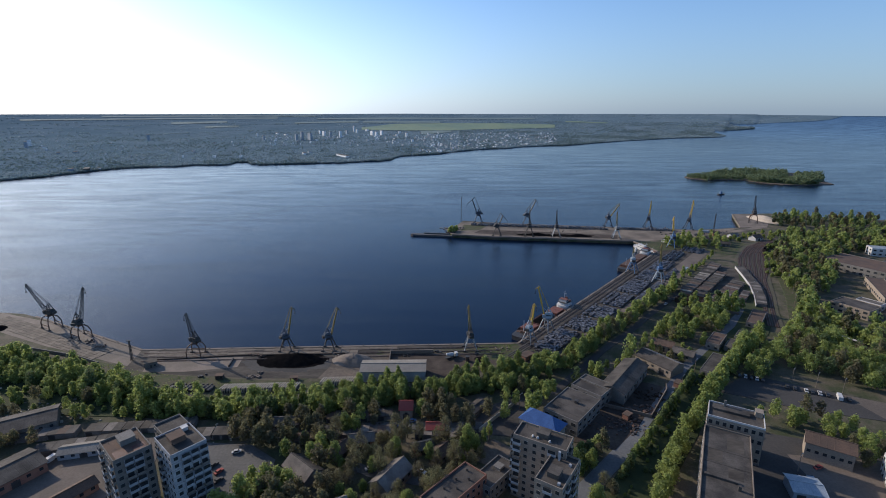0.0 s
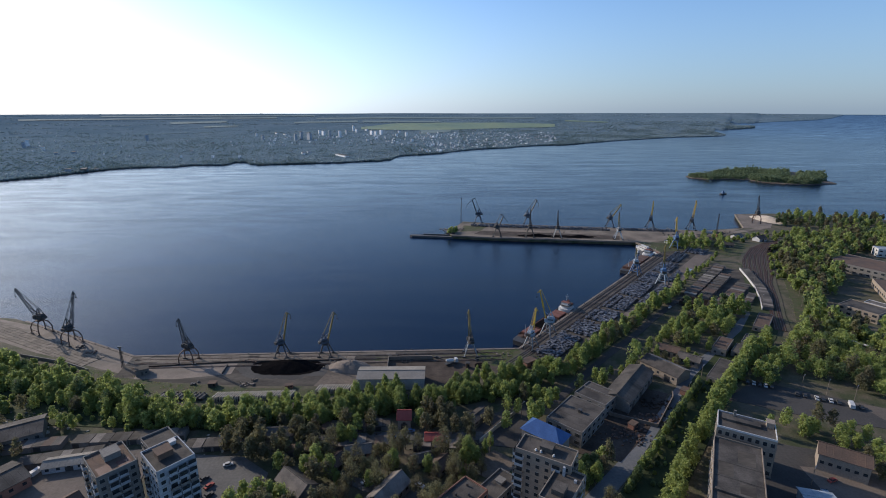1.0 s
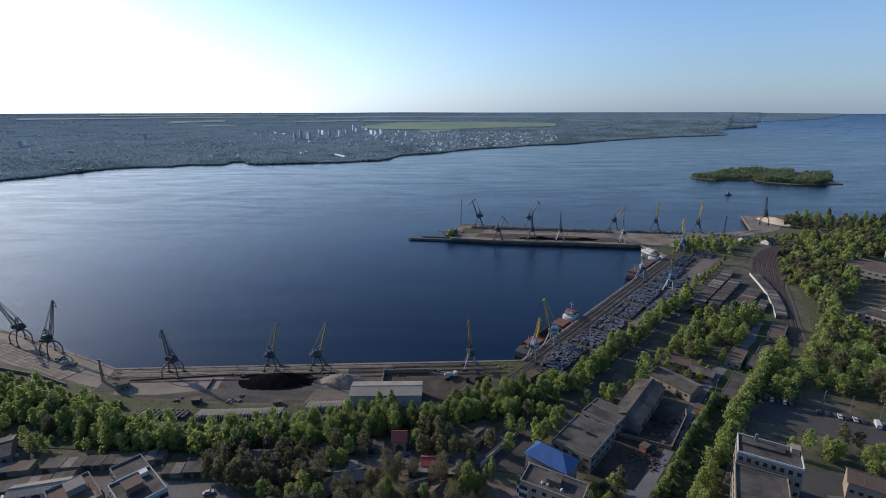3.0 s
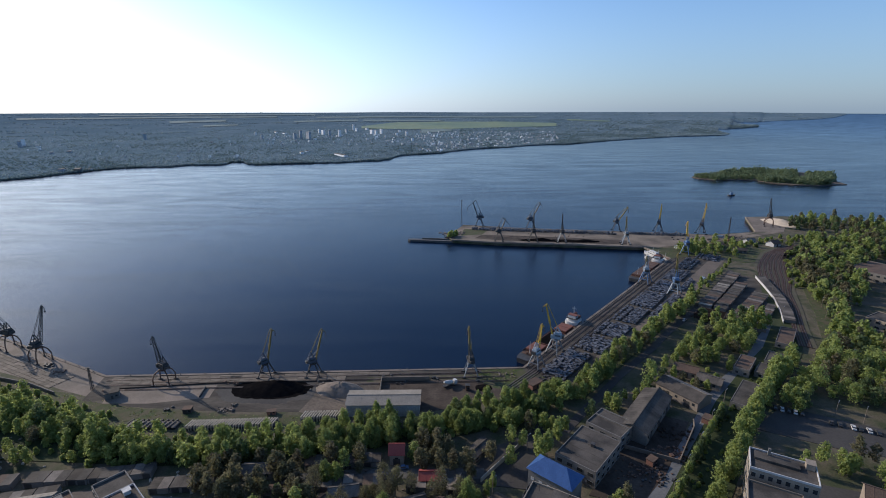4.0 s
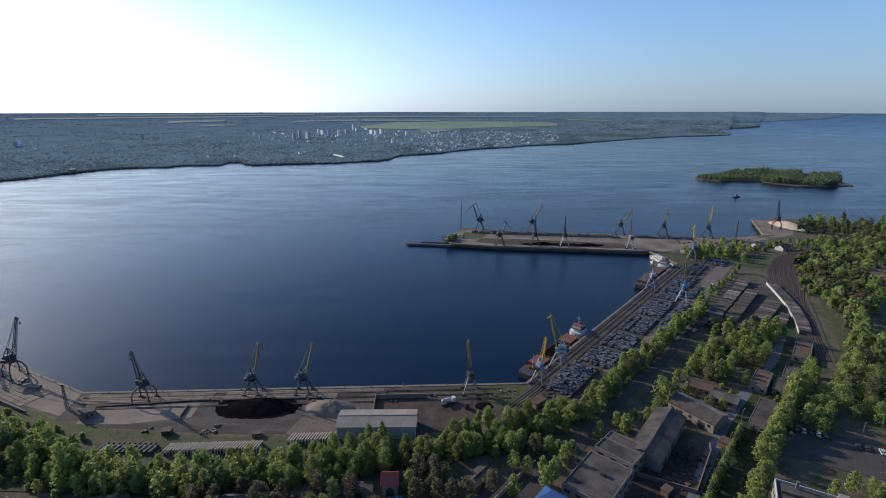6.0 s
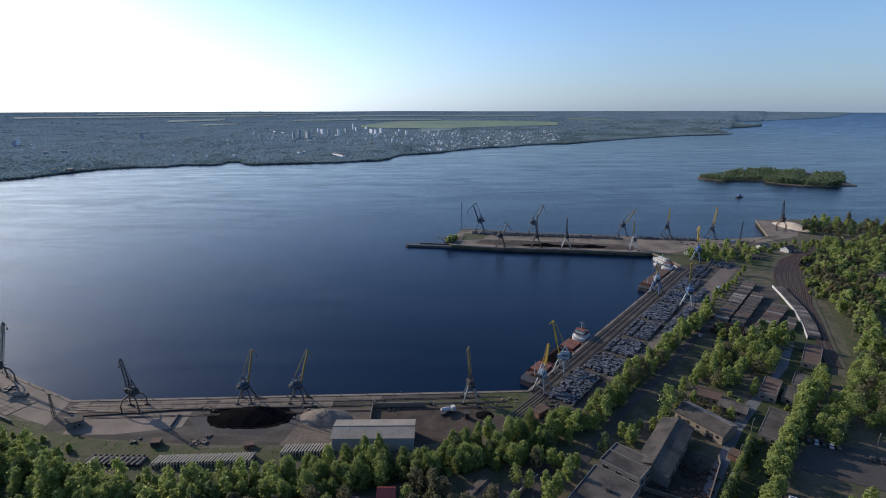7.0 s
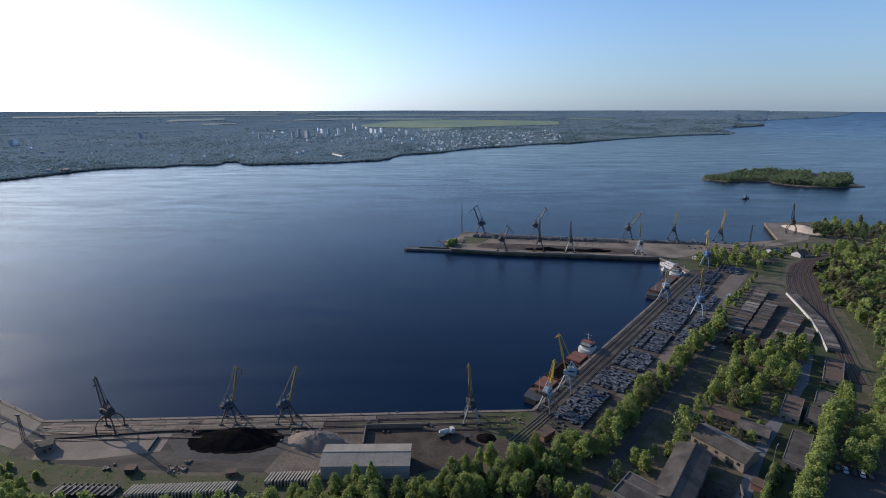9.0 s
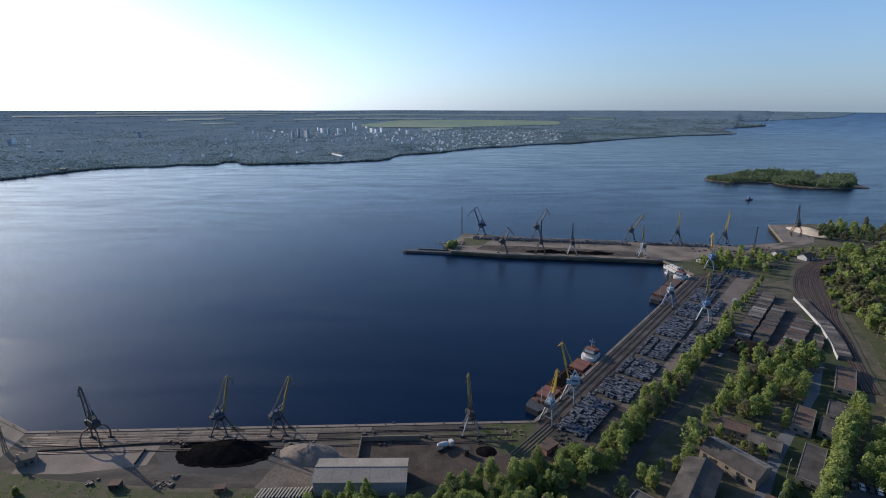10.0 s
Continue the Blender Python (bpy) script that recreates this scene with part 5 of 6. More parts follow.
# factory halls
root, rf = block((129.6, 190.6), 21.5, 13, -29.5, 17.5, 4, "beigewall", "bitumen", "factory office block with pale parapet", "factory", pitch=2.6, win=(1.4, 1.8), rim="white")
roof_box(rf, -2, 2, 14, 4.0, 0.9, 17.6, "bitumen", "roof_deck")
roof_box(rf, 8.6, 4.0, 2.8, 3.2, 2.4, 17.6, "beigewall", "stair_head")
part("chimney", boxes([((-4.5, 3.4, 17.6), (0.9, 0.9, 4.0))]), "greywall", rf)
root, rf = block((108.3, 158.8), 17, 55, -29.4, 15, 3, "beigewall", "bitumen", "long factory hall with patched flat roof", "factory", sides=(1, 3), pitch=4.2, win=(2.8, 2.0), rim="concrete")
part("roof_joint", boxes([((-2, -6, 15.14), (11, 1.2, 0.9)), ((4, -9.5, 15.14), (1.0, 1.0, 2.0)), ((0, 12, 15.14), (16, 0.3, 0.1)), ((0, 3, 15.14), (16, 0.3, 0.1))]), "bitumen", rf)
part("roof_patch", boxes([((3, 18, 15.14), (6, 9, 0.03)), ((-4, 8, 15.14), (5, 8, 0.03)), ((3, -1, 15.14), (5, 6, 0.03))]), "greyyard", rf, "lighter felt patches on the roof")
block((140, 142), 11, 16, -16, 3.4, 1, "greywall", "bitumen", "low dark shed in the factory yard", "shed", name="shed")
gable_shed((143.5, 163.5), 11, 10, -16, 4.4, 5.4, "palepaint", "palepaint", "small shed with blue-white sheet roof", "shed", 2)
gable_shed((117, 150), 7, 6, -16, 3.4, 4.4, "palepaint", "blueroof", "small blue-roofed lean-to in the yard", "shed", 1)
gable_shed((168.4, 184.5), 17, 9.5, 146, 8.0, 10.6, "beigewall", "brownroof", "two-storey beige office house with brown roof", "house", 2, "house", 6)
block((182.5, 163.5), 24, 9, 60, 9, 3, "white", "bitumen", "white three-storey building with dark windows", "building", pitch=2.8)

# works between the belt and the lane
root = empty("blue_roof_hall", "rendered hall with a bright blue hipped roof", "hall", "", pose(45.8, 194.8, G, 0, 0, 49))
KEEP_OUT.append((45.8, 194.8, 10, 19, 49))
b = part("wall", boxes([((0, 0, 0), (9.5, 18, 12.0))]), "greywall", root)
bm = bmesh.new()
v = [bm.verts.new(p) for p in ((-5.4, -9.7, 12), (5.4, -9.7, 12), (5.4, 9.7, 12), (-5.4, 9.7, 12), (0, -4.6, 16.4), (0, 4.6, 16.4))]
for q in ((0, 1, 4), (1, 2, 5, 4), (2, 3, 5), (3, 0, 4, 5), (3, 2, 1, 0)):
    bm.faces.new([v[i] for i in q])
part("roof", bm, "blueroof", root)
for k in range(5):
    for s in (-1, 1):
        w = new("window", window_mesh(1.4, 1.4))
        w.matrix_basis = pose(s * 4.75, -7 + 3.5 * k, 7.5, 0, 0, 90)
        w.parent = b
root, rf = block((64.6, 214.4), 25, 18, 49, 7.6, 2, "greywall", "bitumen", "long low works hall with dark flat roof", "hall", pitch=4.5, win=(2.4, 1.6), parapet=0.5)
roof_box(rf, 2, -1, 1.4, 1.4, 1.4, 7.7, "dark", "roof_vent")
part("roof_seam", boxes([((x, 0, 7.74), (0.12, 17, 0.05)) for x in (-8, -3, 2, 7)]), "bitumen", rf)
root, rf = block((80, 232.3), 15, 17, 45, 7.2, 2, "greywall", "bitumen", "low works hall with a parapet roof", "hall", pitch=4.5, win=(2.4, 1.6), parapet=0.6)
part("roof_divider", boxes([((1, 0, 7.3), (0.3, 16, 0.8))]), "greywall", rf)
gable_shed((101, 244), 38, 13, 51, 6.5, 8.8, "greywall", "bitumen", "long works shed with dark pitched roof", "shed", 3, "shed", 8)
gable_shed((129, 264.5), 23, 13, -56, 5.0, 7.6, "beigewall", "slate", "low pale building with grey slate roof", "building", 2, "building", 5)
gable_shed((149.6, 277), 12, 9, -40, 3.6, 5.2, "greywall", "slate", "small grey house beside the lane", "house", 1, "house", 2)
gable_shed((141.6, 287.5), 12, 8, -34, 4.2, 6.2, "beigewall", "brownroof", "small beige house with brown roof", "house", 1, "house", 3)
block((178.5, 293.5), 20, 8, 49, 4.4, 1, "greywall", "brownroof", "low flat-roofed brown workshop", "workshop", pitch=4, parapet=0.4)
block((227.5, 330.5), 30, 9, 51, 3.4, 1, "greywall", "brownroof", "long low storehouse by the tracks", "storehouse", pitch=4, parapet=0.4)
block((201.5, 301), 16, 9.5, 49, 3.2, 1, "greywall", "bitumen", "low grey storehouse by the tracks", "storehouse", pitch=4, parapet=0.4)
block((186, 288.5), 14, 6, 47, 3.4, 1, "greywall", "bitumen", "low dark-roofed shed beside the tracks", "shed", pitch=4, parapet=0.3, name="shed")
block((161, 263.5), 28, 8, 48, 3.2, 1, "greywall", "bitumen", "low shed beside the lane", "shed", pitch=4, parapet=0.3, name="shed")
hut(92, 214, 40, 4, 3, 2.6, "brick", "brownroof", "small brown shed in the works yard")
hut(131, 243, 45, 5, 4, 2.8, "brick", "brownroof", "small reddish hut in the works yard")
wall_run("yard_fence", [(18, 203), (23, 209), (38, 226)], 2.2, 0.4, "cream", "long pale concrete fence across the asphalt yard")
wall_run("yard_wall", [(84, 224), (104, 214), (122, 238), (124, 243)], 2.0, 0.5, "concrete", "pale concrete wall round the works yard")
pile("scrap", 104, 220, 60, 5, 1.6, "rust", "rusty scrap lying in the works yard", 210)
pile("scrap", 113, 234, 60, 6, 1.6, "dirt", "brown scrap and timber in the works yard", 211)
pile("scrap", 92, 205, 30, 5, 1.4, "dark", "dark scrap along the works yard", 212)
pile("scrap", 86, 208, 60, 7, 1.5, "rust", "reddish scrap heaped in the dark works yard", 213)
pile("rubble", -222, 224, 26, 12, 1.5, "cream", "pale concrete blocks dumped beside the track", 214)
pile("rubble", -190, 214, 22, 8, 1.4, "cream", "pale slabs and boards dumped in the scrub", 215)
pile("rubble", -100, 203, 40, 6, 1.8, "cream", "pale boards and sheets leaning by the garages", 216)
pile("rubble", -30, 206, 40, 8, 1.6, "slate", "boards and sheets between the low houses", 217)
gable_shed((371, 565), 13, 9, 25, 3.6, 6.2, "white", "brownroof", "small white signal house with brown hipped roof", "house", 1, "house", 3)
for c, l, w, rot, h, wm, rm, lab in (((400, 448), 52, 40, -62, 8, "greywall", "brownroof", "wide low factory hall with brown roof"), ((364, 382), 60, 13, 62, 6, "beigewall", "brownroof", "long low brown-roofed hall"), ((311, 346), 25, 19, -62, 7, "beigewall", "bitumen", "square workshop with dark roof"),
                                     ((331, 356), 16, 9, -62, 5, "white", "slate", "small pale workshop annexe"), ((466, 500), 26, 14, -20, 8, "white", "palepaint", "long white storage hall"), ((440, 440), 40, 22, -62, 7, "greywall", "slate", "grey factory hall behind the wood"),
                                     ((350, 336), 22, 14, -62, 5, "brick", "brownroof", "low brick store with brown roof")):
    block(c, l, w, rot, h, 1 if h < 7 else 2, wm, rm, lab, "factory hall", pitch=5, win=(2.6, 1.6), parapet=0.5, name="factory_hall")

# garages
GARAGE = {}


def garage(x, y, rot, roof, l=4.0, w=6.0, h=2.7, door="dark"):
    key = (roof, l, w, h, door)
    m = pose(x, y, G, 0, 0, rot)
    if key in GARAGE:
        copy_thing(GARAGE[key], m)
        return
    root = empty("garage", "low concrete lock-up garage with a flat sheet roof", "garage", "rows of lock-up garages", m)
    b = part("wall", boxes([((0, 0, 0), (l - 0.06, w, h))]), "greywall", root)
    part("roof", boxes([((0, 0, h), (l - 0.02, w + 0.6, 0.2))]), roof, root)
    part("door", boxes([((0, -w / 2 - 0.04, 0.05), (l * 0.7, 0.1, 2.2))]), door, b)
    GARAGE[key] = root


rg = random.Random(8)
ROOFS = ["slate", "bitumen", "slate", "brownroof", "greyyard", "bitumen"]
for line, w in (([(-196, 197.5), (-170, 202.5), (-139, 205.5), (-118, 209)], 6), ([(-112, 200), (-88, 202)], 6), ([(-178, 188.5), (-150, 195.5)], 6.5), ([(-60, 200), (-20, 202)], 6), ([(-54, 213), (-24, 215)], 5.5), ([(-10, 200), (12, 199)], 5.5), ([(-70, 196), (-46, 198)], 5)):
    for x, y, a in along(line, 4.05):
        if rg.random() < 0.9:
            garage(x + rg.uniform(-0.2, 0.2), y + rg.uniform(-0.3, 0.3), a, rg.choice(ROOFS), 4.0, w, 2.7, rg.choice(("dark", "greywall")))
for x, y, a in along([(284, 454), (276, 429), (267, 402), (255, 376), (244.5, 357)], 4.05):
    garage(x + 3.2, y - 1.2, a + 180, rg.choice(("bitumen", "bitumen", "slate")), 4.0, 6.4, 2.3, "greywall")
for line, w in (([(203.5, 387), (268.5, 461)], 8.5), ([(212, 381), (260, 435)], 8.0), ([(221, 368.5), (262, 411)], 10.0), ([(240, 370), (256, 388)], 5.0)):
    for x, y, a in along(line, 4.05):
        KEEP_OUT.append((x, y, 4, w, a))
        garage(x + rg.uniform(-0.3, 0.3), y + rg.uniform(-0.3, 0.3), a + rg.uniform(-1, 1), rg.choice(("slate", "greyyard", "brownroof", "slate", "shedroof") if w == 8.5 else ("slate", "brownroof", "bitumen", "greyyard")), 4.0, w, rg.choice((2.5, 2.7, 2.9, 3.2)), rg.choice(("dark", "greywall")))
wall_run("white_wall", [(284.3, 456), (276, 430), (266.7, 403), (254.7, 377), (243.8, 357)], 2.2, 0.3, "white", "long curved whitewashed wall of the garage row")

for c, l, w, rot, wm, rm, lab in (((305, 560), 15, 9, 30, "beigewall", "brownroof", "brown-roofed harbour office among trees"), ((262, 556), 10, 6, 30, "white", "slate", "small white hut behind the basin"), ((318, 538), 12, 7, -20, "greywall", "slate", "grey store beside the sidings"), ((352, 578), 12, 7, 20, "white", "slate", "low white shed by the pier track"), ((335, 586), 8, 5, 0, "brick", "brownroof", "small brown shed by the pier track")):
    gable_shed(c, l, w, rot, 3.2, 5.0, wm, rm, lab, "house", 1, "house", 3)

# low houses among the trees
for c, l, w, rot, e, r, wm, rm, lab in (((-17.1, 216), 6, 5.5, 0, 5.6, 8.6, "beigewall", "redroof", "tall small house with dark red roof"), ((-2.6, 203.5), 8, 6, 0, 3.4, 5.0, "beigewall", "redroof", "small house with bright red roof"), ((9, 200), 5.5, 5, 70, 3.0, 4.6, "white", "slate", "small white house with grey roof"),
                                       ((-57, 174), 15, 9, -40, 4.4, 7.4, "greywall", "slate", "grey-roofed house under bare trees"), ((-20, 169.5), 16, 9, 57, 4.6, 7.6, "greywall", "slate", "old house with patched pale roof"), ((-41, 150.5), 13, 9, 30, 5, 8.4, "greywall", "shedroof", "house with a pale tin gable roof"),
                                       ((-197, 206), 24, 16, 32, 5, 7.0, "greywall", "bitumen", "broad dark-roofed hall by the scrub"), ((-178, 172), 22, 17, 60, 4.6, 6.6, "brick", "bitumen", "broad dark-roofed brick workshop"), ((-145, 160), 20, 7, 58, 3.4, 5.0, "brick", "brownroof", "long red-brown store by the courtyard"),
                                       ((-157, 189), 20, 7, 14, 3.0, 4.2, "panel", "shedroof", "long pale shed beside the garages"), ((-36, 195), 11, 7, 10, 3.4, 5.4, "brick", "slate", "small house with grey slate roof"), ((-74, 208), 12, 7, 5, 3.2, 5.0, "greywall", "slate", "small grey house by the belt"),
                                       ((-45, 187), 10, 7, 60, 3.2, 5.0, "beigewall", "brownroof", "small brown-roofed house in a garden"), ((18, 221), 13, 6, 50, 2.6, 3.4, "greywall", "bitumen", "long low grey store by the street"),
                                       ((0, 186), 9, 7, 50, 3.2, 5.0, "greywall", "brownroof", "small garden house with brown roof"), ((-8, 190), 8, 6, 20, 3, 4.6, "brick", "slate", "small brick house with slate roof"), ((-232, 204), 18, 10, 30, 4, 6.0, "greywall", "bitumen", "dark-roofed store in the scrub")):
    gable_shed(c, l, w, rot, e, r, wm, rm, lab, "house", 1, "house", max(1, int(l / 4)))


def pole(x, y, h=8.0):
    root = empty("lamp_pole", "slim grey concrete lamp pole beside the lane", "lamp pole", "lamp poles", pose(x, y, G))
    part("shaft", bars([((0, 0, -0.2), (0, 0, h), 0.34, 0.2)], 0.3, 6), "concrete", root)
    part("arm", bars([((0, 0, h), (1.4, 0, h + 0.4), 0.12)], 0.1), "steel", root)
    part("lamp_head", boxes([((1.6, 0, h + 0.3), (0.8, 0.35, 0.2))]), "steel", root)
    return root


lamp = pole(92, 194)
for x, y in ((104, 208), (117, 223), (131, 240), (147, 258), (175, 284), (250, 368), (262, 392), (275, 418), (290, 446), (316, 436), (304, 410), (292, 386), (334, 466), (277, 362), (40, 222), (22, 196), (150, 176), (216, 236), (206, 242), (196, 247), (186, 254)):
    copy_thing(lamp, pose(x, y, G, 0, 0, 40))


# roofless ruin and old walls between the stores and the service road
RUIN = [(196, 379), (209, 368), (201, 357), (186, 368)]
for a, b in zip(RUIN, RUIN[1:] + RUIN[:1]):
    wall_run("ruin_wall", [a, b], 4.0, 0.5, "dirt", "broken brown wall of a roofless ruin")
wall_run("ruin_wall", [(191, 373), (204, 362)], 3.4, 0.5, "dirt", "broken brown cross wall of a roofless ruin")
pile("rubble", 197, 368, 70, 6, 1.5, "dirt", "brown rubble inside the roofless ruin", 320)
wall_run("garden_wall", [(204, 352), (222, 342)], 2.0, 0.4, "concrete", "low grey wall among the trees")
wall_run("garden_wall", [(184, 350), (199, 338)], 2.0, 0.4, "concrete", "low grey wall among the trees")
KEEP_OUT.append((197, 368, 20, 16, -40))

# pale heating pipe on low trestles through the wood
PIPE = [(252, 310), (263, 293), (266, 288)]
pipe = empty("heating_pipe", "pale lagged heating pipe on trestles through the wood", "pipe")
part("pipe_run", bars([((x0, y0, G + 5), (x1, y1, G + 5), 1.0) for (x0, y0), (x1, y1) in zip(PIPE, PIPE[1:])], 1.0, 8), "white", pipe)
for x, y, a in along(PIPE, 9):
    part("trestle", bars([((x, y - 0.6, G - 0.2), (x, y, G + 4.6), 0.25), ((x, y + 0.6, G - 0.2), (x, y, G + 4.6), 0.25)], 0.25), "rust", pipe)

# ---- trees ----
def crown_arrays(rng, height, width, base, blobs, leaves, size):
    """Leaf sprays gathered in clumps that fill an uneven crown."""
    verts, faces = [], []
    for b in range(blobs):
        t = (b + 0.5) / blobs
        zc = base + (height - base) * (0.12 + 0.8 * t)
        env = math.sin(math.pi * min(1, 0.22 + 0.75 * t)) ** 0.7
        a, q = rng.uniform(0, 2 * math.pi), math.sqrt(rng.uniform(0.02, 1))
        rad = width * 0.5 * env * q * 0.84
        c = np.array((rad * math.cos(a), rad * math.sin(a), zc + rng.uniform(-0.6, 0.6)))
        br = width * rng.uniform(0.11, 0.2)
        d = rng.normal(size=(leaves, 3))
        d /= np.linalg.norm(d, axis=1)[:, None]
        p = c + d * rng.uniform(0.35, 1.3, (leaves, 1)) * br * np.array((1, 1, 0.95))
        out = (p - np.array((0, 0, base + (height - base) * 0.42))) / (width * 0.5)
        facing = d + 0.7 * out + np.array((0, 0, 0.45)) + 0.65 * rng.normal(size=(leaves, 3))
        facing /= np.linalg.norm(facing, axis=1)[:, None]
        u = np.cross(facing, rng.normal(size=(leaves, 3)))
        u /= np.linalg.norm(u, axis=1)[:, None]
        v = np.cross(facing, u)
        s = size * rng.uniform(0.6, 1.35, (leaves, 1))
        n0 = len(verts)
        verts.extend(np.stack((p - u * s, p + u * s * 0.9, p + v * s * 1.5), 1).reshape(-1, 3).tolist())
        faces.extend([(n0 + 3 * i, n0 + 3 * i + 1, n0 + 3 * i + 2) for i in range(leaves)])
    return verts, faces


def trunk_bm(rng, height, base, width, limbs):
    bm = bmesh.new()
    top = Vector((rng.uniform(-0.4, 0.4), rng.uniform(-0.4, 0.4), height * 0.8))
    mid = Vector((rng.uniform(-0.2, 0.2), rng.uniform(-0.2, 0.2), base))
    add_bar(bm, (0, 0, -0.3), mid, height * 0.05, height * 0.035, 6)
    add_bar(bm, mid, top, height * 0.035, height * 0.01, 5)
    for i in range(limbs):
        a = 2.4 * i + rng.uniform(0, 1)
        z0 = base + (height * 0.55 - base) * i / limbs
        st = mid + (top - mid) * (z0 - base) / max(0.1, top.z - base)
        reach = width * rng.uniform(0.3, 0.42)
        add_bar(bm, st, st + Vector((reach * math.cos(a), reach * math.sin(a), height * rng.uniform(0.14, 0.28))), height * 0.02, height * 0.006, 4)
    return bm


def make_tree(seed, kind, height, width, base, blobs, leaves, size, leaf, label, limbs=5):
    rng = np.random.default_rng(seed)
    root = empty("tree", label, "tree", kind)
    t = part("trunk", trunk_bm(rng, height, base, width, limbs), "bark", root)
    v, f = crown_arrays(rng, height, width, base, blobs, leaves, size)
    c = new("crown", mesh_np("crown", v, f, leaf))
    c.parent = root
    return root


BROAD = [make_tree(11 + i, "broadleaf trees of the shore belt", h, w, b, n + 52, 34, 0.30, "leaf", lab) for i, (h, w, b, n, lab) in enumerate([
    (10.0, 6.8, 1.4, 17, "broad fresh green tree in the shore belt"), (8.6, 7.2, 1.0, 16, "low spreading fresh green tree in the belt"),
    (11.5, 6.4, 1.8, 18, "tall rounded fresh green tree in the belt"), (7.6, 5.4, 0.8, 13, "small bushy fresh green tree in the belt")])]
POPLAR = [make_tree(31 + i, "tall narrow trees", h, w, 1.8, 54, 30, 0.32, "leaf", "tall narrow spring green tree") for i, (h, w) in enumerate([(13, 4.6), (11, 4.2)])]
DARK = [make_tree(41 + i, "dark green trees", h, w, 1.2, 48, 34, 0.38, "leafdark", "dense dark green tree in shade") for i, (h, w) in enumerate([(9.5, 8), (8, 7)])]
OLIVE = [make_tree(51 + i, "thinly leaved trees", h, w, 2.0, 46, 30, 0.21, "leafolive", "thinly leaved olive-brown tree just budding", 9) for i, (h, w) in enumerate([(10.5, 7.4), (9, 6.2), (12, 6.6)])]
WOOD = [make_tree(61 + i, "trees of the wood", h, w, 1.5, 20, 60, 0.5, "leaf", "full green tree in the riverside wood") for i, (h, w) in enumerate([(10.5, 8.6), (12, 8.4), (9, 8)])]
UNDER = [make_tree(81 + i, "dark thicket of the cutting", h, w, 0.3, 10, 70, 0.36, "leafdark", "dense dark thicket bush in the cutting", 3) for i, (h, w) in enumerate([(4.2, 5.0), (3.2, 4.4)])]
SHRUB = [make_tree(71 + i, "shrubs", h, w, 0.3, 10, 70, 0.34, "leaf", "low green shrub in rough grass", 3) for i, (h, w) in enumerate([(3.6, 4.4), (2.8, 3.6)])]
used_tree = set()
TREES = [0]
SINGLE = [(-60, 213), (0, 226), (36, 246), (70, 262), (124, 306), (112, 312), (64, 276), (30, 260), (-10, 250), (-60, 238)]
TOWN = [(-50, 204), (24, 205), (70, 185), (60, 140), (-40, 150)]
LIGHT = {}
JOINED = {}


def light_crown(src, distant):
    """A crown of fewer, larger sprays, for trees that stand in the mass of a wood."""
    if src.name not in LIGHT:
        crown = [c for c in src.children if c.name.startswith("crown")][0]
        dim = np.array([v.co for v in crown.data.vertices])
        h, w, b = dim[:, 2].max(), dim[:, 0].max() - dim[:, 0].min(), max(0.3, dim[:, 2].min())
        r2 = np.random.default_rng(len(LIGHT) + 900)
        near = crown_arrays(r2, h * 0.97, w * 0.94, b, 44, 14, 0.47)
        far = crown_arrays(r2, h * 0.97, w * 0.94, b, 22, 13, 0.85)
        LIGHT[src.name] = [(np.array(v), np.array(f), crown.data.materials[0].name) for v, f in (near, far)]
    return LIGHT[src.name][distant]



def plant(x, y, kinds, rng, lo=0.8, hi=1.2, z=G):
    src = kinds[int(rng.integers(len(kinds)))]
    s = rng.uniform(lo, hi)
    m = pose(x, y, z, 0, 0, rng.uniform(0, 360))
    TREES[0] += 1
    if not (inside(x, y, SINGLE) or inside(x, y, TOWN)):
        v, f, leaf = light_crown(src, int(math.hypot(x, y) > 400 or y > 370 or y < 60))
        v = (v * s * np.array((0.96, 0.96, rng.uniform(0.98, 1.2)))) @ np.array(m.to_3x3()).T + np.array((x, y, z))
        JOINED.setdefault(leaf, []).append((v, f))
        return
    if src.name not in used_tree:
        used_tree.add(src.name)
        src.matrix_basis = m
        src.scale = (s, s, s)
        return
    ob = copy_thing(src, m)
    ob.scale = (s * 0.95, s * 0.95, s * rng.uniform(0.98, 1.25))


def free(x, y, margin=2.5):
    for cx, cy, l, w, rot in KEEP_OUT:
        a = radians(rot)
        u, v = (x - cx) * math.cos(a) + (y - cy) * math.sin(a), -(x - cx) * math.sin(a) + (y - cy) * math.cos(a)
        if abs(u) < l / 2 + margin and abs(v) < w / 2 + margin:
            return False
    return not any(inside(x, y, r) for r in NO_TREES)


def grove(poly, step, kinds, seed, lo=0.8, hi=1.2, drop=0.0, margin=2.5, z=G):
    rng = np.random.default_rng(seed)
    xs, ys = [p[0] for p in poly], [p[1] for p in poly]
    y, row = min(ys), 0
    while y < max(ys):
        x = min(xs) + (row % 2) * step / 2
        while x < max(xs):
            px, py = x + rng.uniform(-0.38, 0.38) * step, y + rng.uniform(-0.38, 0.38) * step
            if inside(px, py, poly) and rng.uniform() >= drop and free(px, py, margin):
                plant(px, py, kinds, rng, lo, hi, z)
            x += step
        y += step * 0.87
        row += 1


def tree_row(line, step, kinds, seed, jitter=1.2, lo=0.8, hi=1.2):
    rng = np.random.default_rng(seed)
    for x, y, a in along(line, step):
        px, py = x + rng.uniform(-jitter, jitter), y + rng.uniform(-jitter, jitter)
        if free(px, py, 1.0):
            plant(px, py, kinds, rng, lo, hi)


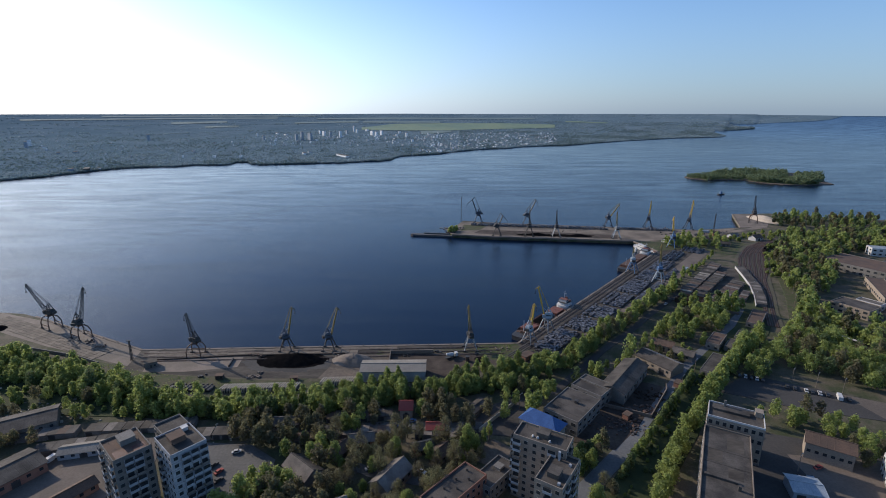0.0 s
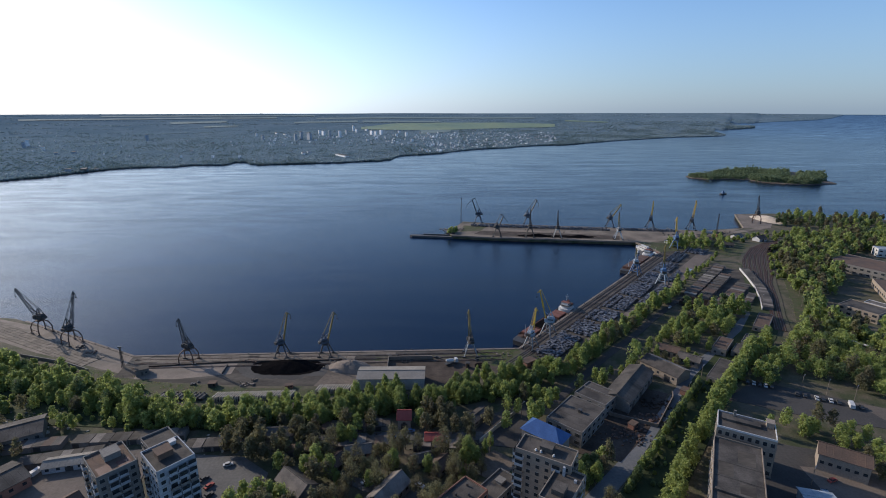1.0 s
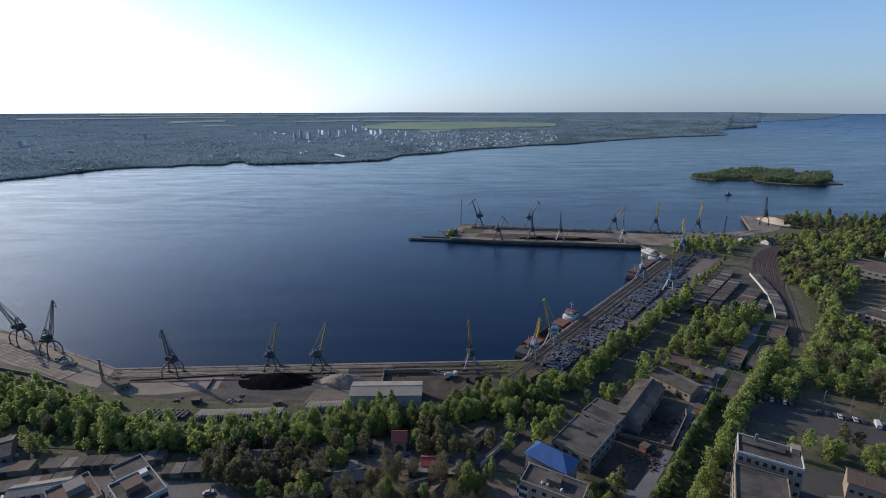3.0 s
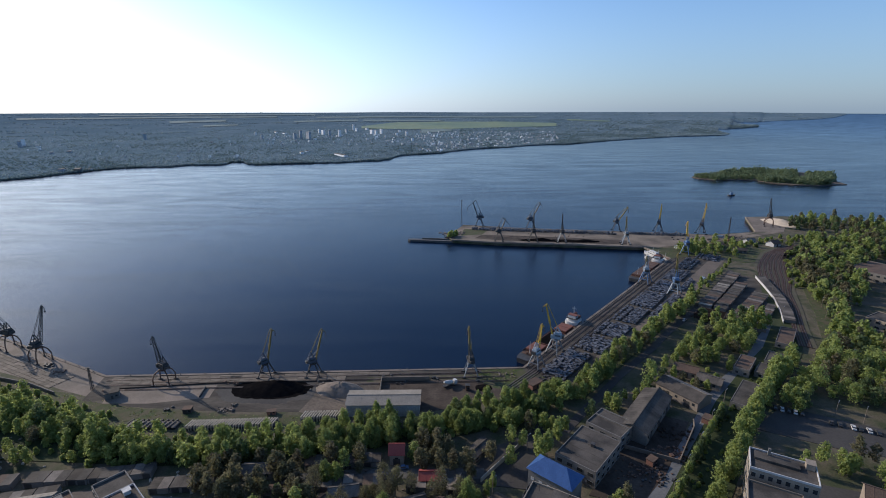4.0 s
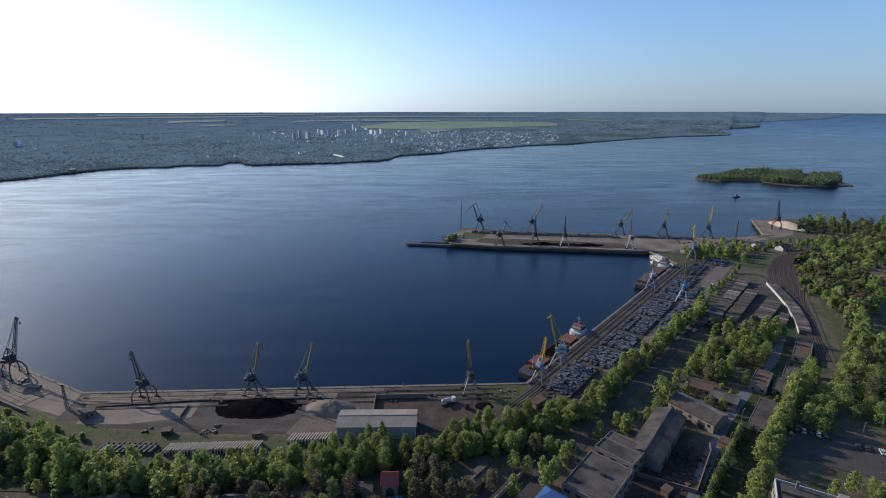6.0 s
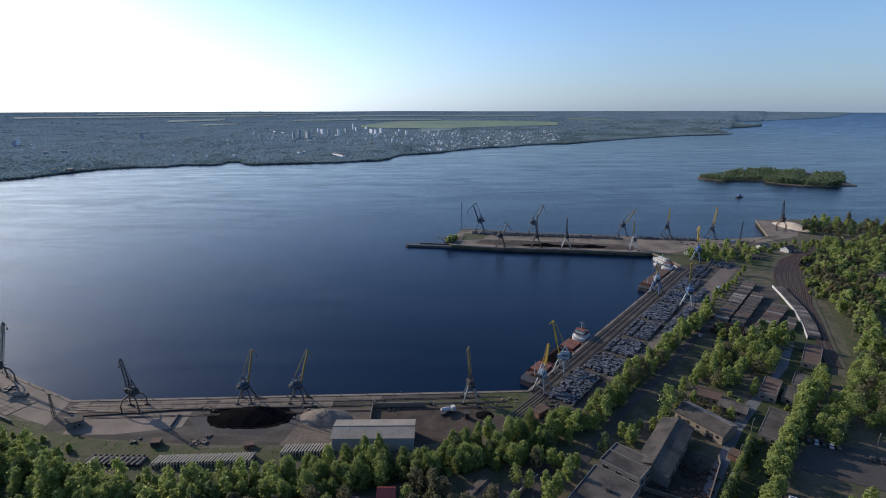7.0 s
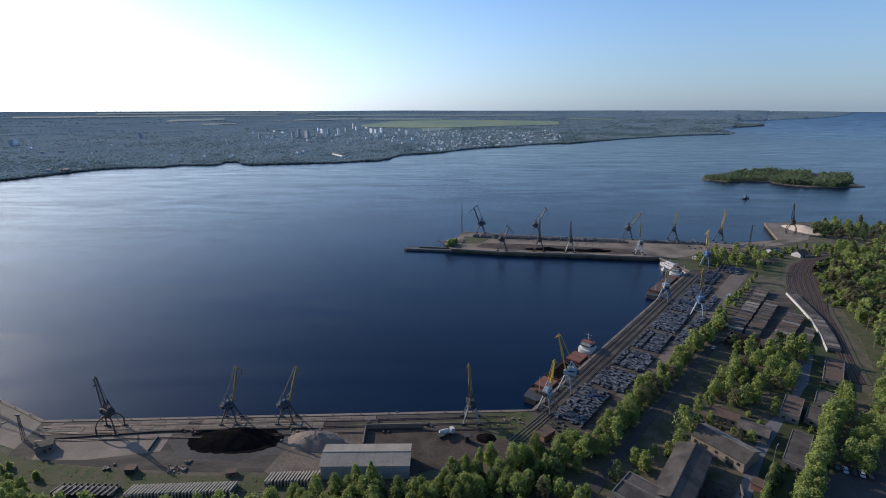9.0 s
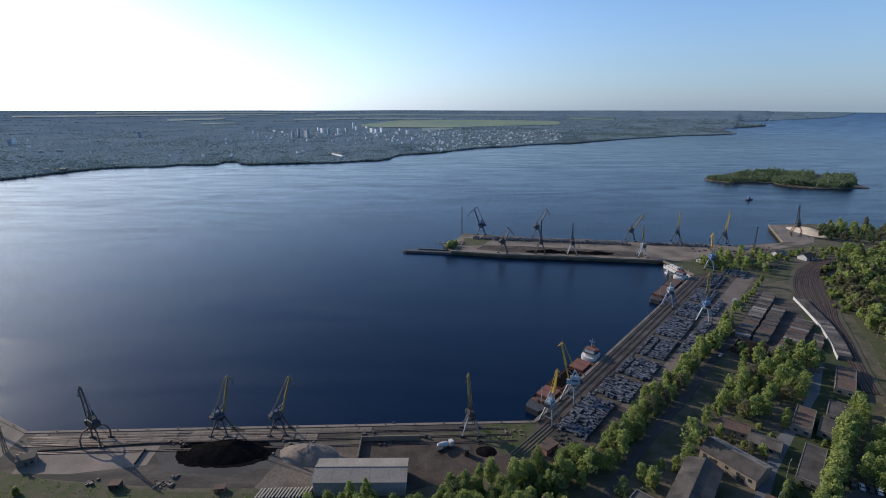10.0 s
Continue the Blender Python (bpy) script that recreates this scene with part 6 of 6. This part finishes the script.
NO_TREES = [strip([(-40, 198), (-20, 205), (13, 200)], 7), strip([(x + 1.5, y - 3) for x, y in PIPE], 8), strip(ROAD_D, 8), strip(ROAD_M, 7), strip([(238, 320), (269.5, 380), (293, 420)], 10), [(256, 345), (274, 375), (290, 405), (299, 402), (284, 374), (264, 345)],
            [a for a in CURVE_L] + [a for a in reversed(CURVE_R)]]
# shore belt, from the far side of the promenade to the slanting quay
grove([(-330, 296), (-262, 276), (-205, 256), (-165, 240), (-150, 231), (-120, 228), (-72, 229), (-44, 236), (-36, 243), (-4, 244), (36, 257), (64, 270), (72, 262), (52, 242), (15, 232), (-23, 224), (-50, 216), (-99, 211), (-121, 209), (-160, 220), (-190, 232), (-240, 246), (-330, 262)],
      5.0, BROAD * 5 + DARK + SHRUB * 2 + POPLAR, 1, 0.75, 1.2, 0.03)
grove([(-262, 274), (-165, 239), (-120, 228), (-72, 229), (-44, 236), (-4, 243), (36, 256), (62, 268), (52, 243), (15, 233), (-23, 225), (-99, 212), (-160, 222), (-240, 248)], 4.6, SHRUB, 32, 0.8, 1.4, 0.15, 1.0)
grove([D(-12, 32), D(20, 35), D(60, 37), D(120, 42), D(175, 47), D(175, 53), D(100, 54), D(40, 51), D(-12, 48)], 4.0, BROAD + BROAD + POPLAR + SHRUB + OLIVE[:1], 2, 0.7, 1.1)
tree_row([D(175, 47), D(240, 48), D(300, 50)], 7.5, POPLAR + SHRUB * 2, 3, 2.0, 0.6, 1.1)
# between the service road and the lane
grove([(140, 302), (162, 330), (196, 372), (214, 366), (236, 358), (226, 344), (200, 316), (176, 306), (152, 292)], 6.8, BROAD * 2 + DARK + POPLAR + OLIVE[:1], 4, 0.7, 1.15, 0.24)
grove([(60, 238), (82, 254), (118, 280), (124, 268), (100, 254), (72, 230)], 6.0, BROAD + DARK + SHRUB, 5, 0.6, 0.9, 0.5)
grove([(112, 262), (150, 300), (172, 306), (196, 330), (214, 352), (226, 350), (196, 306), (150, 266), (134, 252)], 7.0, SHRUB * 2 + OLIVE + BROAD, 24, 0.6, 0.95, 0.4, 1.0)
grove([(30, 206), (52, 232), (60, 240), (50, 244), (24, 222), (14, 214)], 6.5, BROAD + OLIVE, 25, 0.7, 1.0, 0.3, 1.0)
grove([(96, 256), (120, 284), (148, 316), (168, 334), (172, 318), (150, 298), (124, 270), (106, 252)], 6.0, BROAD * 2 + DARK + SHRUB, 33, 0.6, 0.95, 0.4, 1.5)
rng = np.random.default_rng(44)
for x, y, k in ((115.5, 276, 1.3), (89.5, 253, 0.95), (130.5, 280, 0.85), (155, 297, 0.95), (44, 220, 1.0), (97, 262, 0.6), (122, 285, 0.8), (140, 297, 0.8)):
    plant(x, y, BROAD[2:3] if k > 1.2 else BROAD + POPLAR, rng, k, k + 0.02)
grove([(250, 540), (300, 585), (345, 575), (330, 540), (280, 530)], 9, WOOD + SHRUB, 28, 0.6, 0.9, 0.35, 2.0)
grove([(296, 560), (400, 600), (440, 605), (400, 560), (352, 556)], 8, SHRUB, 29, 0.8, 1.3, 0.4, 2.0)
grove([(300, 430), (316, 430), (350, 500), (372, 540), (360, 545), (336, 506)], 5, SHRUB, 30, 0.6, 1.1, 0.45, 1.0)
grove([(-262, 276), (-205, 254), (-165, 246), (-160, 250), (-200, 262), (-250, 282)], 4.2, SHRUB, 31, 0.4, 0.9, 0.4, 1.0)
grove([(-250, 246), (-190, 230), (-130, 217), (-128, 211), (-200, 215), (-256, 226)], 6.0, SHRUB * 2 + BROAD + OLIVE[:1], 37, 0.55, 1.0, 0.3, 1.0)
# hedges along the cutting
tree_row([(74, 172), (92, 192), (111, 215), (130, 237), (142, 250)], 1.5, POPLAR + DARK, 6, 0.45, 0.42, 0.62)
tree_row([(44, 214), (56, 230), (68, 246)], 5.0, POPLAR, 26, 1.0, 0.85, 1.1)
grove(strip([(72, 146), (84, 160), (106, 189), (134, 222), (156, 246), (182, 274), (214, 304)], 5), 4.2, BROAD * 3 + POPLAR, 7, 0.65, 1.1, 0.05, 0.8)
tree_row([(146, 238), (162, 254), (180, 272), (200, 290)], 5.4, BROAD, 36, 1.6, 0.95, 1.4)
grove(strip([(176, 252), (186, 260), (198, 271), (244, 312)], 9), 5.2, BROAD + BROAD + DARK, 35, 0.75, 1.15, 0.2)
grove(strip([(62, 142), (95, 184), (131, 226), (156, 256), (184, 284), (214, 312)], 13), 3.4, SHRUB + UNDER, 23, 0.25, 0.5, 0.5, 0.5)
# the large wood by the railway and along the far shore
grove([(202, 272), (228, 299), (258, 332), (289, 379), (301, 405), (318, 440), (342, 484), (366, 528), (404, 552), (412, 572), (440, 590), (560, 580), (560, 500), (470, 512), (425, 500), (372, 440), (318, 385), (300, 372), (280, 330), (300, 300), (350, 300), (400, 260), (330, 220), (240, 230), (214, 252)],
      7.6, WOOD * 2 + OLIVE + DARK, 8, 0.8, 1.25, 0.05)
grove([(440, 640), (480, 700), (510, 708), (560, 684), (620, 670), (760, 655), (760, 560), (600, 550), (540, 575)], 10.5, WOOD + DARK * 2 + OLIVE, 9, 0.7, 1.15, 0.22)
grove([(560, 560), (760, 560), (900, 300), (560, 300), (470, 380), (470, 500)], 13, WOOD + DARK, 10, 0.8, 1.2, 0.2)
grove([(255, 520), (250, 545), (275, 560), (310, 572), (322, 545), (300, 512)], 8.5, WOOD + POPLAR, 12, 0.6, 1.0, 0.35)
# town gardens
grove([(-100, 212), (-50, 216), (0, 226), (20, 200), (18, 150), (-20, 120), (-70, 130), (-72, 160), (-70, 184), (-96, 196)], 5.4, OLIVE * 5 + BROAD, 13, 0.7, 1.15, 0.3, 0.9)
grove([(-82, 168), (-60, 172), (-52, 140), (-84, 140)], 6.0, BROAD, 14, 0.9, 1.25)
grove([(10, 196), (24, 200), (20, 186), (8, 184)], 6.0, POPLAR + BROAD, 15, 0.7, 0.9)
grove([(56, 158), (60, 186), (72, 190), (78, 184), (66, 158)], 5.0, BROAD + OLIVE, 34, 0.7, 1.0, 0.15)
grove([(54, 178), (64, 190), (76, 182), (62, 160)], 5.0, BROAD + DARK, 16, 0.7, 0.95)
grove([(150, 214), (176, 220), (200, 206), (214, 196), (190, 186), (176, 200), (156, 206)], 7.0, BROAD + OLIVE, 17, 0.7, 1.0, 0.25)
grove([(178, 186), (196, 190), (190, 170), (178, 172)], 6.0, OLIVE + BROAD, 18, 0.8, 1.0)
grove([(-330, 250), (-250, 224), (-196, 214), (-215, 196), (-330, 190)], 8.0, SHRUB * 2 + BROAD + OLIVE, 19, 0.6, 1.0, 0.3)
grove([(-212, 196), (-186, 198), (-180, 186), (-200, 178)], 6.0, OLIVE, 20, 0.7, 0.95, 0.1)
grove([(-330, 190), (-215, 180), (-200, 60), (-330, 60)], 9.0, OLIVE + BROAD, 21, 0.8, 1.1, 0.3)
grove([(8, 604), (18, 604), (22, 616), (12, 616)], 5.0, SHRUB, 22, 1.3, 1.6)

for leaf, bits in JOINED.items():
    n0, vs, fs = 0, [], []
    for v, f in bits:
        vs.append(v)
        fs.append(f + n0)
        n0 += len(v)
    key = [k for k in M if M[k].name == leaf][0]
    tagged(new("woodland", mesh_np("woodland", np.concatenate(vs), np.concatenate(fs), key)), {"leaf": "mass of fresh green trees in the woods and belts", "leafdark": "mass of dark green trees in the woods", "leafolive": "mass of thinly leaved olive-brown trees"}.get(key, "mass of trees"), "woods", kind="stuff")
for src in BROAD + POPLAR + DARK + OLIVE + WOOD + SHRUB + UNDER:
    if src.name not in used_tree:
        for o in (*src.children, src):
            bpy.data.objects.remove(o)


# ---- far woods and the island ----
def clumps(name, places, material, label, seed, category="woods", flat=0.38):
    """Many low tree crowns as one mesh; places are (x, y, z, radius)."""
    rng = np.random.default_rng(seed)
    p = np.array(places)
    n, k = len(p), 9
    r = p[:, 3][:, None, None]
    d = rng.normal(size=(n, k, 3))
    d /= np.linalg.norm(d, axis=2)[:, :, None]
    at = p[:, None, :3] + d * rng.uniform(0.35, 1.0, (n, k, 1)) * r * np.array((1.0, 1.0, flat)) + np.array((0, 0, 0.4)) * r
    facing = d + np.array((0, 0, 0.7)) + 0.4 * rng.normal(size=(n, k, 3))
    u = np.cross(facing, rng.normal(size=(n, k, 3)))
    u /= np.linalg.norm(u, axis=2)[:, :, None]
    v = np.cross(facing, u)
    v /= np.linalg.norm(v, axis=2)[:, :, None]
    u, v = u * r * 0.46, v * r * 0.68
    tri = np.stack((at - u, at + u, at + v), 2).reshape(-1, 3)
    ob = new(name, mesh_np(name, tri, np.arange(len(tri)).reshape(-1, 3), material))
    return tagged(ob, label, category, kind="stuff")


def far_place(a, r):
    return r * math.sin(radians(a)), 45 + r * math.cos(radians(a)), far_z(r, a, 1) + rise(r)


# fields of the far plain: bearing, near and far distance at points along each, with material and label
FIELDS = [([(-9.1, 3600, 3790), (-5.3, 3519, 4056), (1.1, 3511, 4093), (7.4, 3668, 4101), (12.7, 3781, 3993)], "field", "bright yellow-green rape field on the plain"),
          ([(-2.4, 3123, 3490), (1.1, 3355, 3490)], "field2", "pale green field below the rape field"), ([(13.8, 4196, 4272), (18.3, 4116, 4174)], "field", "thin yellow field near the skyline"),
          ([(-16.3, 4088, 4180), (-9.4, 4150, 4262)], "field2", "pale green field on the plain"), ([(-25.3, 3871, 3970), (-22, 3923, 4001)], "field2", "small pale green field on the plain"),
          ([(-8.9, 4134, 4242), (-0.2, 4110, 4215)], "field2", "green field on the far plain"), ([(-13.9, 4386, 4470), (10.5, 4380, 4480)], "field2", "long green field near the skyline"),
          ([(-28.3, 4121, 4240), (-23.1, 4198, 4306)], "field2", "pale field on the hazy plain"), ([(-40, 4420, 4490), (-18, 4440, 4510)], "field2", "green field near the skyline, coloured for haze"), ([(-34, 4580, 4640), (-14, 4570, 4640)], "field2", "green field near the skyline")]


def in_field(a, r, field):
    rows = field[0]
    if not rows[0][0] <= a <= rows[-1][0]:
        return False
    near, far = (float(np.interp(a, [q[0] for q in rows], [q[k] for q in rows])) for k in (1, 2))
    return near - 6 < r < far + 6


rng = np.random.default_rng(5)
places = []
for i in range(34000):
    a = rng.uniform(-50, 30)
    r0 = shore(a)
    u = rng.uniform() ** 1.7
    r = r0 + 5 + (3450 - r0 if r0 < 2700 else 750) * u
    dens = 0.62 + 0.9 * noise.noise((r * 0.004, a * 0.35, 0))
    if (u > 0.01 and rng.uniform() > dens + 0.3) or any(in_field(a, r, f) for f in FIELDS):
        continue
    if inlet(a, r):
        continue
    x, y, z = far_place(a, r)
    places.append((x, y, z, rng.uniform(2.2, 3.8) * (1.25 if noise.noise((r * 0.01, a * 0.8, 6)) > 0.1 else 0.9)))
for i in range(2200):
    a = rng.uniform(-46, 32)
    x, y, z = far_place(a, shore(a) + rng.uniform(2, 22))
    places.append((x, y, z, rng.uniform(2.4, 5.0)))
for i in range(9000):
    a = rng.uniform(2, 32)
    r = shore(a) + 6 + rng.uniform() ** 1.4 * (4250 - shore(a))
    if r > shore(a) + 5 and not inlet(a, r) and noise.noise((r * 0.006, a * 0.5, 2)) > -0.2 and not any(in_field(a, r, f) for f in FIELDS):
        x, y, z = far_place(a, r)
        places.append((x, y, z, rng.uniform(3.6, 7.0)))
thick = [noise.noise((x * 0.004, y * 0.0025, 9)) > 0.12 or noise.noise((x * 0.012, y * 0.009, 3)) > 0.25 for x, y, z, r in places]
clumps("far_woods", [p for p, t in zip(places, thick) if not t], "leaffar", "blue-green gardens and groves on the far bank, coloured for haze", 1, "woods", 0.4)
clumps("far_woods", [p for p, t in zip(places, thick) if t], "leafthick", "darker woods on the far bank, coloured for haze", 8, "woods", 0.45)
places = []
for i in range(4200):
    a = rng.uniform(-48, 37)
    band = rng.choice((3420, 3500, 3640, 3820, 4020, 4130, 4290, 4420, 4560, 4680))
    r = band + 40 * math.sin(a * 0.5 + band) + rng.uniform(-12, 12)
    if r > shore(a) + 20 and not inlet(a, r) and noise.noise((a * 0.25, band * 0.01, 0)) > -0.2 and not any(in_field(a, r, f) for f in FIELDS):
        x, y, z = far_place(a, r)
        places.append((x, y, z, rng.uniform(4, 8)))
clumps("far_tree_lines", places, "leaffar", "thin dark tree lines between far fields, coloured for haze", 2, "woods", 0.4)

ISLAND = [(577, 1174), (579, 1145), (603, 1118), (657, 1127), (690, 1109), (698, 1075), (709, 1059), (724, 1043), (764, 1036), (798, 1043), (838, 1050), (850, 1092), (890, 1150), (905, 1200), (885, 1262), (800, 1275), (700, 1250), (610, 1214)]
tagged(link_mesh("island_ground", prism(ISLAND, -3, 1.2), "pale"), "sandy low island shore in the river", "island", kind="structure")
isle_v, isle_f = [], []
isle_rng = np.random.default_rng(19)
SHELLS = [crown_arrays(isle_rng, 1.0, 1.0, 0.02, 9, 15, 0.10) for i in range(5)]
for i in range(2600):
    x, y = isle_rng.uniform(577, 905), isle_rng.uniform(1036, 1275)
    beach = 672 < x < 738 and y < 1090 - (x - 672) * 0.45
    spit = x > 806 and y < 1084
    gap = abs(x - 836 - (y - 1180) * 0.66) < 11 and y > 1120
    if not inside(720 + (x - 720) * 1.02, 1150 + (y - 1150) * 1.03, ISLAND) or spit or beach or gap:
        continue
    h = (6.5 + 2.0 * max(0.0, min(1.0, (x - 640) / 90)) + 7 * noise.noise((x * 0.022, y * 0.022, 4))) * isle_rng.uniform(0.7, 1.2)
    v, f = SHELLS[i % 5]
    q = isle_rng.uniform(0, 6.28)
    v = np.array(v) @ np.array(((math.cos(q), math.sin(q), 0), (-math.sin(q), math.cos(q), 0), (0, 0, 1)))
    wide = max(5.0, h * isle_rng.uniform(0.9, 1.35))
    isle_f.append(np.array(f))
    isle_v.append(v * np.array((wide, wide, max(3.0, h))) + np.array((x, y, 1.0)))
starts = np.cumsum([0] + [len(v) for v in isle_v[:-1]])
isle_f = [f + n0 for f, n0 in zip(isle_f, starts)]
tagged(new("island_trees", mesh_np("island_trees", np.concatenate(isle_v), np.concatenate(isle_f), "leafisle")), "dense green trees covering the low island", "trees", kind="stuff")


# tufts and weeds on the verges
places = []
for poly, n in (([(-200, 270), (-150, 255), (-104, 250), (-60, 249), (-46, 246), (-46, 241), (-120, 240), (-150, 244), (-190, 250), (-230, 262), (-262, 280)], 2600), ([(20, 283), (26, 293), (49, 294), D(0, 4), D(0, 12), (62, 282), (40, 270), (30, 274)], 900),
                ([(258, 347), (280, 380), (301, 416), (327, 462), (320, 436), (300, 402), (270, 345)], 900), ([D(95, 40), D(330, 40), D(332, 46), D(200, 47), D(120, 43)], 700), ([(84, 254), (108, 280), (150, 322), (160, 316), (150, 296), (118, 268), (96, 246)], 900),
                ([QUAY_R, (228, 557), (262, 556), (300, 575), (330, 570), (350, 545), (335, 510), (300, 500)], 1200), ([(196, 388), (214, 368), (238, 360), (226, 344), (176, 310), (160, 320)], 600)):
    xs, ys = [q[0] for q in poly], [q[1] for q in poly]
    for i in range(n):
        x, y = rng.uniform(min(xs), max(xs)), rng.uniform(min(ys), max(ys))
        if inside(x, y, poly) and noise.noise((x * 0.09, y * 0.09, 7)) > -0.15:
            places.append((x, y, G + 0.03, rng.uniform(0.15, 0.42)))
clumps("grass_tufts", places, "leaf", "rough tufts and weeds on the verges", 6, "grass", 0.5)

# ---- far town and fields ----
def far_patch(rows, material, label):
    a0, a1 = rows[0][0], rows[-1][0]
    verts, faces = [], []
    for i in range(33):
        a = a0 + (a1 - a0) * i / 32
        r0, r1 = (float(np.interp(a, [q[0] for q in rows], [q[k] for q in rows])) for k in (1, 2))
        for k in range(9):
            x, y, z = far_place(a, r0 + (r1 - r0) * k / 8 + 6 * math.sin(a * 2.1 + k))
            verts.append((x, y, z + 2.5))
    for i in range(32):
        for j in range(8):
            faces.append((i * 9 + j, i * 9 + j + 1, (i + 1) * 9 + j + 1, (i + 1) * 9 + j))
    return tagged(new("field", mesh_np("field", verts, faces, material, True)), label, "field", kind="structure")


for rows, material, label in FIELDS:
    far_patch(rows, material, label)


def tower_block(a, r, l, w, h, rot, wall, label):
    x, y, z = far_place(a, r)
    root = empty("apartment_building", label, "apartment building", "far apartment buildings", pose(x, y, z - 1, 0, 0, rot))
    b = part("wall", boxes([((0, 0, 0), (w, l, h))]), wall, root)
    part("roof", boxes([((0, 0, h), (w + 0.6, l + 0.6, 0.8))]), "slate", root)
    for k in range(max(2, int(h / 6))):
        if h > 15:
            part("window_row", boxes([((0, 0, 3 + 6 * k), (w + 0.3, l + 0.3, 0.8))]), "farblock", b)


rng = np.random.default_rng(9)
for a, r, l, h, k in ((-13.71, 3274, 15, 23, 1), (-13.3, 3034, 28, 28, 1), (-12.63, 2895, 10, 30, 0), (-11.53, 2763, 10, 38, 1), (-10.77, 3250, 22, 22, 0), (-9.96, 3454, 12, 40, 1), (-9.65, 3350, 15, 23, 1), (-8.52, 3497, 28, 12, 1),
                      (-7.97, 3050, 28, 28, 1), (-7.5, 2980, 17, 27, 1), (-6.9, 3106, 21, 29, 1), (-5.18, 2966, 10, 14, 1), (-4.86, 3274, 11, 15, 1), (-4.04, 2832, 10, 26, 1), (-16.33, 2603, 21, 30, 0), (-15.73, 2595, 15, 42, 0),
                      (-14.89, 2585, 36, 36, 0), (-20.35, 3075, 14, 21, 1), (-19.76, 2655, 12, 24, 0), (-18.27, 3324, 61, 8, 1), (-17.41, 3206, 44, 7, 1), (-30.62, 2848, 23, 29, 0), (-39.93, 2644, 12, 30, 1), (-40.21, 2574, 12, 24, 0),
                      (-11.53, 1693, 87, 6, 1), (-15.75, 1793, 21, 8, 1), (-15.14, 1863, 11, 5, 1), (-36.51, 1563, 34, 7, 2), (-37.72, 1573, 16, 7, 0), (-35.52, 1572, 9, 5, 1), (-38.95, 2526, 15, 6, 1), (-38.15, 2165, 20, 6, 0),
                      (-36.83, 2187, 35, 6, 0), (-3.39, 2409, 8, 14, 1), (-8.49, 2433, 8, 11, 1)):
    wall = ("farblock", "farwhite", "sand")[k]
    tower_block(a, r, l, rng.uniform(9, 13), h, rng.uniform(24, 40), wall, ("grey" if k == 0 else "pale") + (" multi-storey building far across the river" if h > 15 else " low works building on the far bank"))

# low white houses of the far settlement, too many and too small to tell apart
hv, hf = [], []
for i in range(520):
    u = rng.uniform()
    if u < 0.66:
        a = rng.uniform(-3, 13)
        r = shore(a) + 25 + rng.uniform() ** 1.2 * (3250 - shore(a))
    elif u < 0.92:
        a = rng.uniform(-20, 0)
        r = rng.uniform(2150, 3100)
    else:
        a = rng.uniform(-46, -18)
        r = rng.uniform(1720, 3100)
    x, y, z = far_place(a, r)
    s, h, t = rng.uniform(5, 9), rng.uniform(3.5, 6), rng.uniform(0, math.pi)
    c, q = math.cos(t) * s / 2, math.sin(t) * s / 2
    n0 = len(hv)
    for zz in (z, z + h + 2):
        hv += [(x + c - q * 0.7, y + q + c * 0.7, zz), (x - c - q * 0.7, y - q + c * 0.7, zz), (x - c + q * 0.7, y - q - c * 0.7, zz), (x + c + q * 0.7, y + q - c * 0.7, zz)]
    hv += [(x + c, y + q, z + h + 2), (x - c, y - q, z + h + 2)]
    hf += [tuple(n0 + k for k in f) for f in ((0, 1, 5, 4), (1, 2, 6, 5), (2, 3, 7, 6), (3, 0, 4, 7), (4, 5, 9, 8), (6, 7, 8, 9), (5, 6, 9), (7, 4, 8))]
houses = new("far_houses", mesh_np("far_houses", hv, hf, "farhouse"))
tagged(houses, "small white houses of the settlement on the far bank", "houses", kind="stuff")

# ---- concrete slabs of the quays ----
def slab_mesh(l, w):
    bm = bmesh.new()
    add_box(bm, (0, 0, 0), (l, w, 0.24), 0, 0.992)
    me = bpy.data.meshes.new("slab")
    bm.to_mesh(me)
    bm.free()
    me.materials.append(M["slab"])
    return me


rs = random.Random(21)


def lay_slabs(name, origin, rot, nx, ny, l, w, label, missing=0.06):
    """A field of concrete slabs, each a piece of its own, some missing or sunk."""
    root = empty(name, label, "paving", "", pose(origin[0], origin[1], G, 0, 0, rot))
    root["kind"] = "structure"
    me = slab_mesh(l - 0.16, w - 0.14)
    for i in range(nx):
        for j in range(ny):
            if rs.random() < missing:
                continue
            ob = new("slab", me)
            ob.parent = root
            ob.matrix_basis = pose((i + 0.5) * l, -(j + 0.5) * w, rs.uniform(-0.04, 0.05), rs.gauss(0, 0.3), rs.gauss(0, 0.2), rs.gauss(0, 0.5))


A_Q = math.degrees(math.atan2(QUAY_C[1] - QUAY_L[1], QUAY_C[0] - QUAY_L[0]))
lay_slabs("slab_paving", (-184, 285.4), A_Q, 26, 2, 6, 1.7, "worn concrete slabs along the quay edge")
lay_slabs("slab_paving", (-182, 281.4), A_Q, 24, 3, 5.4, 1.5, "worn concrete slabs between the crane rails", 0.14)
lay_slabs("slab_paving", (-320, 340.5), -25.5, 25, 6, 5.0, 2.3, "sandy concrete slabs of the promenade", 0.05)
